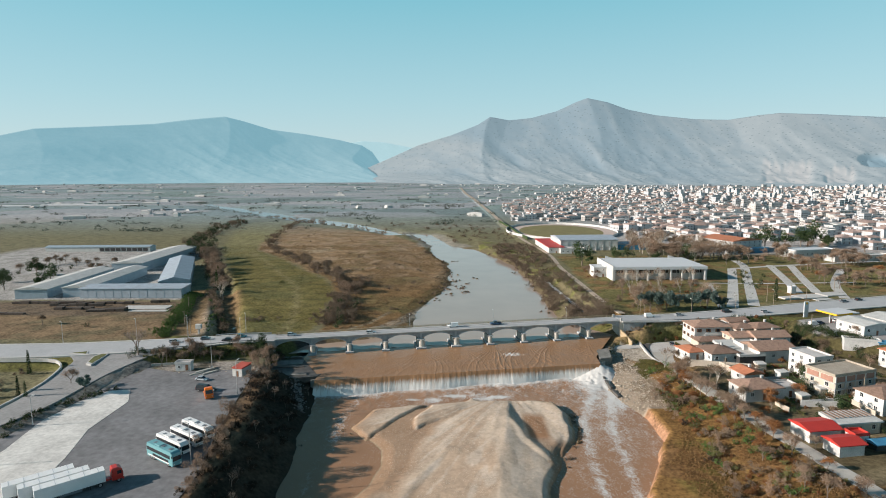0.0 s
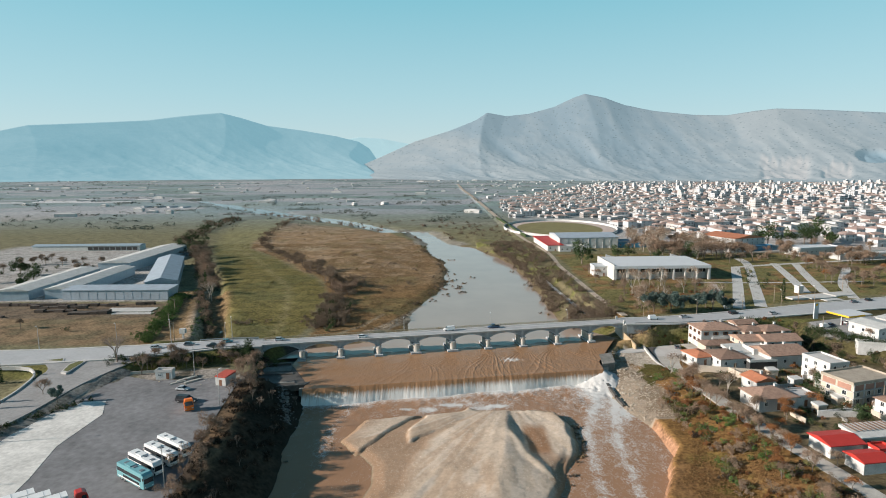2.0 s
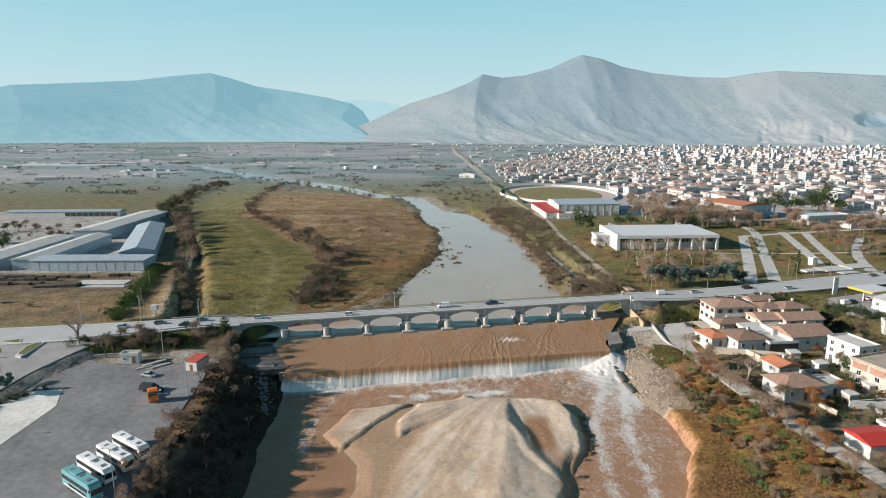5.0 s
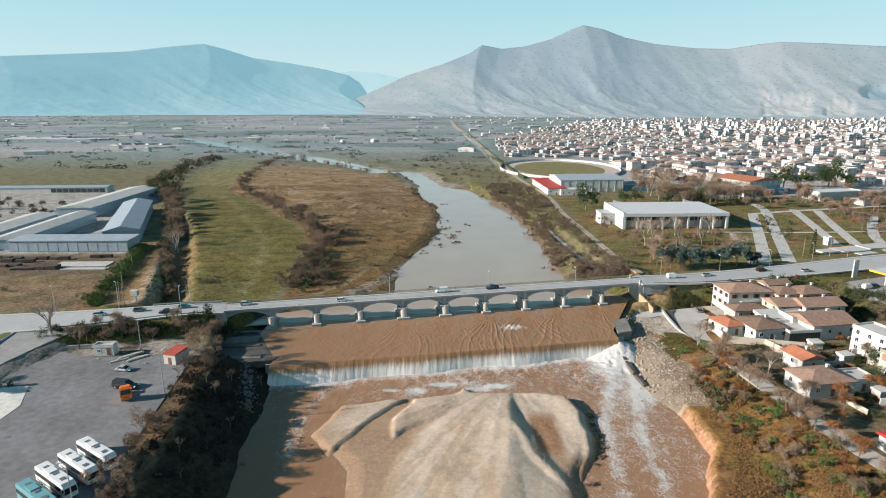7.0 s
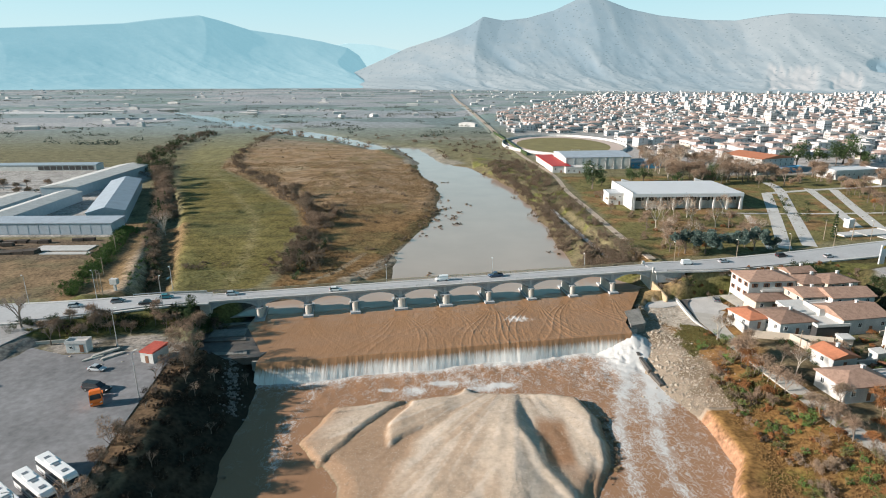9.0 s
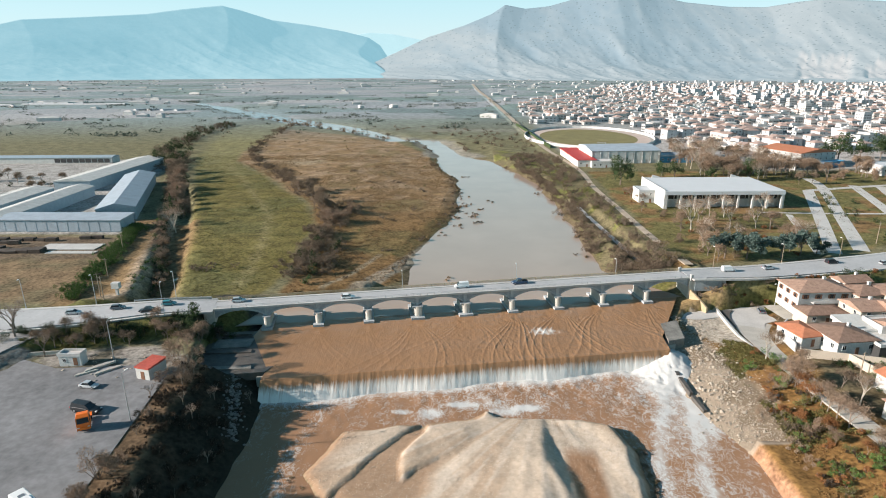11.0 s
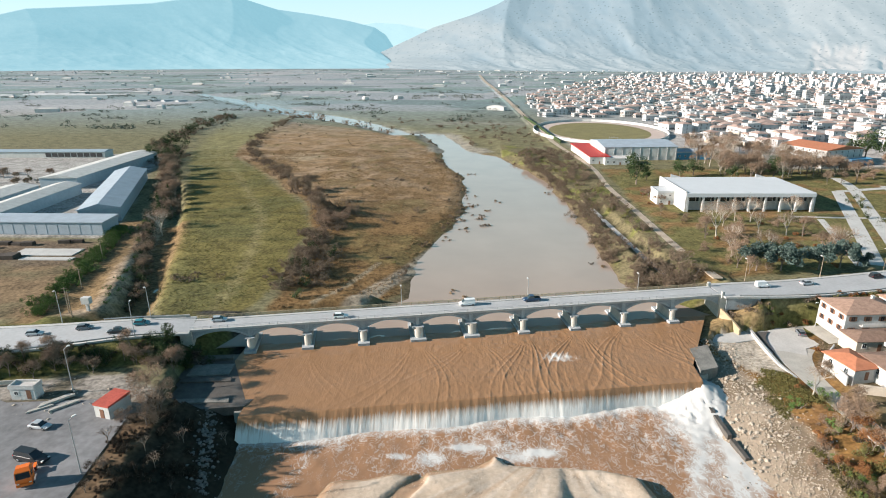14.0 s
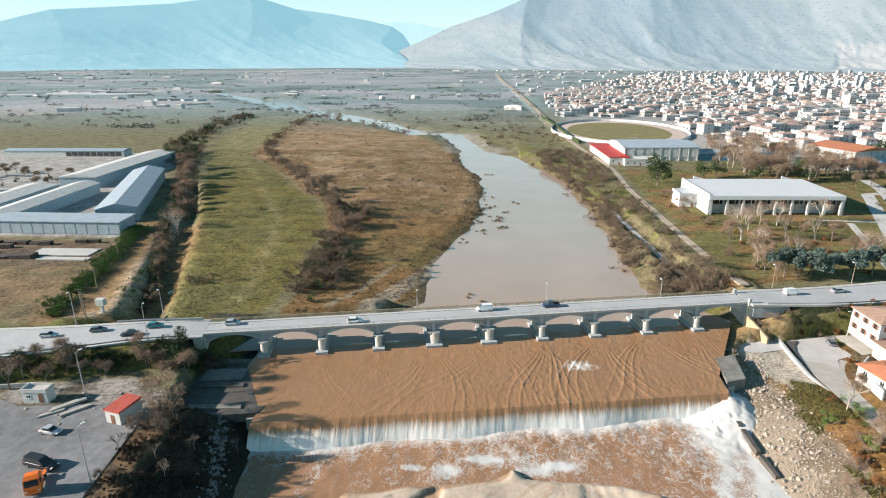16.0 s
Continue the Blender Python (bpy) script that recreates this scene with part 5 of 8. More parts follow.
# river banks
LEFT_BANK = [(-22, 268), (-24, 295), (-16, 329), (-10, 354), (-9, 394), (-10, 461), (-24, 515), (-33, 597), (-54, 675)]
row(REEDS + BROWN[2:], [(p[0] - 1.5, p[1]) for p in LEFT_BANK], 46, 4, 0.8, "scrub on the river bank", in_water)
row(REEDS + BROWN[2:], [(-10, 345), (-6, 375), (-4, 400)], 24, 6, 0.7, "flooded scrub", None)
patch(BROWN + BROWN + GREENS[:1], [(54, 268), (71, 268), (72, 330), (71, 420), (70, 560), (40, 560), (30, 530), (46, 470), (52, 420), (55, 366), (56, 310)], 190, 1.15, "scrub between path and river", lambda x, y: in_water(x, y) or near_line(RIVER_PATH, 2.0)(x, y) or near_line(LOW_PATH, 2.2)(x, y))
patch(BROWN, [(-30, 690), (0, 585), (60, 560), (60, 690), (20, 780), (-120, 800)], 60, 1.1, "scrub of the far bank", in_water)
row(BROWN, [(-75, 665), (-130, 745), (-224, 850), (-320, 965)], 46, 22, 1.4, "scrub of the far bank", in_water)
# park by the hall
PARK_FRONT = [(86, 276), (128, 287), (140, 330), (146, 350), (92, 350), (82, 310)]
patch(BARE[:2] + PLANE, PARK_FRONT, 16, 1.0, "bare trees in the park", built)
patch(PLANE, [(88, 290), (112, 300), (120, 345), (92, 348)], 4, 1.2, "bare trees in the park", built)
patch(REDS + THICK + BROWN[:1], PARK_FRONT, 44, 0.8, "rusty bushes in the park", built)
row(BARE + REDS, [(84, 345), (88, 365), (86, 395)], 14, 5, 0.75, "bare trees in the park", built)
for x, y, s in ((94, 281.5, 1.2), (102, 281.5, 1.15), (115, 283, 1.1), (123, 285, 1.0), (130, 287, 0.85)):
    plant(CONES, x, y, s, group="conifers along the road")
plant(CYPRESS, 166, 303, 1.0)
patch(BARE + BARE + RUSTY[:1], [(212, 330), (330, 352), (330, 440), (245, 430), (225, 380)], 70, 1.0, "bare trees in the park")
patch(THICK + BARE, [(206, 420), (262, 430), (262, 472), (212, 470)], 16, 1.2, "bare trees in the park", built)
patch(DARKS + GREENS[:1], [(165, 330), (183, 330), (200, 380), (205, 410), (180, 380)], 16, 0.8, "bushes in the park")
patch(DARKS, [(205, 322), (250, 335), (262, 390), (225, 400)], 18, 0.6, "bushes in the park")
patch(BARE + PLANE, [(156, 425), (215, 420), (215, 470), (210, 540), (150, 560), (140, 470)], 95, 1.3, "bare trees behind the hall", built)
patch(BARE, [(255, 400), (330, 400), (330, 480), (265, 500)], 22, 1.1, "bare trees behind the hall")
for x, y, s in ((90, 421, 1.4), (98, 430, 0.8), (120, 440, 0.8), (130, 446, 0.7), (262, 500, 1.5), (298, 510, 1.7), (310, 520, 1.8), (318, 505, 1.5), (330, 530, 1.7), (290, 520, 1.4), (172, 436, 1.0), (150, 440, 0.8)):
    plant(ROUNDS, x, y, s, group="evergreens of the park")
# slope and lane below the road, right bank
patch(GREENS[:1] + GREENS + REDS, [(74, 232), (78, 222), (83, 195), (85, 170), (88, 150), (96, 110), (70, 110), (66, 150), (69, 190), (72, 215)], 44, 1.0, "bushes on the bank")
patch(GREENS + REDS[:1], [(72, 215), (79, 222), (83, 195), (85, 170), (88, 150), (96, 110), (70, 110), (66, 150), (69, 190)], 46, 0.6, "bushes on the bank")
patch(THICK + REDS + REDS, [(66, 190), (74, 210), (78, 160), (84, 110), (62, 110), (67, 150)], 46, 0.55, "bushes on the bank")
for x, y, k in ((77.7, 214.1, PLANE), (83.0, 207.4, BARE), (87.8, 198.7, BARE), (86.4, 190.0, PLANE), (89.8, 177.5, BARE), (90.7, 166.8, RUSTY), (84.9, 160.1, RUSTY), (95.6, 172.6, RUSTY), (92.7, 145.6, BARE), (89.8, 136.0, RUSTY), (85.4, 223.8, BARE), (88.8, 228.6, REDS), (92.2, 232.5, BROWN), (94.6, 235.4, BROWN), (92.7, 239.2, REDS)):
    plant(k, x, y, 0.7, group="trees along the riverside lane")
patch(TANGLE[:1] + BROWN, [(68, 195), (78, 205), (84, 165), (90, 120), (60, 110), (66, 150)], 34, 0.9, "bushes on the bank")
row(BARE + TANGLE[1:] + RUSTY[:1], [(80, 220), (80.5, 200), (82, 180), (83.5, 165), (88, 145), (92, 125)], 24, 2.5, 0.8, "trees along the riverside lane", near_line(RAMP, 0.6))
row(BARE + RUSTY, [(75, 190), (78, 165), (82, 140), (84, 118)], 12, 5, 0.6, "trees along the riverside lane")
row(GREENS[:1] + REDS[:1], [(82, 254), (96, 255.5), (120, 260.5), (146, 266)], 34, 1.6, 0.6, "bushes of the embankment")
row(GREENS + BROWN, [(70, 258), (80, 256), (96, 259), (110, 262)], 36, 4, 0.7, "bushes of the embankment", near_line(ROAD_RIGHT, 1.0))
row(BROWN, [(51, 300), (52, 330), (53, 366), (49, 417), (46, 460), (30, 513)], 110, 3.5, 1.15, "scrub at the water's edge")
patch(BROWN[:2], [(52, 272), (72, 270), (72, 292), (54, 292)], 26, 1.5, "round shrubs above the bridge", lambda x, y: near_line(RIVER_PATH, 1.5)(x, y) or near_line(ROAD_RIGHT, 3)(x, y))
for x, y in ((0, 390), (2.6, 361), (-5.4, 348), (-3.5, 410), (12, 397), (5, 351), (-8, 425), (-2, 478), (48.8, 331), (49.5, 359), (-6, 272), (-9, 372), (-7, 360), (-4, 385), (46, 300), (-12, 330), (1, 372), (7, 380), (40, 420)):
    for q in range(3):
        plant(BROWN[2:] + REEDS, x + RNG.normal() * 1.6, y + RNG.normal() * 2.5, 0.55, WATER_UP - 0.1, "flooded scrub")
for x, y in ((-48, 443), (-65, 440), (-98, 273), (-100, 271), (-95, 274), (-29, 372), (-40, 350), (-80, 480), (-35, 300), (-58, 300), (-30, 420)):
    for q in range(3):
        plant(BROWN, x + RNG.normal() * 2.5, y + RNG.normal() * 1.5, 0.6, group="bushes in the meadow")
row(DARKS, [(128, 262), (140, 254), (150, 238), (158, 222)], 80, 4.0, 0.85, "hedge by the station")
row(DARKS + BROWN, [(146, 258), (143, 246), (146, 232), (156, 220)], 50, 4.0, 0.8, "hedge by the station")
# wooded slope, left bank, darkened in colour for its shade
LEFT_SLOPE = [(-72, 199), (-60, 200), (-53, 200), (-51, 170), (-48, 110), (-58, 110), (-63, 140), (-69, 180)]
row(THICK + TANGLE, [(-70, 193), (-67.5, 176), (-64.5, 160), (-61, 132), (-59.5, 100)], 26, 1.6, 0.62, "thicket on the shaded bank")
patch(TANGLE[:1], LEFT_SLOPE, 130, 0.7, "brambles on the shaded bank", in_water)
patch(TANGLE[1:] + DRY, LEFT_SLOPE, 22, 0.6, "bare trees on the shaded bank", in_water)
for x, y, s in ((-69.3, 198.5, 1.35), (-67, 195.5, 1.0), (-66, 191, 0.9), (-66.2, 158, 1.3), (-65.2, 151, 1.15), (-63.2, 139, 1.2), (-61.5, 128, 1.1)):
    plant(THICK, x, y, s, group="thicket on the shaded bank")
row(DARKS + GREENS[:1] + GREENS[:1] + TANGLE[:1], [(-118, 210), (-100, 214), (-84, 219), (-74, 221)], 70, 5, 0.8, "bushes of the west embankment", near_line(ROAD_LEFT, 0.8))
for x, y, s in ((-122.7, 212, 1.65), (-120.5, 209, 1.45), (-108.6, 203, 1.1)):
    plant(DRY, x, y, s, group="pollarded trees by the road")
row(BARE + TANGLE[1:], [(-116, 208), (-100, 211), (-84, 215), (-72, 216)], 22, 3.5, 0.6, "bare trees of the west embankment", near_line(ROAD_LEFT, 2.0))
patch(DARKS + TANGLE, [(-82, 214), (-70, 227), (-66, 224), (-76, 212)], 18, 0.9, "bushes at the west abutment", near_line(ROAD_LEFT, 0.5))
for x, y, s in ((-79, 221.5, 0.55), (-75, 219.5, 0.6), (-73, 223.5, 0.55), (-77, 216, 0.45)):
    plant(ROUNDS, x, y, s, group="evergreens at the west abutment")
for x, y, s in ((-74, 209, 0.7), (-73, 214, 0.75), (-78, 212, 0.65), (-74, 204, 0.5), (-82, 214, 0.6)):
    plant(BARE, x, y, s, group="bare trees at the west abutment")
plant(DRY, -70.5, 184, 0.75)
plant(BARE, -127.5, 181, 0.9)
plant(CONES, -119.6, 176, 0.6)
plant(CYPRESS, -140, 174, 0.7)
plant(CYPRESS, -134.5, 170, 0.55)
row(DARKS, [(-124, 148), (-121.5, 161), (-117, 172), (-112, 180)], 44, 1.4, 0.42, "hedge of the lot")
row(DARKS, [(-120, 120), (-121, 140), (-122, 155)], 12, 1.2, 0.45, "hedge of the lot")
patch(DARKS + CYPRESS + BROWN, [(-185, 150), (-141, 160), (-146, 196), (-185, 198)], 20, 0.8, "trees beside the junction")
for x, y, s in ((-262, 352, 1.1), (-270, 372, 1.0), (-280, 345, 1.0), (-296, 395, 1.2), (-300, 370, 1.0), (-236, 505, 0.9)):
    plant(ROUNDS, x, y, s, group="evergreens by the sheds")
patch(BARE + DARKS, [(-330, 400), (-262, 400), (-262, 440), (-330, 470)], 26, 0.9, "trees by the sheds")
plant(BARE, -196, 262, 0.7)
plant(DARKS, -172, 258, 0.9)

# yards and lawns
patch(DARKS + GREENS + REDS, [(97, 165), (135, 168), (140, 200), (112, 214), (92, 212), (96, 180)], 170, 0.6, "garden bushes")
patch(DARKS[:1] + GREENS + REDS + BROWN, [(96, 226), (140, 228), (150, 200), (205, 210), (205, 140), (140, 140), (108, 140), (118, 168), (140, 170), (140, 200), (112, 214)], 90, 0.6, "garden bushes")
for k in range(48):
    plant((BARE, RUSTY, BARE, ROUNDS)[k % 4], RNG.uniform(98, 190), RNG.uniform(140, 236), 0.48, group="garden trees")
for x, y, k, s in ((108, 181, RUSTY, 0.8), (103, 200, BARE, 0.7), (116, 178, DARKS, 1.0), (125, 190, RUSTY, 0.8), (120, 201, BARE, 0.6), (97, 176, RUSTY, 0.75), (133, 178, BARE, 0.8), (112, 186, ROUNDS, 0.45), (128, 199, ROUNDS, 0.4), (94, 236, BROWN, 0.9), (97, 238, BROWN, 1.0), (95.5, 233.5, BROWN, 0.8)):
    plant(k, x, y, s, group="garden trees")
patch(BROWN[2:] + REEDS, [(-50, 150), (-30, 158), (-30, 168), (-48, 176)], 12, 0.6, "scrub on the shoal")
row(REEDS + BROWN[2:], [(36, 180), (37, 170), (34, 158), (29, 148)], 26, 1.6, 0.6, "scrub on the sandbank edge")

# tussocks of grass over the meadow and the field
TUFT_G = foliage("field grass tufts", (0.085, 0.08, 0.026), (0.16, 0.14, 0.052))
TUFT_R = foliage("rusty bank grass", (0.13, 0.072, 0.03), (0.235, 0.145, 0.06))
TUFT_B = foliage("dry meadow tufts", (0.17, 0.11, 0.055), (0.31, 0.21, 0.115))
tr = np.random.default_rng(9)
for name, area, mat, count, low, label in (("field_grass", GREEN_STRIP, TUFT_G, 9000, 0.2, "rough green winter grass of the field"), ("meadow_grass", MEADOW, TUFT_B, 15000, 0.22, "dry brown tussock grass of the meadow"), ("park_grass", PARK, TUFT_G, 3500, 0.2, "patchy grass of the park"), ("slope_grass", [(66, 236), (78, 226), (80, 200), (83, 178), (67, 178), (68, 190)], TUFT_G, 3500, 0.22, "olive grass of the river slope"), ("bank_grass", [(68, 184), (80, 190), (84, 170), (90, 140), (97, 100), (62, 100), (46, 100), (52, 140), (63, 160), (64, 176), (68, 184)], TUFT_R, 8000, 0.17, "rank rusty grass on the river bank")):
    lo, hi = np.min(area, 0), np.minimum(np.max(area, 0), 560)
    p = np.stack([tr.uniform(lo[0], hi[0], count * 3), tr.uniform(lo[1], hi[1], count * 3)], 1)
    keep = (poly_dist(p[:, 0], p[:, 1], area) > 1) & (fractal(p[:, 0], p[:, 1], 12, 51) > 0.43)
    if area is PARK:
        keep &= poly_dist(p[:, 0], p[:, 1], [(86, 352), (158, 356), (158, 404), (86, 402)]) < 0
    p = p[keep][:count]
    z = np.array([height_at(*q) for q in p])
    dry = z > WATER_UP + 0.2 if area is MEADOW else z > -9.5
    c = np.repeat(np.concatenate([p, z[:, None] + 0.1], 1)[dry], 4, 0)
    c = c + tr.normal(size=c.shape) * (0.45, 0.45, 0.08)
    tagged(solid(name, chips(Geo(), c, low, tr, 1.5, 0.6), mat, label, "grass", kind="stuff"))
set_out_plants()


# loose stones beside the weir
STONE = material("pale river stone", (0.37, 0.32, 0.26), 0.9, 0.3, 0.7, rand=0.25)
WET = material("dark wet stone", (0.16, 0.15, 0.14), 0.6, 0.3, 0.7, rand=0.3)


def stone_mesh(seed, mat):
    rng = np.random.default_rng(seed)
    bm = bmesh.new()
    bmesh.ops.create_icosphere(bm, subdivisions=1, radius=1.0)
    for v in bm.verts:
        v.co *= rng.uniform(0.7, 1.15)
        v.co.z *= 0.7
    me = bpy.data.meshes.new("stone")
    bm.to_mesh(me)
    bm.free()
    me.materials.append(mat)
    return me


def rubble(name, mat, count, place, size, label):
    rng = np.random.default_rng(len(name))
    bank = thing(name, pose(0, 0, 0), label, "rocks", kind="structure")
    shapes = [stone_mesh(k, mat) for k in range(5)]
    for k in range(count):
        x, y = place(rng)
        ob = part("stone", shapes[k % 5], mat, bank)
        s = size * rng.uniform(0.4, 1.3) ** 1.5
        ob.matrix_basis = pose(x, y, max(height_at(x, y), -10.3) + s * 0.2, rng.uniform(0, 30), rng.uniform(0, 30), rng.uniform(0, 360)) @ Matrix.Diagonal((s, s * rng.uniform(0.7, 1.2), s, 1))


def right_rocks(rng):
    k = rng.uniform()
    return lerp(64, 58, k) + rng.normal() * 3.2, lerp(236, 184, k)


rubble("rock_bank", STONE, 290, right_rocks, 0.4, "bank of pale tumbled stones beside the weir")
rubble("stone_revetment", WET, 230, lambda rng: (lambda k: (lerp(-59.5, -51.5, k) + rng.normal() * 1.2, lerp(203, 180, k)))(rng.uniform()), 0.38, "dark wet stone revetment in the shade")
rubble("rubble_heap", STONE, 90, lambda rng: (rng.uniform(-100, -72), 199 + rng.normal() * 4.0), 0.28, "broken concrete and rubble strewn beside the cabin")
rubble("river_stones", STONE, 120, lambda rng: (lerp(62, 70, rng.uniform()) + rng.normal() * 2.5, rng.uniform(196, 240)), 0.35, "pale stones scattered over the bank")
# small stones, too many to count, over the rock bank
prng = np.random.default_rng(44)
count = 4200
px = lerp(67, 61, prng.uniform(size=count)) + prng.normal(size=count) * 4.0
py = prng.uniform(183, 243, count)
px, py = px[(px > 57) & (px < 78)], py[(px > 57) & (px < 78)]
pz = np.array([height_at(a, b) for a, b in zip(px, py)])
size = prng.uniform(0.08, 0.27, (len(px), 1, 1))
octa = np.array([(1, 0, 0), (0, 1, 0), (-1, 0, 0), (0, -1, 0), (0, 0, 0.75), (0, 0, -0.6)], float)
v = octa[None] * size * prng.uniform(0.6, 1.3, (len(px), 6, 1))
th = prng.uniform(0, 6.28, (len(px), 1))
vx, vy = v[..., 0] * np.cos(th) - v[..., 1] * np.sin(th), v[..., 0] * np.sin(th) + v[..., 1] * np.cos(th)
v = np.stack([vx + px[:, None], vy + py[:, None], v[..., 2] + pz[:, None] + 0.05], -1).reshape(-1, 3)
faces = [(6 * i + a, 6 * i + b, 6 * i + c) for i in range(len(px)) for a, b, c in ((0, 1, 4), (1, 2, 4), (2, 3, 4), (3, 0, 4), (1, 0, 5), (2, 1, 5), (3, 2, 5), (0, 3, 5))]
def pebbles(name, area, count, lo, hi, mat, label, seed):
    """Small stones, too many to count, strewn over an outline."""
    q = np.random.default_rng(seed)
    a, b = np.min(area, 0), np.max(area, 0)
    p = np.stack([q.uniform(a[0], b[0], count * 2), q.uniform(max(a[1], 118), b[1], count * 2)], 1)
    p = p[(poly_dist(p[:, 0], p[:, 1], area) > 1) & (fractal(p[:, 0], p[:, 1], 9, seed) > 0.42)][:count]
    z = np.array([height_at(*k) for k in p])
    p, z = p[z > WATER_DOWN + 0.25], z[z > WATER_DOWN + 0.25]
    v = octa[None] * q.uniform(lo, hi, (len(p), 1, 1)) * q.uniform(0.6, 1.3, (len(p), 6, 1))
    v = v + np.stack([p[:, 0], p[:, 1], z + 0.03], 1)[:, None]
    f = [(6 * i + a, 6 * i + b, 6 * i + c) for i in range(len(p)) for a, b, c in ((0, 1, 4), (1, 2, 4), (2, 3, 4), (3, 0, 4))]
    tagged(solid(name, Geo().add(v.reshape(-1, 3), f), mat, label, "stones", kind="stuff"))


SHINGLE = material("pale river shingle", (0.48, 0.40, 0.32), 0.95, 0.6, 0.8)
pebbles("shingle", MOUND, 15000, 0.04, 0.11, SHINGLE, "countless pale pebbles of the sandbank", 61)
PEBBLE = material("mixed pale gravel", (0.335, 0.28, 0.22), 0.9, 0.6, 1.2)
tagged(solid("gravel_stones", Geo().add(v, faces), PEBBLE, "countless pale stones of the river bank", "stones", kind="stuff"))


# buildings
WHITE_W = material("white rendered wall", (0.52, 0.515, 0.50), 0.9, 0.26, 2.5, rand=0.08)
CREAM_W = material("cream rendered wall", (0.52, 0.45, 0.37), 0.9, 0.12, 2.5, rand=0.08)
BRICK_W = material("bare red brick wall", (0.36, 0.20, 0.15), 0.9, 0.2, 1.2)
GREY_W = material("blue grey sheet metal wall", (0.30, 0.37, 0.42), 0.6, 0.14, 2.0, metal=0.1)
TILE = material("weathered terracotta tiles", (0.32, 0.205, 0.15), 0.9, 0.55, 1.1, 0.06, 0.3, tint=(0.20, 0.135, 0.105), rand=0.28)
TILE_O = material("orange terracotta tiles", (0.42, 0.165, 0.09), 0.85, 0.25, 1.6, 0.05, 0.25, rand=0.12)
RED_M = material("bright red roof sheet", (0.44, 0.04, 0.03), 0.55, 0.14, 2.0)
FLAT = material("pale flat roof screed", (0.52, 0.50, 0.48), 0.9, 0.2, 3.0, rand=0.15)
DIRTY = material("stained concrete roof", (0.36, 0.31, 0.25), 0.95, 0.3, 2.5)
SHEET = material("pale fibre cement sheets", (0.50, 0.50, 0.48), 0.8, 0.22, 3.0)
BLUE_S = material("blue grey roof sheets", (0.33, 0.38, 0.43), 0.6, 0.18, 4.0)
WHITE_R = material("white membrane roof", (0.54, 0.56, 0.575), 0.8, 0.06, 6.0)
GLASS = material("dark window glass", (0.03, 0.035, 0.04), 0.12, 0.2, 1.0, spec=0.6)
TIMBER = material("dark weathered timber", (0.075, 0.06, 0.05), 0.9, 0.4, 0.8, rand=0.3)
RED_OLD = material("weathered red roof sheet", (0.42, 0.085, 0.06), 0.7, 0.3, 1.0)
WOOD = material("brown wooden shutters", (0.20, 0.10, 0.06), 0.7, 0.2, 0.6)
FRAME = material("white window frame", (0.7, 0.7, 0.68), 0.6, 0.1, 0.5)
BLUE_P = material("blue painted panel", (0.06, 0.22, 0.36), 0.6, 0.2, 1.5)
YELLOW = material("yellow painted panel", (0.75, 0.42, 0.03), 0.6, 0.15, 1.0)
PAINTS_PUMP = material("red painted pump casing", (0.45, 0.05, 0.04), 0.5, 0.1, 0.6)
# near black infill: shade inside open structures, put into the colour
DARKM = material("dark interior shade infill", (0.05, 0.05, 0.05), 0.8, 0.2, 1.0)

WIN = {}


def window_at(parent, x, y, z, w, h, rz, shutters=False):
    """A framed window proud of the wall, with its pane under it."""
    key = (round(w, 1), round(h, 1), shutters)
    if key not in WIN:
        g = Geo()
        for c, s in (((0, 0, h / 2), (w + 0.16, 0.12, 0.1)), ((0, 0, -h / 2), (w + 0.24, 0.2, 0.1)), ((-w / 2, 0, 0), (0.1, 0.12, h)), ((w / 2, 0, 0), (0.1, 0.12, h)), ((0, 0, 0), (0.06, 0.1, h))):
            g.box(c, s)
        if shutters:
            g.box((-w * 0.75, 0, 0), (w * 0.45, 0.1, h)).box((w * 0.75, 0, 0), (w * 0.45, 0.1, h))
        WIN[key] = (g.mesh("window", WOOD if shutters else FRAME), Geo().box((0, 0.0, 0), (w, 0.07, h)).mesh("pane", GLASS))
    f = part("window", WIN[key][0], None, parent)
    f.matrix_basis = pose(x, y, z, 0, 0, rz)
    part("pane", WIN[key][1], None, f, "dark glass pane")
    return f


def roof_geo(kind, w, d, h, rise, over=0.5):
    g = Geo()
    W, D = w / 2 + over, d / 2 + over
    if kind == "flat":
        g.box((0, 0, h + 0.1), (w + 0.3, d + 0.3, 0.3))
        for cx, cy, sx, sy in ((0, -d / 2, w + 0.3, 0.25), (0, d / 2, w + 0.3, 0.25), (-w / 2, 0, 0.25, d), (w / 2, 0, 0.25, d)):
            g.box((cx, cy, h + 0.5), (sx, sy, 0.6))
        return g
    if kind == "hip":
        k = max(0.0, W - D)
        m = max(0.0, D - W)
        top = [(-k, -m, h + rise), (k, -m, h + rise), (k, m, h + rise), (-k, m, h + rise)]
    elif kind == "gable":
        top = [(-W, -0.01, h + rise), (W, -0.01, h + rise), (W, 0.01, h + rise), (-W, 0.01, h + rise)]
    elif kind == "gable_y":
        top = [(-0.01, -D, h + rise), (0.01, -D, h + rise), (0.01, D, h + rise), (-0.01, D, h + rise)]
    else:
        top = [(-W, -D, h + 0.25), (W, -D, h + 0.25), (W, D, h + rise), (-W, D, h + rise)]
    eave = [(-W, -D), (W, -D), (W, D), (-W, D)]
    return g.loft([[(p[0], p[1], h - 0.12) for p in eave], [(p[0], p[1], h + 0.1) for p in eave], top])


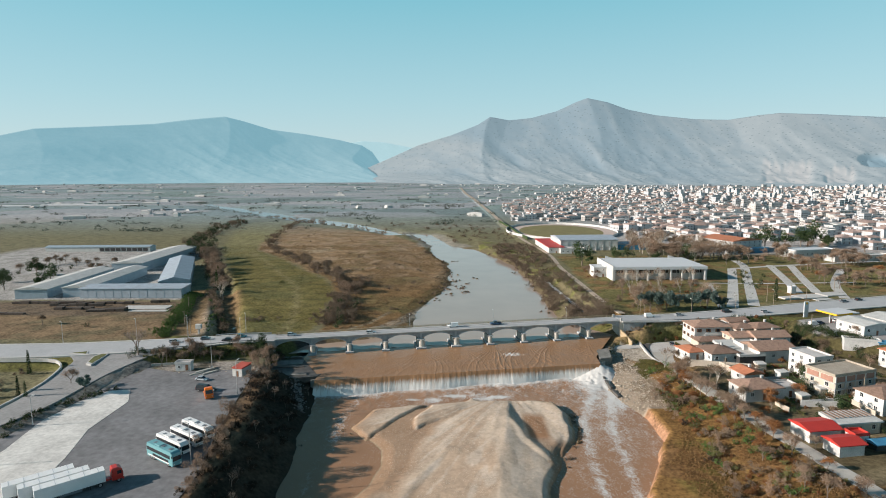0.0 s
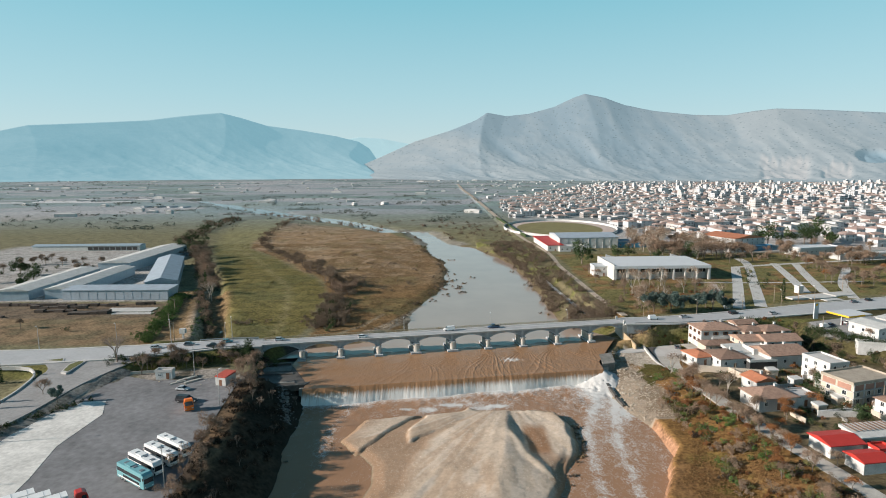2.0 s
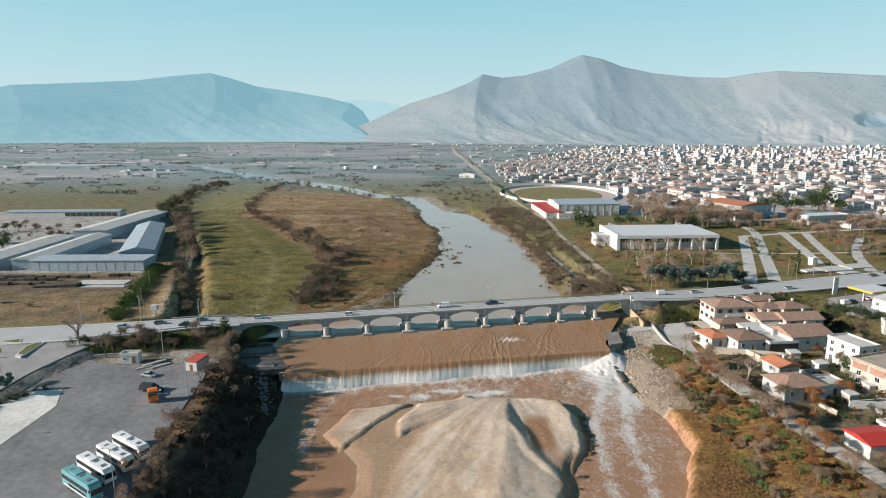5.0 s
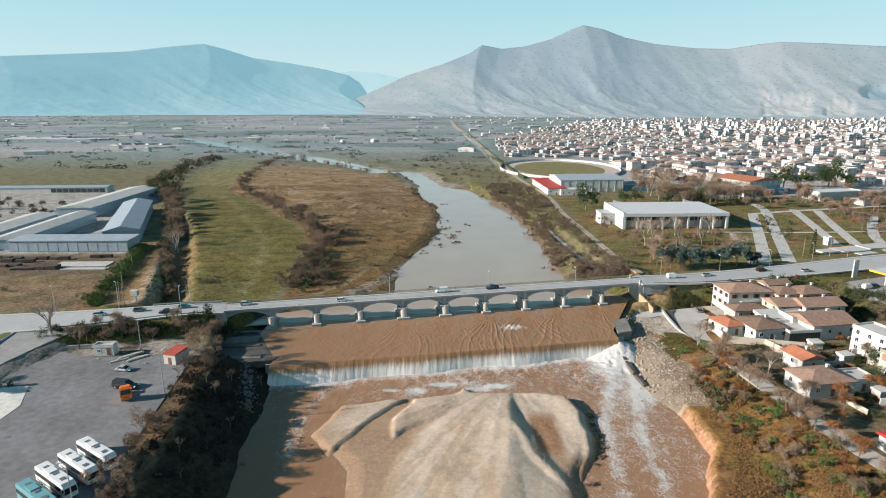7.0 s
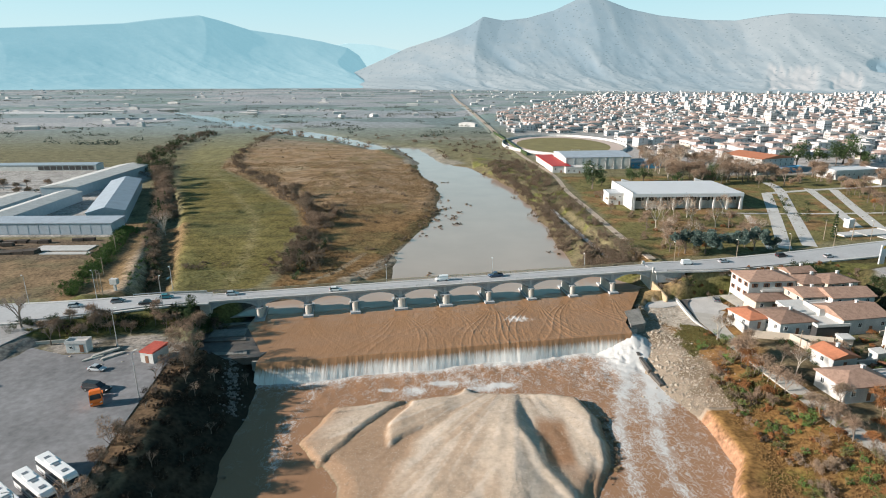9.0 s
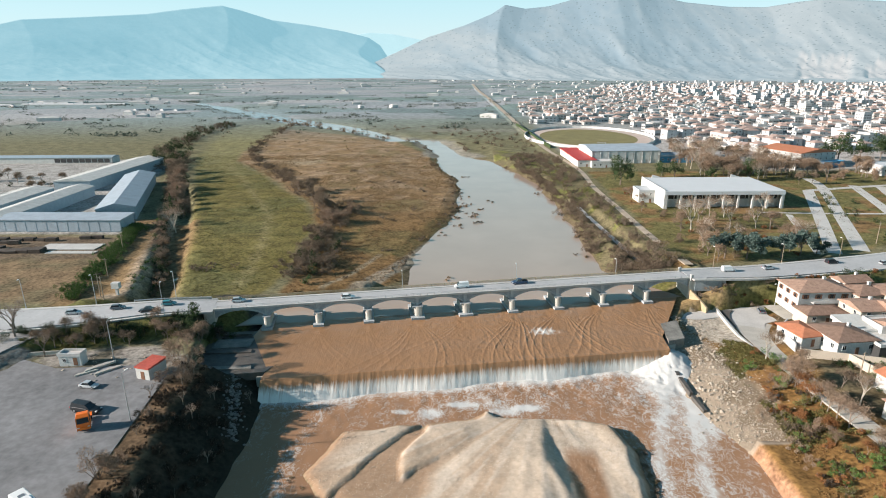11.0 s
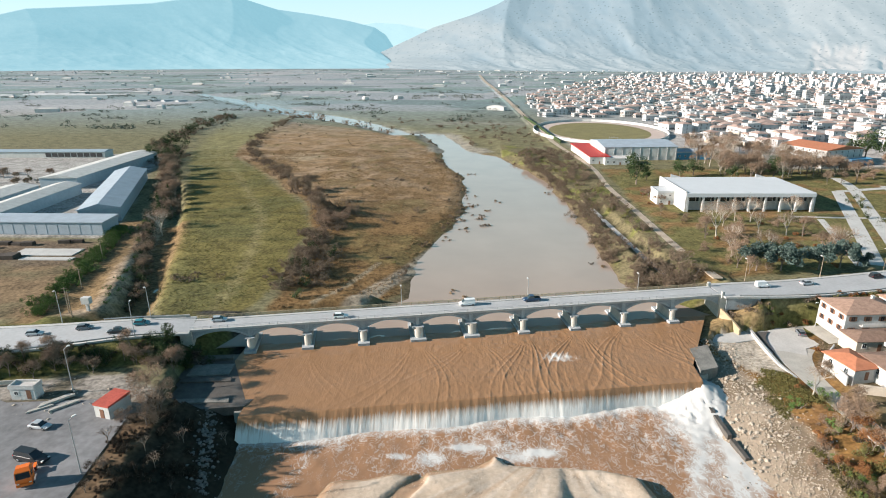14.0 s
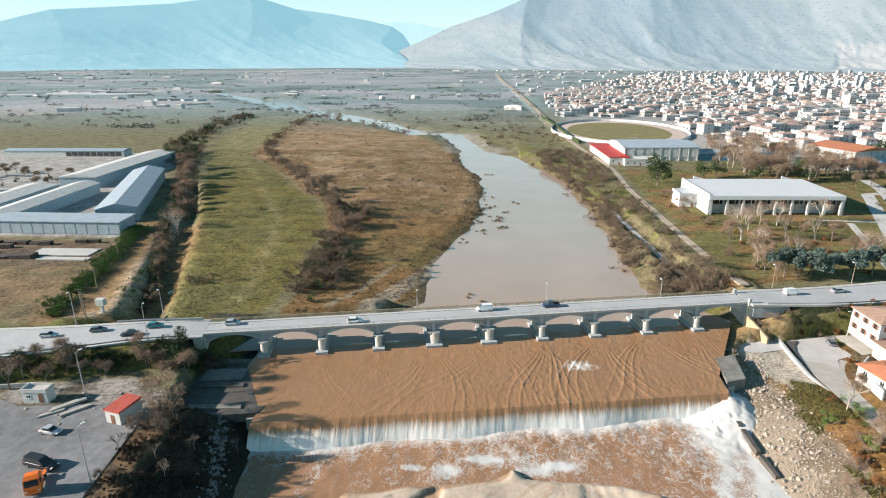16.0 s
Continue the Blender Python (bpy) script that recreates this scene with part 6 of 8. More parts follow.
def house(name, x, y, w, d, h, rz, roof, rise, wall_mat, roof_mat, label, category="house", floors=2, sides="fl", chimney=True, balcony=False, z=None, group="", win=(1.1, 1.3), shutters=False, dense=3.6, over=0.5, door=True):
    """A house: walls, roof, windows on the named sides (f front, b back, l left, r right), and what else it has."""
    z = min(height_at(x + a * w / 2, y + b * d / 2) for a in (-1, 1) for b in (-1, 1)) + 0.15 if z is None else z
    ho = thing(name, pose(x, y, z, 0, 0, rz), label, category, group)
    g = Geo().box((0, 0, h / 2 - 0.6), (w, d, h + 1.2))
    if roof in ("gable", "gable_y"):
        pts = [(-w / 2, h), (w / 2, h), (0, h + rise * 0.9)] if roof == "gable_y" else [(-d / 2, h), (d / 2, h), (0, h + rise * 0.9)]
        for e in (-1, 1):
            if roof == "gable_y":
                g.add([(p[0], e * (d / 2 - 0.02), p[1]) for p in pts] + [(p[0], e * (d / 2 - 0.22), p[1]) for p in pts], [(0, 1, 2), (3, 5, 4), (0, 3, 4, 1), (1, 4, 5, 2), (2, 5, 3, 0)])
            else:
                g.add([(e * (w / 2 - 0.02), p[0], p[1]) for p in pts] + [(e * (w / 2 - 0.22), p[0], p[1]) for p in pts], [(0, 1, 2), (3, 5, 4), (0, 3, 4, 1), (1, 4, 5, 2), (2, 5, 3, 0)])
    part("wall", g, wall_mat, ho)
    part("roof", roof_geo(roof, w, d, h, rise, over), roof_mat, ho)
    fh = h / floors
    for side, length, dist, turn in (("f", w, -d / 2, 0), ("b", w, d / 2, 180), ("l", d, -w / 2, -90), ("r", d, w / 2, 90)):
        if side not in sides:
            continue
        n = max(1, int(length / dense))
        for f in range(floors):
            for k in range(n):
                u = (k + 0.5) / n * length - length / 2
                px, py = (u, dist) if side in "fb" else (dist, u)
                if f == 0 and k == n // 2 and side == "f" and door:
                    dr = part("door", Geo().box((px, py, 1.0), (1.0, 0.12, 2.1)), WOOD, ho)
                    continue
                window_at(ho, px, py, f * fh + fh * 0.55, win[0], win[1], turn, shutters)
    if chimney and roof != "flat":
        part("chimney", Geo().box((w * 0.22, d * 0.12, h + rise * 0.7), (0.7, 0.7, 1.7)).box((w * 0.22, d * 0.12, h + rise * 0.7 + 0.95), (0.9, 0.9, 0.18)), WHITE_W, ho)
    if balcony:
        b = part("balcony", Geo().box((w * 0.1, -d / 2 - 0.6, fh - 0.1), (w * 0.7, 1.3, 0.2)), wall_mat, ho)
        part("balustrade", Geo().box((w * 0.1, -d / 2 - 1.2, fh + 0.4), (w * 0.7, 0.08, 0.9)), FRAME, b)
    return ho


LANE = "houses below the road"
house("villa", 107.2, 247.5, 16, 11, 6.4, 4, "hip", 1.9, WHITE_W, TILE, "white two storey house with brown hipped tile roof and balcony", balcony=True, sides="flr", shutters=True, z=-3.4, group=LANE)
house("house", 120.6, 245.1, 10, 9, 5.4, 8, "hip", 1.6, CREAM_W, TILE, "cream house with weathered tile roof", sides="fl", z=-2.8, group=LANE)
house("house", 121.1, 252.3, 9, 6, 5.8, 10, "gable", 1.4, WHITE_W, TILE, "white house with gabled tile roof beside the road bank", z=-2.4, group=LANE)
house("house", 128.7, 244.6, 11, 9, 5.4, 10, "hip", 1.6, CREAM_W, TILE, "cream house with red brown hipped roof", z=-2.4, group=LANE)
house("house", 114.9, 235.0, 9, 9, 5.0, 5, "gable", 1.5, CREAM_W, TILE, "cream house with pale gabled tile roof", z=-3.2, group=LANE)
house("house", 125.4, 233.6, 14, 9, 5.0, 6, "gable", 1.8, WHITE_W, TILE, "white house with long gabled tile roof", sides="fl", z=-2.8, group=LANE)
house("shed", 103.4, 236.0, 12, 6.5, 3.0, 4, "hip", 1.3, CREAM_W, TILE, "open porch with dark red brown tile roof", "shed", 1, "f", False, z=-3.4)
house("cottage", 90.5, 222.6, 7, 9, 3.0, 14, "hip", 1.2, WHITE_W, TILE_O, "small white cottage with faded red tile roof", "house", 1, "fl", False, z=-3.3, group=LANE)
house("house", 99.5, 219.3, 11, 11, 3.8, 8, "hip", 1.6, WHITE_W, TILE, "white single storey house with brown hipped roof", floors=1, z=-3.3, group=LANE)
# closed carport walls, near black for the shade under the roof
house("carport", 109.1, 216.4, 10, 8, 3.0, 6, "flat", 0.3, DARKM, SHEET, "carport with a pale flat sheet roof", "carport", 1, "", False, z=-3.2, door=False)
house("annex", 106.2, 225.0, 7, 8, 3.6, 6, "lean", 0.9, WHITE_W, SHEET, "white annex with grey lean-to roof", "shed", 1, "f", False, z=-3.2)
house("house", 118.7, 220.2, 15, 12, 4.6, 10, "gable", 2.0, WHITE_W, TILE, "white house with broad brown gabled roof", sides="fl", floors=1, z=-3.0, group=LANE)
house("house", 112.5, 223.1, 7, 7, 4.6, 6, "flat", 0.5, WHITE_W, FLAT, "white flat roofed house", floors=1, z=-3.1, group=LANE)
house("house", 124.2, 202.0, 7.5, 11, 7.0, 14, "flat", 0.5, WHITE_W, FLAT, "tall white house with balconies and solar panels", sides="fl", floors=3, balcony=True, z=-2.8, group=LANE)
br = house("unfinished_block", 125.0, 187.2, 17, 10.5, 6.6, 18, "flat", 0.4, CREAM_W, DIRTY, "unfinished cream and brick block with stained flat concrete roof", "apartment block", 3, "fl", False, z=-2.8, win=(1.3, 1.4))
for k in range(4):
    part("brick_panel", Geo().box((-6.2 + k * 4.1, -5.3, 5.5), (3.5, 0.16, 1.7)), BRICK_W, br, "bare red brick infill")
for k in range(2):
    part("brick_panel", Geo().box((-8.55, -2.5 + k * 5.0, 5.5), (0.16, 4.2, 1.7)), BRICK_W, br, "bare red brick infill")
for k in range(5):
    part("column", Geo().box((-8.2 + k * 4.1, -5.35, 3.2), (0.4, 0.3, 6.6)), FLAT, br)
for k in range(1, 3):
    part("slab", Geo().box((0, 0, k * 2.2 + 0.05), (17.8, 11.4, 0.26)), FLAT, br, "concrete floor slab")
house("cottage", 99.5, 196.3, 7, 7, 3.2, 12, "gable_y", 1.3, WHITE_W, TILE_O, "small white cottage with orange gabled roof", floors=1, z=-3.2, group=LANE)
house("house", 95.7, 182.9, 12.5, 9, 3.7, 9, "hip", 1.8, WHITE_W, TILE, "white bungalow with pale brown hipped roof", floors=1, sides="fl", z=-3.4, group=LANE)
house("annex", 105.3, 183.8, 7, 6, 2.8, 9, "flat", 0.4, WHITE_W, FLAT, "low white annex beside the bungalow", "shed", 1, "f", False, z=-3.3)
house("house", 130.5, 172.5, 16, 9, 5.0, 16, "hip", 1.7, WHITE_W, TILE, "white two storey house with terrace and tile roof", balcony=True, z=-3.0, group=LANE)
house("garage", 97.4, 154.0, 9, 7.2, 2.9, 9, "gable", 1.0, WHITE_W, RED_M, "white garage with bright red sheet roof", "garage", 1, "", False, z=-3.3)
house("garage", 99.4, 145.2, 7, 5.5, 2.6, 9, "gable", 0.9, WHITE_W, RED_M, "low white garage with bright red roof", "garage", 1, "", False, z=-3.3)
st = house("shed", 109.2, 157.6, 12.5, 6.5, 3.1, 9, "lean", 0.7, CREAM_W, SHEET, "long shed with white and brown striped sheet roof", "shed", 1, "f", False, z=-3.2)
for k in range(9):
    part("roof_strip", Geo().box((-5.6 + k * 1.4, 1.4, 3.86), (0.55, 4.6, 0.1)), TILE, st, "brown translucent strip")
house("shed", 105.6, 149.6, 4, 3.4, 2.4, 9, "flat", 0.2, WHITE_W, RED_M, "small shed with red flat roof", "shed", 1, "", False, z=-3.2)
house("shed", 110.5, 147.0, 6, 3, 1.4, 9, "gable", 0.9, DARKM, BLUE_P, "pile covered by a blue tarpaulin", "tarpaulin", 1, "", False, z=-3.3, door=False)
house("house", 158.9, 203.0, 13, 11, 5.0, 14, "hip", 1.9, WHITE_W, TILE_O, "white house with bright orange tile roof", z=-0.4, group=LANE)
for x, y, w, d, h, k in ((158, 193, 12, 10, 5.5, TILE), (175, 196, 13, 10, 6.0, TILE), (166, 178, 12, 10, 5.0, TILE), (182, 214, 12, 10, 6, FLAT), (150, 168, 11, 9, 4.5, TILE), (134, 158, 10, 8, 4.0, TILE), (130, 142, 11, 9, 4.0, TILE), (198, 203, 12, 11, 6, TILE_O), (148, 150, 12, 9, 4, TILE), (170, 160, 12, 9, 5, TILE)):
    house("house", x, y, w, d, h, 12, "flat" if k == FLAT else "hip", 1.7, WHITE_W if (x + y) % 3 else CREAM_W, k, "white village house with tile roof" if k != FLAT else "white village house with flat roof", floors=2 if h > 4.8 else 1, group=LANE)
# garden and retaining walls
def wall_line(name, pts, z0, z1, thick, mat, label, category="wall"):
    line = [(p[0], p[1], z1, thick) for p in pts]
    return solid(name, ribbon(line, z1 - z0), mat, label, category, kind="structure")


OCHRE = material("ochre stained concrete", (0.40, 0.31, 0.20), 0.9, 0.3, 1.5, 0.02, 0.3)
solid("approach_wall", ribbon([(*on_bridge(136.2, -HALF - 0.35)[:2], 2.0, 0.5), (*on_bridge(141, -HALF - 0.9)[:2], 1.95, 0.5), (*on_bridge(146, -HALF - 1.9)[:2], 1.9, 0.5)], 4.2), SPANDREL, "blue grey retaining wall of the road approach", "wall")
wall_line("retaining_wall", [(79.4, 249.5), (78.6, 240), (78.0, 230), (79.2, 221), (80.2, 212), (80.4, 206)], -10.2, -5.9, 0.7, PALE, "pale concrete retaining wall along the lane")
solid("wingwall", ribbon([(72.6, 255.0, -1.6, 0.6), (74.2, 251.2, -3.2, 0.6), (75.6, 247.8, -4.9, 0.6)], 4.4), OCHRE, "slanting ochre wingwall at the bridge end", "wall")
wall_line("garden_wall", [(92.9, 233.6), (89.5, 229.8), (87.1, 225.0), (86.9, 217.3)], -4.5, -2.0, 0.3, WHITE_W, "low white garden wall beside the lane")
wall_line("garden_wall", [(86.9, 213.5), (96.7, 211.1), (107.2, 208.2)], -4.5, -1.7, 0.3, CREAM_W, "low plastered garden wall")
wall_line("garden_wall", [(96.7, 211.1), (99.5, 201.1), (109.1, 203.9)], -4.5, -1.6, 0.3, CREAM_W, "low plastered garden wall")
wall_line("garden_wall", [(105.3, 174.3), (116.8, 173.3), (117.7, 177.1)], -4.5, -1.7, 0.3, WHITE_W, "white garden wall with a curved end")

# sports hall
hall = thing("sports_hall", pose(125, 378, 0.5, 0, 0, 1.5), "large white sports hall with a colonnade and flat white roof", "sports hall")
part("wall", Geo().box((0, 3.0, 3.9), (58, 33, 9.2)), WHITE_W, hall)
part("roof", Geo().box((0, 1.0, 8.7), (58.6, 37.4, 0.5)), WHITE_R, hall)
part("fascia", Geo().box((0, -17.8, 7.9), (58.6, 0.6, 1.7)), WHITE_R, hall)
part("side_wall", Geo().box((-29.1, 1.0, 4.4), (0.6, 37.4, 10.2)), WHITE_W, hall)
part("side_wall", Geo().box((29.1, 1.0, 4.0), (0.6, 37.4, 9.2)), WHITE_W, hall)
for sx in (-21, 22):
    part("roof_upstand", Geo().add([(sx - 3, 19.4, 8.9), (sx + 3, 19.4, 8.9), (sx - 3, 19.4, 10.6), (sx - 3, 18.8, 8.9), (sx + 3, 18.8, 8.9), (sx - 3, 18.8, 10.6)], [(0, 1, 2), (3, 5, 4), (0, 3, 4, 1), (1, 4, 5, 2), (2, 5, 3, 0)]), WHITE_W, hall)
for k in range(9):
    part("column", Geo().box((-28.2 + k * 7.05, -17.4, 3.2), (0.9, 0.9, 8.4)), WHITE_W, hall)
for k in range(8):
    x = -24.7 + k * 7.05
    part("lower_panel", Geo().box((x, -13.7, 2.0), (5.9, 0.3, 4.0)), FLAT, hall)
    part("clerestory", Geo().box((x, -13.65, 5.3), (5.9, 0.2, 2.2)), GLASS, hall, "dark window band")
    for q in (-1.5, 1.5):
        part("glazing_bar", Geo().box((x + q, -13.8, 5.3), (0.15, 0.15, 2.2)), FRAME, hall)
house("annex", 91.5, 379, 8, 11, 6.0, 1.5, "flat", 0.5, WHITE_W, WHITE_R, "white flat roofed annex of the sports hall", "annex", 2, "f", False, z=0.5, win=(0.9, 0.9))

# gymnasium with the red lean-to, and the stadium behind
gym = house("gymnasium", 112, 521, 50, 40, 9.5, 3, "gable", 2.2, WHITE_W, BLUE_S, "white gymnasium with a pale blue grey roof", "gymnasium", 1, "", False, z=0.3, door=False)
for k in range(8):
    part("panel", Geo().box((-21.5 + k * 6.1, -20.1, 5.6), (4.6, 0.2, 5.2)), SHEET, gym, "pale translucent panel")
for k in range(9):
    part("rib", Geo().box((-24.6 + k * 6.1, -20.2, 4.7), (0.5, 0.4, 9.4)), WHITE_W, gym)
house("changing_rooms", 81, 518, 13, 62, 5.0, 3, "lean", 0.6, WHITE_W, RED_M, "long white annex with a red roof", "annex", 1, "f", False, z=0.3)
house("entrance_block", 95, 489, 20, 12, 4.0, 3, "flat", 0.5, WHITE_W, FLAT, "low white entrance block", "annex", 1, "f", False, z=0.3)
house("store", 150, 512, 24, 16, 5.0, 3, "flat", 0.5, BLUE_P, BLUE_S, "low blue store building", "store", 1, "f", False, z=0.3)
ring = [(117 + 58 * math.cos(a) * (1 if abs(math.cos(a)) < 0.9 else 1), 668 + 86 * math.sin(a)) for a in np.linspace(0, 2 * math.pi, 41)]
TRACK_M = material("pinkish running track", (0.50, 0.40, 0.35), 0.9, 0.12, 8.0)
PITCH = material("worn turf pitch", (0.19, 0.165, 0.07), 0.95, 0.25, 12.0)
solid("running_track", Geo().prism(ring[:-1], -0.5, 0.75), TRACK_M, "oval running track round the pitch", "running track")
solid("pitch", Geo().prism([(117 + (p[0] - 117) * 0.80, 668 + (p[1] - 668) * 0.84) for p in ring[:-1]], 0.3, 0.82), PITCH, "worn green brown football pitch", "pitch")
wall_line("stadium_wall", [(117 + (p[0] - 117) * 1.06, 668 + (p[1] - 668) * 1.05) for p in ring], 0, 2.9, 0.4, WHITE_W, "white stadium perimeter wall")
wall_line("levee_wall", [(70, 585), (66, 640), (62, 720), (56, 800)], -0.5, 3.0, 0.5, DARK, "dark hedge wall beside the levee path")
for y in (602, 734):
    goal = thing("goal", pose(117, y, 0.8), "white football goal frame", "goal", "goals on the pitch")
    part("post", Geo().box((-3.66, 0, 1.2), (0.2, 0.2, 2.44)), WHITE_W, goal)
    part("post", Geo().box((3.66, 0, 1.2), (0.2, 0.2, 2.44)), WHITE_W, goal)
    part("crossbar", Geo().box((0, 0, 2.5), (7.5, 0.2, 0.2)), WHITE_W, goal)

# school with the red roof, pavilion, street of the park
house("school", 235, 505, 31, 36, 9.2, 20, "gable_y", 2.4, WHITE_W, TILE_O, "white school building with orange red tile roof", "school", 3, "fl", False, z=0.8, dense=5)
house("arcade", 226, 476, 22, 6, 3.2, 20, "flat", 0.4, WHITE_W, FLAT, "low white arcade before the school", "arcade", 1, "f", False, z=0.8)
house("kiosk_row", 248, 484, 18, 5, 3.2, 20, "flat", 0.4, BLUE_P, BLUE_P, "low blue market stalls", "stall", 1, "", False, z=0.8)
house("pavilion", 275, 460, 36, 16, 5.5, 12, "flat", 0.5, WHITE_W, WHITE_R, "white pavilion with flat roof among trees", "pavilion", 1, "fl", False, z=0.8, dense=4)
house("pavilion", 300, 440, 50, 10, 3.2, 12, "flat", 0.3, SHEET, SHEET, "long low pale canopy roof in the park", "canopy", 1, "", False, z=0.8)
for x, y, w, d, h in ((176, 308, 9, 6, 0.7), (189, 312, 15, 9, 0.5), (203, 317, 12, 8, 0.6), (192, 305, 10, 4, 0.35)):
    solid("concrete_terrace", Geo().box((x, y, height_at(x, y) + h / 2 - 0.2), (w, d, h + 0.4), 15), PALE, "pale stepped concrete terrace of the small plaza", "pavement")
for x, y, w, d, h in ((185, 322, 3, 3, 3.2),):
    house("kiosk", x, y, w, d, h, 14, "flat", 0.3, WHITE_W, WHITE_R, "small white kiosk beside the park", "kiosk", 1, "", False)

# filling station
house("station_shop", 168, 240, 13, 13, 4.2, 14, "gable_y", 1.0, WHITE_W, SHEET, "white filling station shop with pale sheet roof", "shop", 1, "fl", False, z=1.6)
house("station_workshop", 184, 244, 17, 15, 4.6, 14, "gable_y", 1.2, WHITE_W, SHEET, "pale workshop behind the filling station", "workshop", 1, "f", False, z=1.6)
can = thing("station_canopy", pose(167, 255, 1.6, 0, 0, 18), "white filling station canopy with orange edge", "canopy")
part("roof", Geo().box((0, 0, 4.8), (13, 10, 0.45)), WHITE_R, can)
part("edge", Geo().box((-2, -5.05, 4.8), (9, 0.12, 0.7)), YELLOW, can, "orange yellow edge panel")
part("edge", Geo().box((-6.55, 0, 4.8), (0.12, 10, 0.7)), YELLOW, can, "orange yellow edge panel")
for k in (-4, 4):
    part("pillar", Geo().box((k, 0, 2.2), (0.4, 0.4, 4.8)), WHITE_W, can)
for k in (-3.4, 3.4):
    pump = thing("fuel_pump", pose(167 + k, 255 + k * 0.3, 1.68, 0, 0, 18), "slim fuel pump under the station canopy", "fuel pump", "fuel pumps")
    part("body", Geo().box((0, 0, 0.8), (0.9, 0.5, 1.6), 0, 0.92), PAINTS_PUMP, pump)
    part("display", Geo().box((0, -0.26, 1.2), (0.6, 0.05, 0.4)), GLASS, pump)
tot = thing("station_sign", pose(158.8, 264.2, 1.6, 0, 0, 12), "tall white price sign of the filling station", "sign")
part("panel", Geo().box((0, 0, 3.6), (2.2, 0.5, 7.2)), WHITE_R, tot)
part("emblem", Geo().tube((0, -0.27, 6.4), (0, -0.31, 6.4), 0.55, 0.55, 16), YELLOW, tot, "round yellow emblem")
house("tank_trailer", 158, 226, 12, 3.5, 3.2, -18, "flat", 0.3, WHITE_W, SHEET, "white container by the station", "container", 1, "", False, z=-1.0)
house("tank", 167, 223, 8, 3.5, 3.0, -18, "gable", 0.7, BLUE_P, BLUE_P, "blue container beside the hedge", "container", 1, "", False, z=-1.0)

# sheds of the depot
def depot(x0, x1, y0, y1, h, rise, kind, roof, label, rz=0.0, doors=0):
    sh = house("warehouse", (x0 + x1) / 2, (y0 + y1) / 2, abs(x1 - x0), abs(y1 - y0), h, rz, kind, rise, GREY_W, roof, label, "warehouse", 1, "", False, z=-0.6, group="depot sheds", door=False)
    for k in range(doors):
        w = (x1 - x0) / doors
        part("bay_door", Geo().box((-(x1 - x0) / 2 + (k + 0.5) * w, -(y1 - y0) / 2 - 0.04, h * 0.42), (w * 0.9, 0.12, h * 0.84)), BLUE_S, sh, "grey sliding bay door")
    return sh


depot(-216, -157, 320, 331, 5.2, 0.9, "lean", BLUE_S, "long low warehouse with grey bay doors", 0, 12)
depot(-231, -216.5, 324, 398, 5.2, 1.6, "gable_y", SHEET, "long warehouse with pale fibre cement roof", 4)
depot(-256, -238, 320, 394, 5.0, 1.6, "gable_y", SHEET, "long warehouse with pale fibre cement roof", 4)
depot(-200, -183, 336, 440, 6.0, 2.4, "gable_y", BLUE_S, "tall warehouse with blue grey roof", 23)
depot(-253, -231, 410, 505, 6.0, 1.8, "gable_y", SHEET, "long warehouse with pale fibre cement roof", 2)
far_shed = house("barracks", -330, 524, 96, 11, 4.2, 1, "gable", 1.3, SHEET, GREY_W, "long low grey barracks with a dark sheet roof", "barracks", 1, "", False, z=-0.6, door=False)
# flat panels on the solid wall, coloured dark as shaded openings
for k in range(9):
    part("bay", Geo().box((4 + k * 5, -5.6, 1.8), (4.2, 0.2, 3.0)), DARKM, far_shed, "dark panel for the shade of an open bay")
house("hut", -252, 420, 8, 6, 3, 10, "gable", 1.5, WHITE_W, TILE, "small white hut between the sheds", "hut", 1, "f", False)
for x, y, w, d, rz in ((-222, 307, 46, 2.5, 0), (-186, 306, 22, 2.4, 2), (-182, 290, 20, 4.5, 4), (-163, 309, 12, 1.6, 3), (-232, 283, 26, 2, 0), (-200, 294, 24, 3, 2), (-205, 301, 30, 2, 0)):
    pile = thing("timber_stack", pose(x, y, height_at(x, y), 0, 0, rz), "low dark stack of timber in the yard", "timber stack", "stacks in the yard")
    rng = np.random.default_rng(int(-x))
    for k in range(int(w / 5)):
        hh = rng.uniform(0.7, 1.6)
        part("log", Geo().box((-w / 2 + 2.5 + k * 5, rng.normal() * 0.2, hh / 2), (4.6, d, hh), rng.normal() * 3), TIMBER, pile)
for x, y, w, d in ((-165, 297, 24, 8), (-160, 289.5, 20, 3), (-300, 300, 40, 10), (-270, 290, 30, 6)):
    solid("yard_slab", Geo().box((x, y, -0.9), (w, d, 0.5), 1), PALE, "pale concrete slab in the yard", "pavement")
house("booth", -98.5, 199.5, 5.4, 2.6, 2.4, 3, "flat", 0.15, WHITE_W, FLAT, "small white cabin beside the lot", "cabin", 1, "f", False, z=-0.7, win=(0.9, 0.8), dense=2.2)
house("hut", -75.8, 194.6, 3.8, 5.6, 2.9, -14, "lean", 0.5, SHEET, RED_OLD, "grey hut with a red roof at the lot's edge", "hut", 1, "f", False, z=-0.7, over=0.15, dense=2.4)
box = thing("transformer_box", pose(-112, 241.5, height_at(-112, 241.5)), "white roadside cabinet on a post", "cabinet")
part("post", Geo().box((0, 0, 1.2), (0.7, 0.7, 2.6)), WHITE_W, box)
part("case", Geo().box((0, 0, 3.3), (2.4, 1.6, 1.9)), WHITE_W, box)


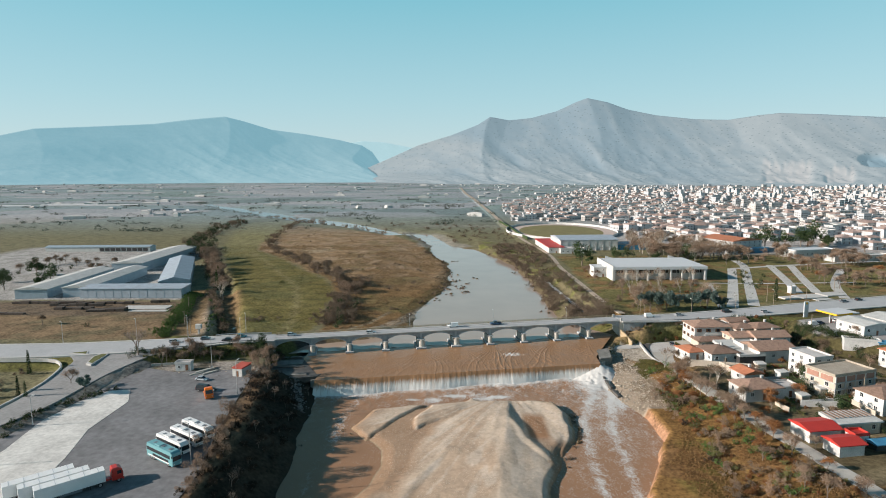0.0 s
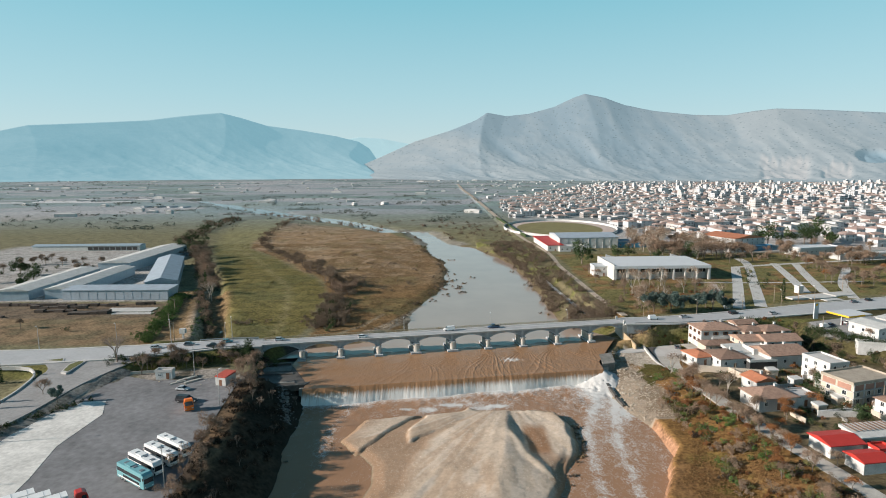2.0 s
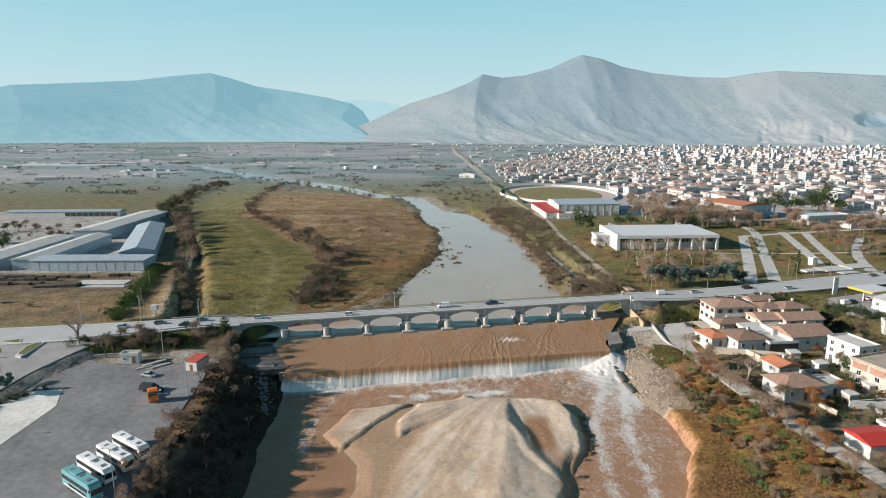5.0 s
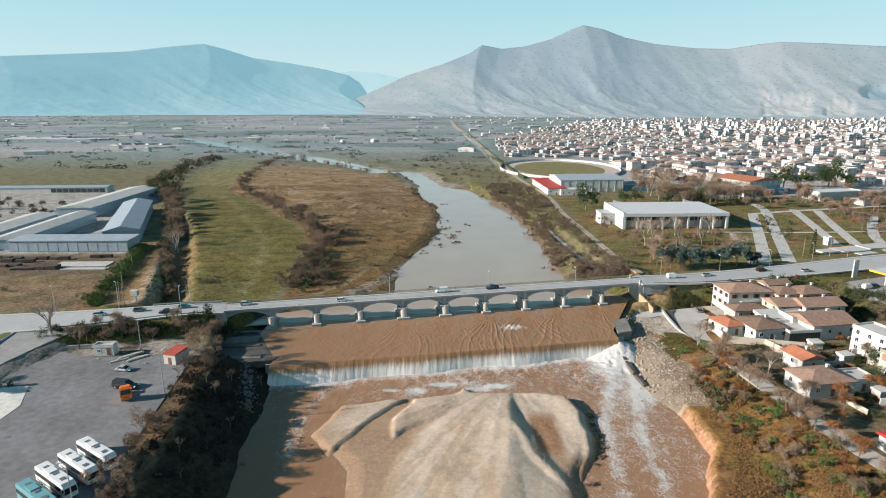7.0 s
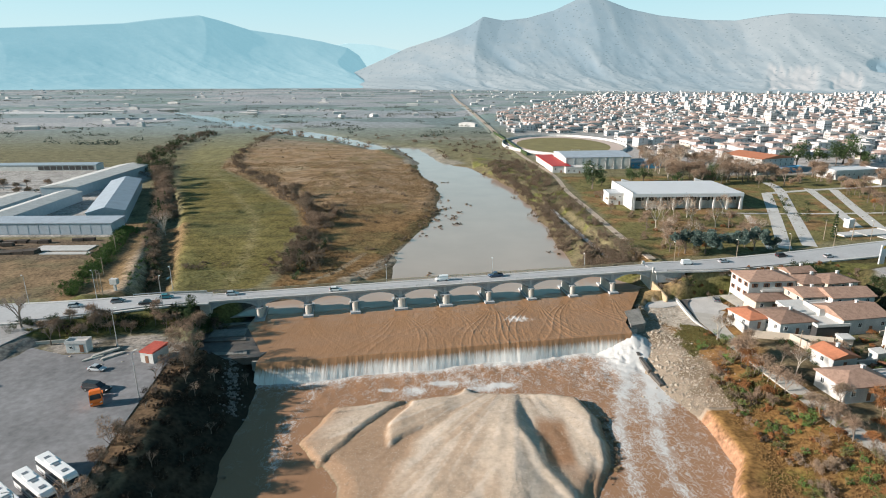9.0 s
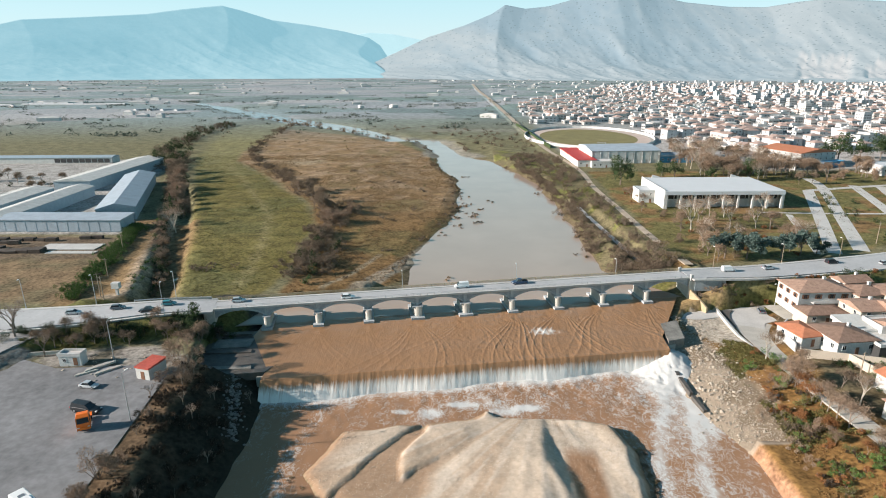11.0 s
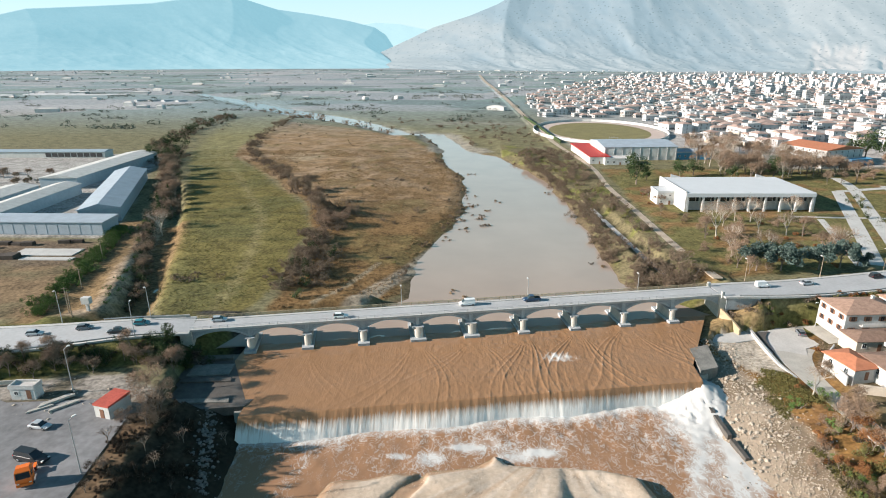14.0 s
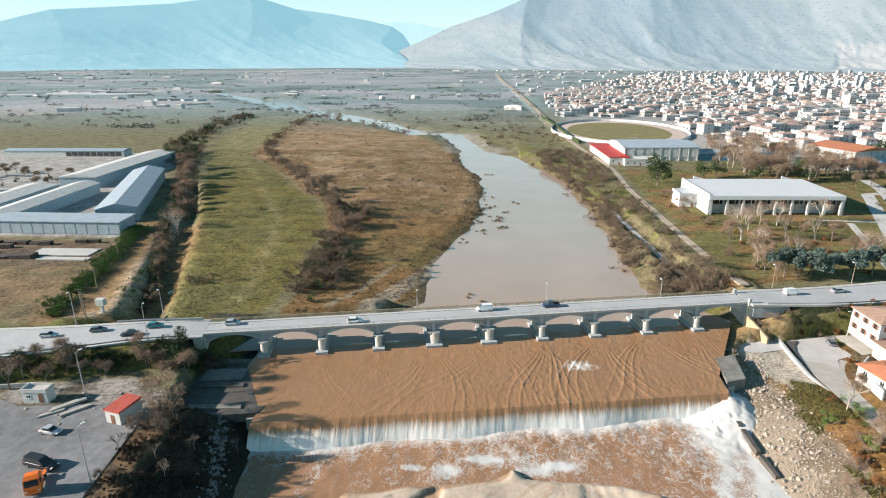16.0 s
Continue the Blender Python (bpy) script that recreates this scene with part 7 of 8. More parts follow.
# the town: models set out in blocks near by, one joined mass beyond
TOWN_W = material("town render white", (0.48, 0.485, 0.495), 0.9, 0.2, 14.0)
# tile colour paled and greyed: town haze is put into it
TOWN_T = material("haze paled town roof tiles", (0.40, 0.29, 0.25), 0.9, 0.4, 11.0, tint=(0.32, 0.24, 0.21))
TOWN_C = material("town render grey and cream", (0.50, 0.47, 0.45), 0.9, 0.3, 16.0)


def town_model(k):
    rng = np.random.default_rng(200 + k)
    w, d = rng.uniform(8, 12), rng.uniform(8, 11)
    floors = int(rng.choice([1, 1, 2, 2, 3]))
    flat = k % 4 == 0
    ho = house("town_house", 0, -800, w, d, floors * 3.0, 0, "flat" if flat else ("hip" if k % 2 else "gable"), 1.7, CREAM_W if k % 5 == 4 else TOWN_W, FLAT if flat else (TOWN_T if k % 4 else TILE),
               ("white flat roofed town house" if flat else "white town house with a tiled roof") + " of %s storeys" % ("one two three four".split()[floors - 1]), "house", floors, "fl", not flat, floors > 1, z=-400, win=(1.3, 1.4), dense=5.5)
    return ho


TOWN_MODELS = [town_model(k) for k in range(12)]
TOWN_TURN = radians(14)
rng = np.random.default_rng(77)
walls_w, walls_c, roofs_t, roofs_f, panes = Geo(), Geo(), Geo(), Geo(), Geo()
spots = []
for j in range(0, 150):
    for i in range(-20, 140):
        cell = 15.0
        u, v = i * cell + (i // 3) * 6, j * cell + (j // 2) * 7
        x = 70 + u * math.cos(TOWN_TURN) - v * math.sin(TOWN_TURN) + rng.normal() * 3.2 + 9 * math.sin(v / 130)
        y = 560 + u * math.sin(TOWN_TURN) + v * math.cos(TOWN_TURN) - 220 + rng.normal() * 3.2 + 12 * math.sin(u / 170)
        if x > 0.84 * y + 40 or y < 400 or y > 2800 or x < 80 or (y < 800 and x < 185) or (y < 560 and x < 345):
            continue
        spots.append((x, y))
spots = np.array(spots)
inside = poly_dist(spots[:, 0], spots[:, 1], TOWN) > 0
spots = spots[inside & (rng.uniform(size=len(spots)) < 0.80)]
spots = spots[np.argsort(spots[:, 1] + rng.normal(size=len(spots)) * 5)]
zs = ground_height(spots[:, 0], spots[:, 1])
near = 0
for (x, y), z in zip(spots, zs):
    if near < 130 and x > 150:
        near += 1
        copy_thing(TOWN_MODELS[int(rng.integers(0, 12))], pose(x, y, z + 0.1, 0, 0, math.degrees(TOWN_TURN) + 90 * int(rng.integers(0, 2)) - 90 * int(rng.integers(0, 2)) * 0 + rng.normal() * 3))
        continue
    if y > 1500 and rng.uniform() < 0.3:
        continue
    w, d = 6.5 + 4.5 * rng.gamma(1.0), 6.5 + 3.5 * rng.gamma(1.0)
    w, d = min(w, 22), min(d, 17)
    tall = rng.uniform() < 0.07 and x > 450
    h = rng.uniform(11, 17) if tall else float(rng.choice([2.9, 3.1, 3.6, 5.0, 5.6, 7.0]))
    rz = math.degrees(TOWN_TURN) + rng.normal() * 5 + 12 * math.sin(x / 240 + y / 310)
    (walls_c if rng.uniform() < 0.45 else walls_w).box((x, y, z + h / 2 - 0.3), (w, d, h + 0.6), rz)
    if tall or rng.uniform() < 0.45:
        roofs_f.box((x, y, z + h + 0.15), (w + 0.5, d + 0.5, 0.35), rz)
        if rng.uniform() < 0.5:
            walls_w.box((x + rng.normal() * 2, y + rng.normal() * 2, z + h + 1.4), (3.5, 3.5, 2.4), rz)
    else:
        roofs_t.box((x, y, z + h + 0.9), (w + 1.0, d + 1.0, 1.9), rz, 0.22)
    if y < 1300:
        a = radians(rz)
        for f in range(max(1, int(h / 3))):
            for q in (-0.3, 0.02, 0.3):
                for ox, oy, sx, sy in ((q * w, -d / 2, 1.5, 0.12), (-w / 2, q * d, 0.12, 1.5)):
                    panes.box((x + ox * math.cos(a) - oy * math.sin(a), y + ox * math.sin(a) + oy * math.cos(a), z + f * 3 + 1.7), (sx, sy, 1.4), rz)
town = thing("town_houses", pose(0, 0, 0), "dense mass of white town houses with brown tile roofs", "town", kind="stuff")
for nm, g, m in (("wall", walls_w, TOWN_W), ("wall", walls_c, TOWN_C), ("roof", roofs_t, TOWN_T), ("roof", roofs_f, FLAT), ("window", panes, GLASS)):
    tagged(part(nm, g, m, town), kind="stuff")
# trees between the houses, and groves and farm sheds over the plain
# leaves lightened towards grey, with the plain's haze put into the colour
FAR_LEAF = foliage("haze greyed hedge leaves", (0.085, 0.11, 0.09), (0.16, 0.175, 0.14))
specks, sheds, shed_roofs = Geo(), Geo(), Geo()
pick = spots[rng.uniform(size=len(spots)) < 0.30]
c = np.concatenate([np.stack([pick[:, 0] + 8, pick[:, 1] + 6, ground_height(pick[:, 0] + 8, pick[:, 1] + 6) + 2.6], 1)])
c = np.repeat(c, 16, 0) + rng.normal(size=(len(c) * 16, 3)) * (1.7, 1.7, 1.3)
chips(specks, c, 0.9, rng, 1.2)
grove = []
for _ in range(420):
    y = rng.uniform(700, 3600) if rng.uniform() < 0.6 else rng.uniform(700, 1500)
    x = rng.uniform(-0.82, 0.3) * y
    ln, th = rng.uniform(5, 60) if rng.uniform() < 0.4 else 6, rng.uniform(-0.3, 0.8)
    for q in range(int(ln / 4) + 1):
        grove.append((x + q * 4 * math.cos(th) + rng.normal(), y + q * 4 * math.sin(th) * 0.5 + rng.normal()))
grove = np.array(grove)
grove = grove[poly_dist(grove[:, 0], grove[:, 1], TOWN) < -20]
gz = ground_height(grove[:, 0], grove[:, 1])
c = np.repeat(np.stack([grove[:, 0], grove[:, 1], gz + 1.6], 1), 12, 0)
c = c + rng.normal(size=c.shape) * (1.8, 1.8, 1.0)
chips(specks, c, 0.95, rng, 1.2)
twigs = Geo()
pick = spots[(rng.uniform(size=len(spots)) < 0.75) & (spots[:, 1] < 1700)]
c = np.stack([pick[:, 0] - 7, pick[:, 1] - 6, ground_height(pick[:, 0] - 7, pick[:, 1] - 6) + 3.2], 1)
c = np.repeat(c, 26, 0) + rng.normal(size=(len(c) * 26, 3)) * (1.6, 1.6, 1.5)
chips(twigs, c, 0.45, rng, 2.0)
tagged(solid("garden_trees", twigs, SCRUB, "bare winter trees between the town houses", "trees", kind="stuff"))
tagged(solid("far_trees", specks, FAR_LEAF, "small dark trees and hedges over the plain", "trees", kind="stuff"))
for _ in range(210):
    y = rng.uniform(900, 3300)
    x = rng.uniform(-0.8, 0.35) * y if rng.uniform() < 0.75 else rng.uniform(0.02, 0.3) * y
    if poly_dist(np.array([x]), np.array([y]), TOWN)[0] > -10 or poly_dist(np.array([x]), np.array([y]), CHANNEL_UP)[0] > -40 or abs(line_dist(np.array([x]), np.array([y]), RIVER_PATH)[0][0]) < 25:
        continue
    w, d, h, rz = rng.uniform(8, 40) if rng.uniform() < 0.3 else rng.uniform(7, 16), rng.uniform(7, 13), rng.uniform(3, 5.5), rng.normal() * 12 + 8
    z = height_at(x, y)
    sheds.box((x, y, z + h / 2 - 0.4), (w, d, h + 0.8), rz)
    shed_roofs.box((x, y, z + h + 0.7), (w + 0.8, d + 0.8, 1.5), rz, 0.35)
farm = thing("farm_buildings", pose(0, 0, 0), "scattered white farm buildings on the far plain", "farm buildings", kind="stuff")
tagged(part("wall", sheds, WHITE_W, farm), kind="stuff")
tagged(part("roof", shed_roofs, FLAT, farm), kind="stuff")
# long white polytunnels and flooded strips far out on the plain
for k, (x, y, w, a) in enumerate(((-900, 1310, 110, 2), (-790, 1300, 130, 1), (-905, 1345, 120, 2), (-1010, 1290, 90, 3), (-600, 1130, 18, 60), (-572, 1125, 18, 60), (-545, 1120, 18, 60), (-517, 1114, 18, 60))):
    rings = []
    for q in range(7):
        th = math.pi * q / 6
        rings.append([(-w / 2, -5 * math.cos(th), 2.8 * math.sin(th)), (w / 2, -5 * math.cos(th), 2.8 * math.sin(th))])
    g = Geo()
    g.add([p for r in rings for p in r], [(2 * q, 2 * q + 1, 2 * q + 3, 2 * q + 2) for q in range(6)] + [tuple(range(0, 14, 2)), tuple(range(13, 0, -2))])
    tun = thing("polytunnel", pose(x, y, height_at(x, y), 0, 0, a), "long white plastic polytunnel on the plain", "greenhouse", "polytunnels on the plain")
    part("cover", g, TOWN_W, tun)
for ob in TOWN_MODELS:
    for o in (*ob.children_recursive, ob):
        bpy.data.objects.remove(o)
for ob in MODELS:
    for o in (*ob.children_recursive, ob):
        bpy.data.objects.remove(o)


# gardens between the houses: walls, sheds, wood, small trees
grng = np.random.default_rng(31)
for x0, y0, w, a in ((106, 196, 11, 9), (118, 189, 14, 10), (111, 213, 9, 80), (124, 205, 12, 12), (113, 176, 12, 9), (122, 171, 9, 96), (99, 173, 6, 100), (131, 193, 10, 100), (98, 214, 7, 12), (128, 214, 10, 12)):
    g = Geo().box((0, 0, 0.6), (w, 0.25, 2.2)).box((0, 0, 1.75), (w + 0.1, 0.35, 0.1))
    ob = new("garden_wall", g.mesh("garden_wall", WHITE_W if w > 10 else CREAM_W))
    ob.matrix_basis = pose(x0, y0, height_at(x0, y0) - 0.3, 0, 0, a)
    tagged(ob, "low rendered garden wall between yards", "wall", kind="structure")
for x0, y0, w, d, a in ((113, 199, 3.4, 2.6, 12), (121, 197, 4, 3, 20), (117, 183, 3.2, 2.4, 8), (108, 178, 3, 2.4, 14), (126, 177, 4, 3, 5), (133, 205, 3, 3, 12), (110, 208, 3.2, 2.6, 4)):
    house("garden_shed", x0, y0, w, d, 2.2, a, "lean", 0.5, SHEET if w > 3.3 else CREAM_W, SHEET, "small sheet roofed garden shed", "shed", 1, "", False, over=0.2, group="garden sheds")
for k in range(26):
    x0, y0 = grng.uniform(100, 135), grng.uniform(168, 214)
    s0 = thing("junk_pile", pose(x0, y0, height_at(x0, y0), 0, 0, grng.uniform(0, 180)), "heap of boards and boxes in a yard", "junk pile", "clutter in the yards")
    for q in range(4):
        part("board", Geo().box((grng.normal() * 0.5, grng.normal() * 0.4, 0.25 + 0.18 * q), (grng.uniform(1.0, 2.6), grng.uniform(0.3, 0.9), 0.18), grng.uniform(0, 60)), (WOOD, SHEET, CONCRETE, DIRTY)[k % 4], s0)


# vehicles
def paint(name, colour, metal=0.0):
    return material(name, colour, 0.35, 0.06, 1.5, spec=0.5, metal=metal)


RUBBER = material("black rubber tyre", (0.025, 0.025, 0.025), 0.9, 0.1, 0.3)
RIM = material("grey wheel rim", (0.4, 0.4, 0.42), 0.4, 0.1, 0.3, metal=0.7)
LAMP_W = material("clear headlight", (0.75, 0.75, 0.72), 0.2, 0.05, 0.3)
LAMP_R = material("red tail light", (0.45, 0.02, 0.02), 0.25, 0.05, 0.3)
CAR_GLASS = material("tinted car glass", (0.025, 0.03, 0.035), 0.08, 0.1, 1.0, spec=0.7)
PAINTS = {"white": paint("white car paint", (0.75, 0.75, 0.74)), "silver": paint("silver car paint", (0.50, 0.52, 0.54), 0.3), "black": paint("black car paint", (0.02, 0.02, 0.023)), "teal": paint("teal car paint", (0.03, 0.20, 0.24)),
          "grey": paint("grey car paint", (0.14, 0.16, 0.18)), "blue": paint("dark blue car paint", (0.03, 0.06, 0.12)), "orange": paint("orange truck paint", (0.80, 0.17, 0.02)), "red": paint("red truck paint", (0.5, 0.03, 0.02)), "aqua": paint("turquoise bus paint", (0.16, 0.36, 0.39))}


def wheels(v, places, r, w):
    for x, y in places:
        t = part("wheel", Geo().tube((x, y - w / 2, r), (x, y + w / 2, r), r, r, 14), RUBBER, v)
        part("rim", Geo().tube((x, y - w / 2 - 0.015, r), (x, y + w / 2 + 0.015, r), r * 0.6, r * 0.6, 10), RIM, t)


def body_rings(profile, w, tuck=0.12):
    """Rings of a rounded body along x from (x, underside, waist, half-width factor)."""
    rings = []
    for x, z0, z1, k in profile:
        h = w / 2 * k
        rings.append([(x, -h, z0 + 0.08), (x, -h, lerp(z0, z1, 0.55)), (x, -h + tuck * 0.5, z1 - 0.05), (x, -h + tuck, z1), (x, h - tuck, z1), (x, h - tuck * 0.5, z1 - 0.05), (x, h, lerp(z0, z1, 0.55)), (x, h, z0 + 0.08), (x, h - 0.15, z0), (x, -h + 0.15, z0)])
    return rings


def car(m, colour, label, kind="hatch", group=""):
    v = thing({"van": "van", "pickup": "pickup_truck"}.get(kind, "car"), m, label, "van" if kind == "van" else "car", group)
    L, W = {"hatch": (4.1, 1.75), "sedan": (4.5, 1.8), "van": (4.6, 1.85), "pickup": (5.1, 1.85), "suv": (4.6, 1.9)}[kind]
    f = L / 2
    up = {"hatch": 0.86, "sedan": 0.84, "van": 1.0, "pickup": 0.98, "suv": 1.0}[kind]
    part("body", Geo().loft(body_rings([(-f, 0.42, up - 0.12, 0.86), (-f + 0.18, 0.30, up, 0.97), (-f * 0.4, 0.22, up + 0.02, 1.0), (f * 0.35, 0.22, up, 1.0), (f - 0.5, 0.24, up - 0.12, 0.96), (f - 0.08, 0.34, up - 0.26, 0.84), (f, 0.42, up - 0.34, 0.76)], W)), PAINTS[colour], v, smooth=False)
    roof = {"hatch": 1.45, "sedan": 1.42, "van": 1.88, "pickup": 1.72, "suv": 1.75}[kind]
    span = {"hatch": (-f + 0.12, -f + 0.6, 0.15, f * 0.48), "sedan": (-f + 0.7, -f + 1.25, 0.2, f * 0.46), "van": (-f + 0.05, -f + 0.15, 0.7, f * 0.62), "pickup": (-0.7, -0.5, 0.6, f * 0.5), "suv": (-f + 0.08, -f + 0.35, 0.35, f * 0.5)}[kind]
    def cabin(grow, z0, z1, w0, w1):
        a, b, c, d = span
        return Geo().loft([[(a - grow, -w0, z0), (d + grow, -w0, z0), (d + grow, w0, z0), (a - grow, w0, z0)], [(b, -w1, z1), (c, -w1, z1), (c, w1, z1), (b, w1, z1)]])
    part("glasshouse", cabin(0, up - 0.03, roof - 0.06, W / 2 - 0.10, W / 2 - 0.26), CAR_GLASS if kind != "van" else PAINTS[colour], v, "dark tinted windows" if kind != "van" else "")
    a, b, c, d = span
    part("roof", Geo().box(((b + c) / 2, 0, roof - 0.03), (c - b + 0.12, W - 0.46, 0.08)), PAINTS[colour], v)
    if kind == "van":
        part("windscreen", Geo().add([(d - 0.02, -W / 2 + 0.16, up + 0.02), (d - 0.02, W / 2 - 0.16, up + 0.02), (c + 0.06, W / 2 - 0.3, roof - 0.1), (c + 0.06, -W / 2 + 0.3, roof - 0.1), (d + 0.03, -W / 2 + 0.16, up + 0.02), (d + 0.03, W / 2 - 0.16, up + 0.02), (c + 0.11, W / 2 - 0.3, roof - 0.1), (c + 0.11, -W / 2 + 0.3, roof - 0.1)], [(3, 2, 1, 0), (4, 5, 6, 7), (0, 1, 5, 4), (1, 2, 6, 5), (2, 3, 7, 6), (3, 0, 4, 7)]), CAR_GLASS, v)
    if kind == "pickup":
        part("bed_cover", Geo().box((-f * 0.62, 0, up + 0.05), (f * 0.66, W - 0.3, 0.1)), RUBBER, v)
    for s in (-1, 1):
        part("headlight", Geo().box((f - 0.16, s * (W / 2 - 0.34), up - 0.28), (0.2, 0.36, 0.16)), LAMP_W, v)
        part("tail_light", Geo().box((-f + 0.1, s * (W / 2 - 0.24), up - 0.12), (0.14, 0.24, 0.22)), LAMP_R, v)
        part("mirror", Geo().box((f * 0.36, s * (W / 2 + 0.06), up + 0.1), (0.12, 0.2, 0.14)), PAINTS[colour], v)
    wheels(v, [(x, y) for x in (-f + 0.8, f - 0.85) for y in (-W / 2 + 0.1, W / 2 - 0.1)], 0.32, 0.2)
    return v


def coach(m, colour, label, double=False):
    v = thing("coach", m, label, "bus", "coaches in the lot")
    L, W, H = 11.4, 2.5, 3.8 if double else 3.3
    prof = [(-L / 2, 0.5, H - 0.5, 0.94), (-L / 2 + 0.25, 0.4, H - 0.05, 1.0), (L / 2 - 0.9, 0.4, H - 0.02, 1.0), (L / 2 - 0.25, 0.4, H - 0.4, 0.98), (L / 2, 0.5, H - 1.3, 0.92)]
    part("body", Geo().loft(body_rings(prof, W, 0.2)), PAINTS[colour], v)
    for s in (-1, 1):
        part("window_band", Geo().box((-0.3, s * (W / 2 + 0.005), H * 0.66), (L - 1.4, 0.05, 0.85)), CAR_GLASS, v)
        if double:
            part("window_band", Geo().box((0.6, s * (W / 2 + 0.005), H * 0.36), (L - 4.5, 0.05, 0.6)), CAR_GLASS, v)
        part("stripe", Geo().box((-0.3, s * (W / 2 + 0.005), 0.9), (L - 2.2, 0.04, 0.3)), PAINTS["white"] if double else PAINTS["grey"], v)
        part("mirror", Geo().box((L / 2 + 0.15, s * (W / 2 + 0.1), H - 0.9), (0.3, 0.16, 0.5)), RUBBER, v)
        part("headlight", Geo().box((L / 2 - 0.04, s * 0.85, 0.85), (0.12, 0.4, 0.22)), LAMP_W, v)
        part("tail_light", Geo().box((-L / 2 - 0.01, s * 1.0, 1.2), (0.08, 0.22, 0.5)), LAMP_R, v)
    part("windscreen", Geo().box((L / 2 - 0.10, 0, H * 0.58), (0.26, W - 0.35, 1.1), 0, 0.9), CAR_GLASS, v)
    part("rear_window", Geo().box((-L / 2 - 0.0, 0, H * 0.68), (0.12, W - 0.6, 0.8)), CAR_GLASS, v)
    for x in (-3.2, 0.2, 3.2):
        part("roof_hatch", Geo().box((x, 0, H + 0.03), (0.9, 0.9, 0.1)), PAINTS["grey"], v)
    part("roof_unit", Geo().box((-1.5, 0, H + 0.08), (2.2, 1.5, 0.2)), PAINTS[colour], v)
    wheels(v, [(x, y) for x in (-3.6, -2.4, 3.8) for y in (-W / 2 + 0.14, W / 2 - 0.14)], 0.48, 0.3)
    return v


LOT_Z = -0.68
for (x, y), colour, label, dd in (((-73.5, 136.0), "aqua", "turquoise double deck coach with dark windows", True), ((-74.2, 141.8), "white", "white coach with roof hatches and dark windows", False), ((-72.6, 146.0), "white", "white coach with roof hatches and dark windows", False), ((-71.6, 150.4), "white", "white coach with dark lower side in shade", False)):
    coach(pose(x + 1.4, y - 3.0, LOT_Z, 0, 0, -33), colour, label, dd)
for k, (x, y) in enumerate(((-92.8, 118.8), (-88.9, 118.2), (-85.0, 117.6))):
    t = thing("box_trailer", pose(x, y, LOT_Z, 0, 0, 42), "long white box trailer parked in the lot", "trailer", "trailers in the lot")
    part("box", Geo().box((0, 0, 2.5), (13.2, 2.5, 2.7)), PAINTS["white"], t)
    part("chassis", Geo().box((0, 0, 0.95), (12.6, 1.2, 0.3)), RUBBER, t)
    part("skirt", Geo().box((-1, -1.2, 0.85), (6, 0.06, 0.6)), PAINTS["grey"], t)
    for s in (-0.8, 0.8):
        part("support_leg", Geo().box((3.6, s, 0.4), (0.16, 0.16, 0.9)), RUBBER, t)
    for q in range(5):
        part("roof_rib", Geo().box((-5.4 + q * 2.7, 0, 3.87), (0.1, 2.4, 0.04)), PAINTS["silver"], t)
    wheels(t, [(x2, y2) for x2 in (-5.2, -3.9, -2.6) for y2 in (-1.1, 1.1)], 0.5, 0.35)


def tractor(m, colour, label):
    v = thing("truck_tractor", m, label, "truck")
    part("cab", Geo().loft([[(0.2, -1.2, 0.7), (2.4, -1.2, 0.7), (2.4, 1.2, 0.7), (0.2, 1.2, 0.7)], [(0.2, -1.22, 1.7), (2.5, -1.22, 1.7), (2.5, 1.22, 1.7), (0.2, 1.22, 1.7)], [(0.25, -1.18, 3.1), (2.2, -1.15, 3.1), (2.2, 1.15, 3.1), (0.25, 1.18, 3.1)], [(0.4, -1.0, 3.5), (1.5, -1.0, 3.5), (1.5, 1.0, 3.5), (0.4, 1.0, 3.5)]]), PAINTS[colour], v)
    part("windscreen", Geo().add([(2.53, -1.05, 1.9), (2.53, 1.05, 1.9), (2.28, 1.0, 2.95), (2.28, -1.0, 2.95), (2.4, -1.05, 1.9), (2.4, 1.05, 1.9), (2.15, 1.0, 2.95), (2.15, -1.0, 2.95)], [(0, 1, 2, 3), (7, 6, 5, 4), (0, 4, 5, 1), (1, 5, 6, 2), (2, 6, 7, 3), (3, 7, 4, 0)]), CAR_GLASS, v)
    for s in (-1, 1):
        part("side_window", Geo().box((1.7, s * 1.19, 2.35), (0.9, 0.08, 0.8)), CAR_GLASS, v)
        part("headlight", Geo().box((2.5, s * 0.9, 1.0), (0.1, 0.4, 0.25)), LAMP_W, v)
        part("mudguard", Geo().box((-2.2, s * 1.0, 1.15), (1.5, 0.5, 0.1)), PAINTS[colour], v)
    part("bumper", Geo().box((2.45, 0, 0.7), (0.3, 2.4, 0.5)), PAINTS[colour], v)
    part("chassis", Geo().box((-0.8, 0, 0.85), (5.0, 0.9, 0.35)), PAINTS[colour], v)
    part("fifth_wheel", Geo().box((-2.0, 0, 1.15), (1.2, 0.9, 0.15)), RUBBER, v)
    wheels(v, [(x, y) for x in (-2.2, 1.5) for y in (-1.0, 1.0)], 0.5, 0.35)
    return v


tractor(pose(-78.6, 173.5, LOT_Z, 0, 0, -60), "orange", "orange truck tractor unit parked in the lot")
tractor(pose(-79.4, 122.9, LOT_Z, 0, 0, 42), "red", "red truck tractor beside the trailers")
car(pose(-81.5, 178.5, LOT_Z, 0, 0, -12) @ Matrix.Diagonal((1.5, 1.12, 1.2, 1)), "black", "black minibus parked in the lot", "suv")
car(pose(-87.2, 188.2, LOT_Z, 0, 0, -8), "silver", "silver saloon car parked in the lot", "sedan")


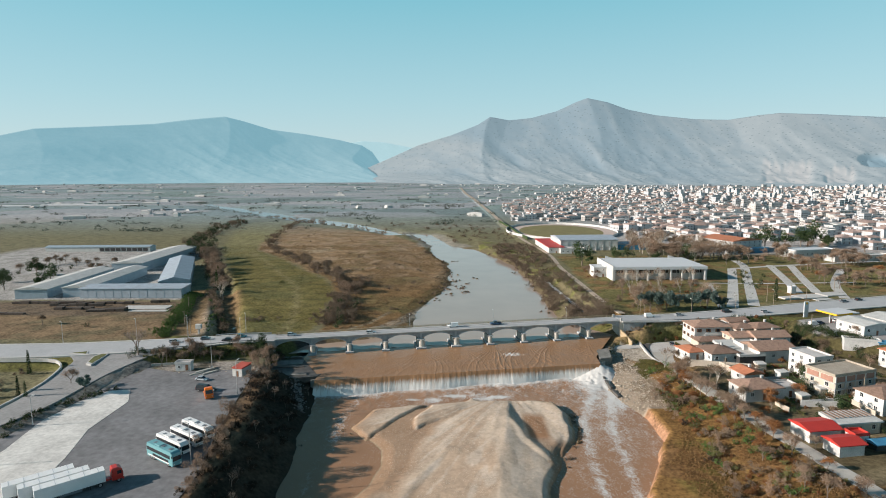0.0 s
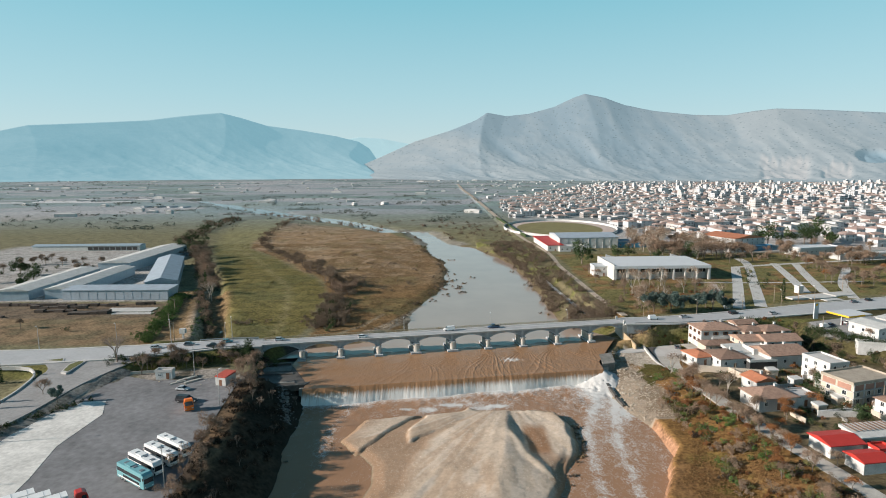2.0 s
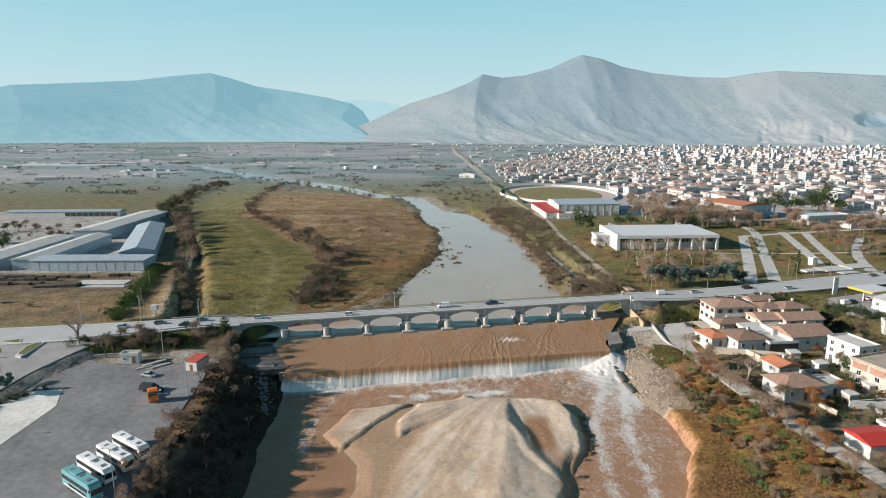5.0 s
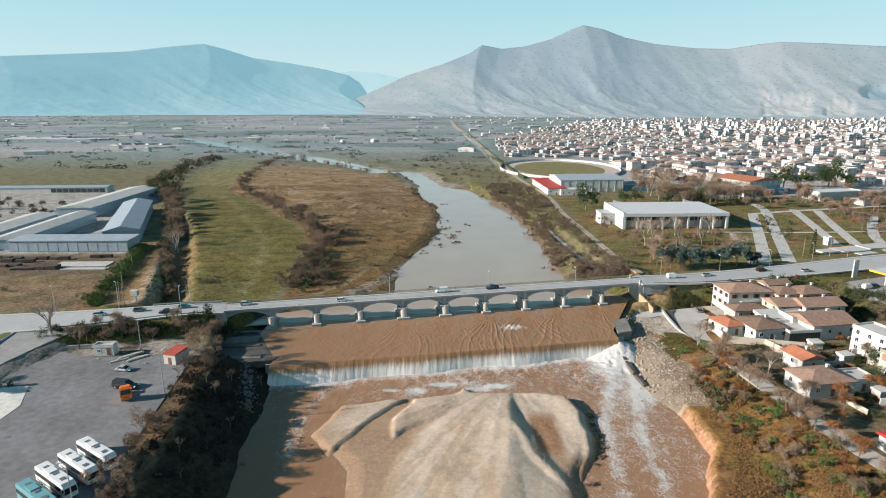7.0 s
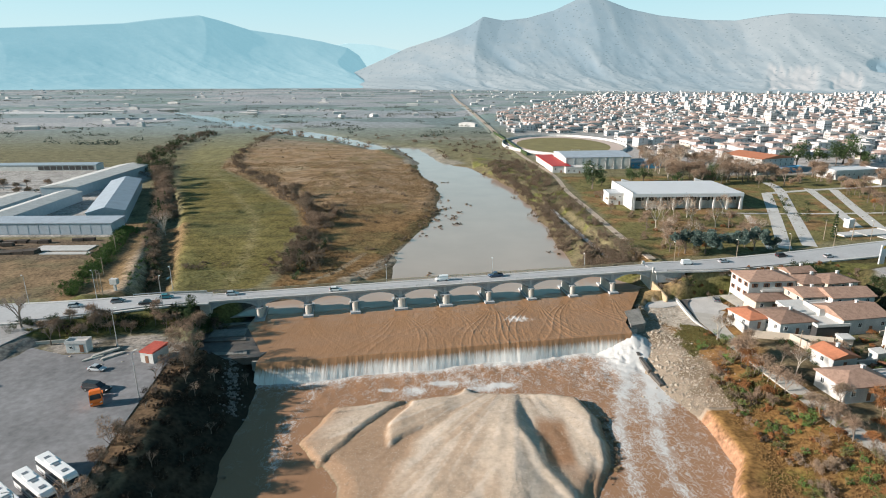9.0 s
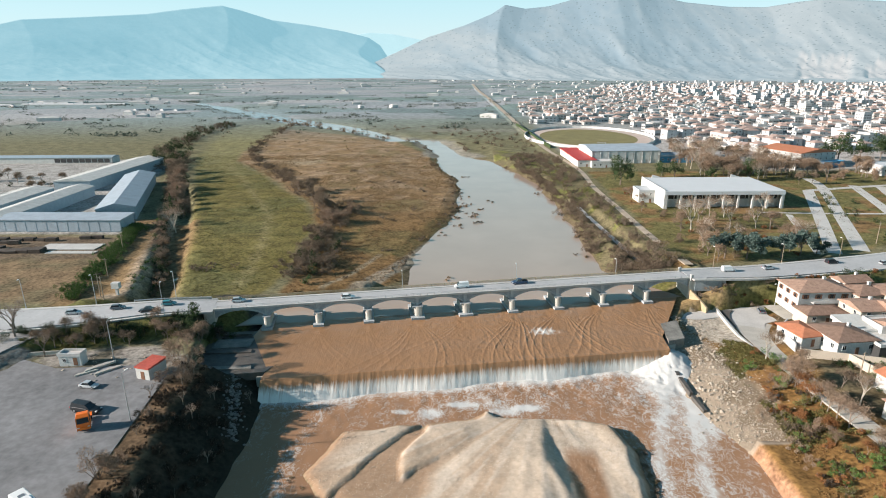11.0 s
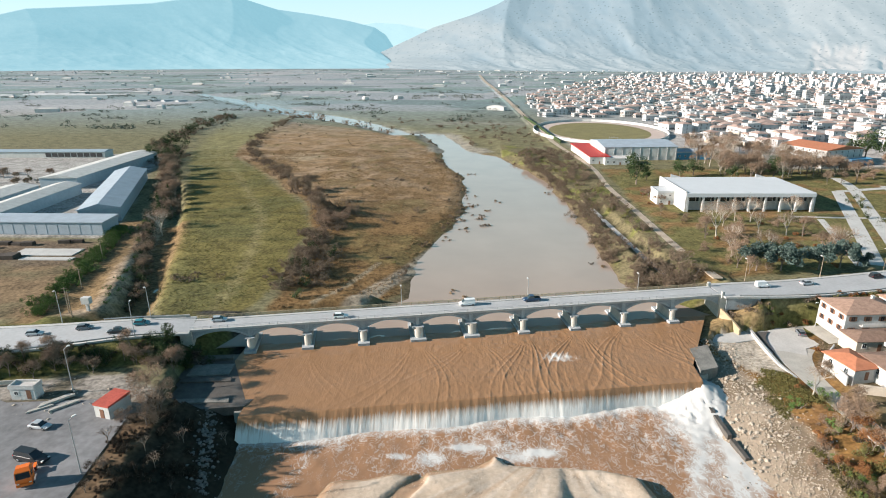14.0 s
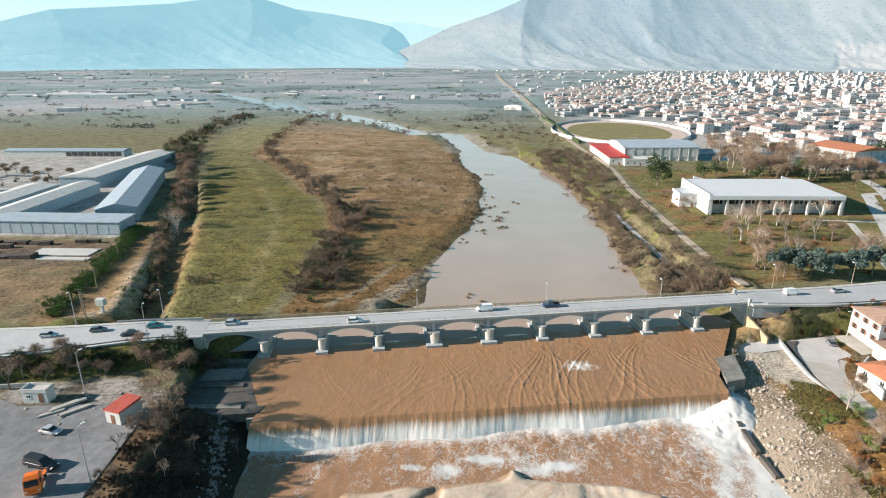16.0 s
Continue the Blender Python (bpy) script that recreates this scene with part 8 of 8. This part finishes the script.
def on_road(line, x, off=0.0):
    """A place on a road line at x, off metres to the side of its middle, and the road's heading."""
    for a, b in zip(line[:-1], line[1:]):
        if a[0] <= x <= b[0]:
            k = (x - a[0]) / (b[0] - a[0])
            t = Vector((b[0] - a[0], b[1] - a[1])).normalized()
            return lerp(a[0], b[0], k) - t.y * off, lerp(a[1], b[1], k) + t.x * off, lerp(a[2], b[2], k), math.degrees(math.atan2(t.y, t.x))


TRAFFIC = "cars on the road"
for x, off, colour, kind, label, back in ((-113, 1.6, "silver", "hatch", "pale silver hatchback on the road", 0), (-101.5, 2.4, "grey", "hatch", "dark grey car on the road", 0), (-93, -1.8, "black", "sedan", "black saloon car on the road", 180), (-88, 2.0, "teal", "hatch", "teal hatchback on the road", 0)):
    px, py, pz, a = on_road(ROAD_LEFT, x, off)
    car(pose(px, py, pz, 0, 0, a + back), colour, label, kind, TRAFFIC)
for s, off, colour, kind, label, back in ((-8.5, 1.5, "silver", "hatch", "silver hatchback on the bridge", 0), (59.5, 1.4, "white", "van", "white delivery van on the bridge", 180), (78.5, 1.5, "blue", "pickup", "dark pickup truck on the bridge", 180), (24, -1.5, "white", "hatch", "white hatchback on the bridge", 0)):
    c = on_bridge(s, off, deck_z(s) + 0.03)
    car(pose(*c, 0, 0, 11.04 + back), colour, label, kind, TRAFFIC)
for x, off, colour, kind in ((88, 2, "white", "van"), (103, 2.2, "silver", "sedan"), (128, 2.5, "black", "suv"), (144, -3, "silver", "hatch"), (196, 4, "grey", "sedan"), (206, 5, "black", "hatch"), (240, 5, "white", "hatch")):
    px, py, pz, a = on_road(ROAD_RIGHT, x, off)
    car(pose(px, py, pz, 0, 0, a), colour, colour + " car on the road beside the park", kind, TRAFFIC)
for x, y, colour, kind, a in ((154, 250, "white", "van", 20), (158, 252, "blue", "hatch", 20), (166, 252, "grey", "sedan", 30), (168, 256, "white", "hatch", 10), (172, 254, "black", "hatch", 15)):
    car(pose(x, y, height_at(x, y) + 0.02, 0, 0, a), colour, colour + " car parked at the filling station", kind, "cars at the station")
car(pose(93, 249, -6.72, 0, 0, 80), "grey", "grey car parked on the riverside lane", "hatch")


# lamps, poles, fences
POLE = material("grey steel pole", (0.42, 0.43, 0.43), 0.5, 0.1, 0.8, metal=0.4)
WPOLE = material("weathered wooden pole", (0.30, 0.24, 0.18), 0.9, 0.2, 0.8)


def lamp_post(x, y, z, h, arm, rz, label="grey steel street lamp with a curved arm", mat=None, twin=False):
    v = thing("street_lamp", pose(x, y, z, 0, 0, rz), label, "street lamp", "street lamps")
    part("pole", Geo().tube((0, 0, -0.3), (0, 0, h), 0.12, 0.07, 8), mat or POLE, v)
    part("base", Geo().tube((0, 0, -0.3), (0, 0, 0.7), 0.18, 0.16, 8), mat or POLE, v)
    for s in ((1, -1) if twin else (1,)):
        part("arm", Geo().tube((0, 0, h - 0.1), (s * arm, 0, h + 0.35), 0.06, 0.05, 6), mat or POLE, v)
        part("lantern", Geo().box((s * (arm + 0.3), 0, h + 0.38), (0.75, 0.3, 0.16)), FRAME, v)
    return v


def utility_pole(x, y, h, label="wooden utility pole with a crossarm"):
    v = thing("utility_pole", pose(x, y, height_at(x, y), 0, 0, 20), label, "pole", "utility poles")
    part("pole", Geo().tube((0, 0, -0.3), (0, 0, h), 0.16, 0.1, 8), WPOLE, v)
    part("crossarm", Geo().box((0, 0, h - 0.5), (1.6, 0.1, 0.12)), WPOLE, v)


for s, off, h in ((41, 3.8, 5.5), (78, 3.8, 5.5), (112, 3.8, 5.0)):
    c = on_bridge(s, off, deck_z(s))
    lamp_post(*c, h, 0.5, 101)
lamp_post(-86.2, 221.6, 2.4, 9.5, 0.5, 100)
lamp_post(-88, 232.5, 2.2, 9.5, 0.6, -80)
lamp_post(-111, 229.5, 2.0, 9.5, 0.5, -80)
lamp_post(-131, 227, 1.8, 9, 0.5, -80)
lamp_post(-160, 224.5, 1.4, 9, 0.5, -80)
lamp_post(-70.2, 175.5, LOT_Z, 11, 0.7, 60, "tall grey lamp post at the lot's edge")
lamp_post(-89.4, 201.5, LOT_Z, 10.5, 0.7, 60, "tall grey lamp post at the lot's edge")
lamp_post(-64.5, 131, LOT_Z, 10.5, 0.7, 200, "tall grey lamp post at the lot's edge")
lamp_post(-119, 152, 0, 8, 0.6, 0)
lamp_post(-124, 128, 0, 8, 0.6, 0)
for x, y, h in ((86, 271.5, 7), (112, 276.5, 6.5), (136, 283, 7), (158, 290, 8), (180, 300, 8)):
    lamp_post(x, y, height_at(x, y), h, 0.6, 100, mat=WPOLE)
lamp_post(99.5, 253.5, height_at(99.5, 253.5), 7, 0.5, 190)
for x, y, h in ((103, 252.3, 5), (-113, 236, 8), (-116, 239, 8), (-128, 262, 7), (-140, 292, 7), (150, 245, 6), (172, 300, 9), (-200, 232, 8), (-230, 230, 8), (118, 197, 7), (128, 180, 7), (96, 205, 6), (160, 300, 9), (210, 325, 8), (235, 345, 8)):
    utility_pole(x, y, h)
# guard rails of the road
for line, x0, x1, side, label in ((ROAD_LEFT, -128, -76, -1, "steel guard rail along the road edge"), (ROAD_LEFT, -100, -76, 1, "steel guard rail along the road edge"), (ROAD_RIGHT, 74, 128, -1, "pale railing along the road edge")):
    gr = thing("guard_rail", pose(0, 0, 0), label, "guard rail")
    pts = [q for q in line if x0 <= q[0] <= x1]
    edge = []
    for i, q in enumerate(pts):
        a, b = pts[max(0, i - 1)], pts[min(len(pts) - 1, i + 1)]
        t = Vector((b[0] - a[0], b[1] - a[1])).normalized()
        edge.append((q[0] - t.y * side * (q[3] / 2 + 1.1), q[1] + t.x * side * (q[3] / 2 + 1.1), q[2] + 0.8, 0.08))
    part("beam", ribbon(edge, 0.32), METAL, gr)
    for q in edge:
        part("post", Geo().box((q[0], q[1], q[2] - 0.4), (0.12, 0.12, 1.0)), METAL, gr)
# concrete barrier and hoarding at the bridge's west end
bar = thing("barrier", pose(*on_bridge(-17, 4.9, deck_z(-17)), 0, 0, 10), "pale concrete barrier at the bridge end", "barrier")
part("panel", Geo().box((-6, 0, 0.5), (12, 0.25, 1.1)), CONCRETE, bar)
# weir end block and side training wall
WETC = material("dark wet concrete", (0.10, 0.09, 0.08), 0.5, 0.45, 1.8)
DAMP = material("damp stained concrete", (0.21, 0.20, 0.18), 0.7, 0.5, 2.2, 0.02, 0.4)
blk = thing("weir_block", pose(0, 0, 0), "dark concrete end block of the weir", "weir", kind="structure")
part("block", Geo().prism([(57.0, 235), (55.8, 223.4), (60.8, 225.4), (62.6, 237.5)], -11, -4.7), DAMP, blk)
part("sill", Geo().prism([(-54, 202.6), (52, 221.6), (58, 224), (58, 227), (-54, 207)], -11, -6.0), CONCRETE, blk, "concrete weir sill under the water")
stp = thing("stilling_steps", pose(0, 0, 0), "wet grey concrete sill with channels beside the west abutment", "weir", kind="structure")
# wet concrete in its darkest tones: the embankment's shade is put into the colour
part("slab", Geo().prism(SILL, -7, -4.88), WETC, stp, "wet concrete slab darkened for embankment shade")
for y, d, top, mat in ((218.2, 5.2, -4.6, DAMP), (213.2, 1.6, -4.5, WETC), (204.3, 1.6, -4.55, DAMP), (223.6, 1.4, -4.2, WETC)):
    part("ledge", Geo().prism([(-71, y - d / 2), (-56.5 - (y - 206) * 0.35, y - d / 2 + 1.2), (-57.0 - (y - 206) * 0.35, y + d / 2 + 1.2), (-71.4, y + d / 2)], -6.0, top), mat, stp)
# low walls and clutter by the lot
for x, y, w, d, h, a in ((-108, 203.5, 9, 0.4, 0.9, 10), (-90.5, 197.5, 7, 1.2, 0.5, 50), (-87.5, 195.8, 6, 1.0, 0.4, 48), (-92, 194.5, 5, 0.8, 0.3, 40)):
    b = thing("timber_pile", pose(x, y, LOT_Z, 0, 0, a), "grey beams and rubble beside the cabin", "timber", "piles beside the cabin")
    for q in range(3):
        part("beam", Geo().box((0, -d / 2 + d * (q + 0.5) / 3, h / 2), (w * (1 - 0.1 * q), d / 3.3, h)), CONCRETE, b)
trw = thing("training_wall", pose(0, 0, 0), "dark broken concrete training wall in the rapids", "wall", kind="structure")
for (xa, ya), (xb, yb), top in (((54.4, 217), (54.7, 211), -7.8), ((54.8, 210), (55.2, 203), -8.3), ((55.3, 202), (56.0, 196), -8.8)):
    part("segment", ribbon([(xa, ya, top, 1.0), (xb, yb, top - 0.3, 0.9)], 3.0), WETC, trw)
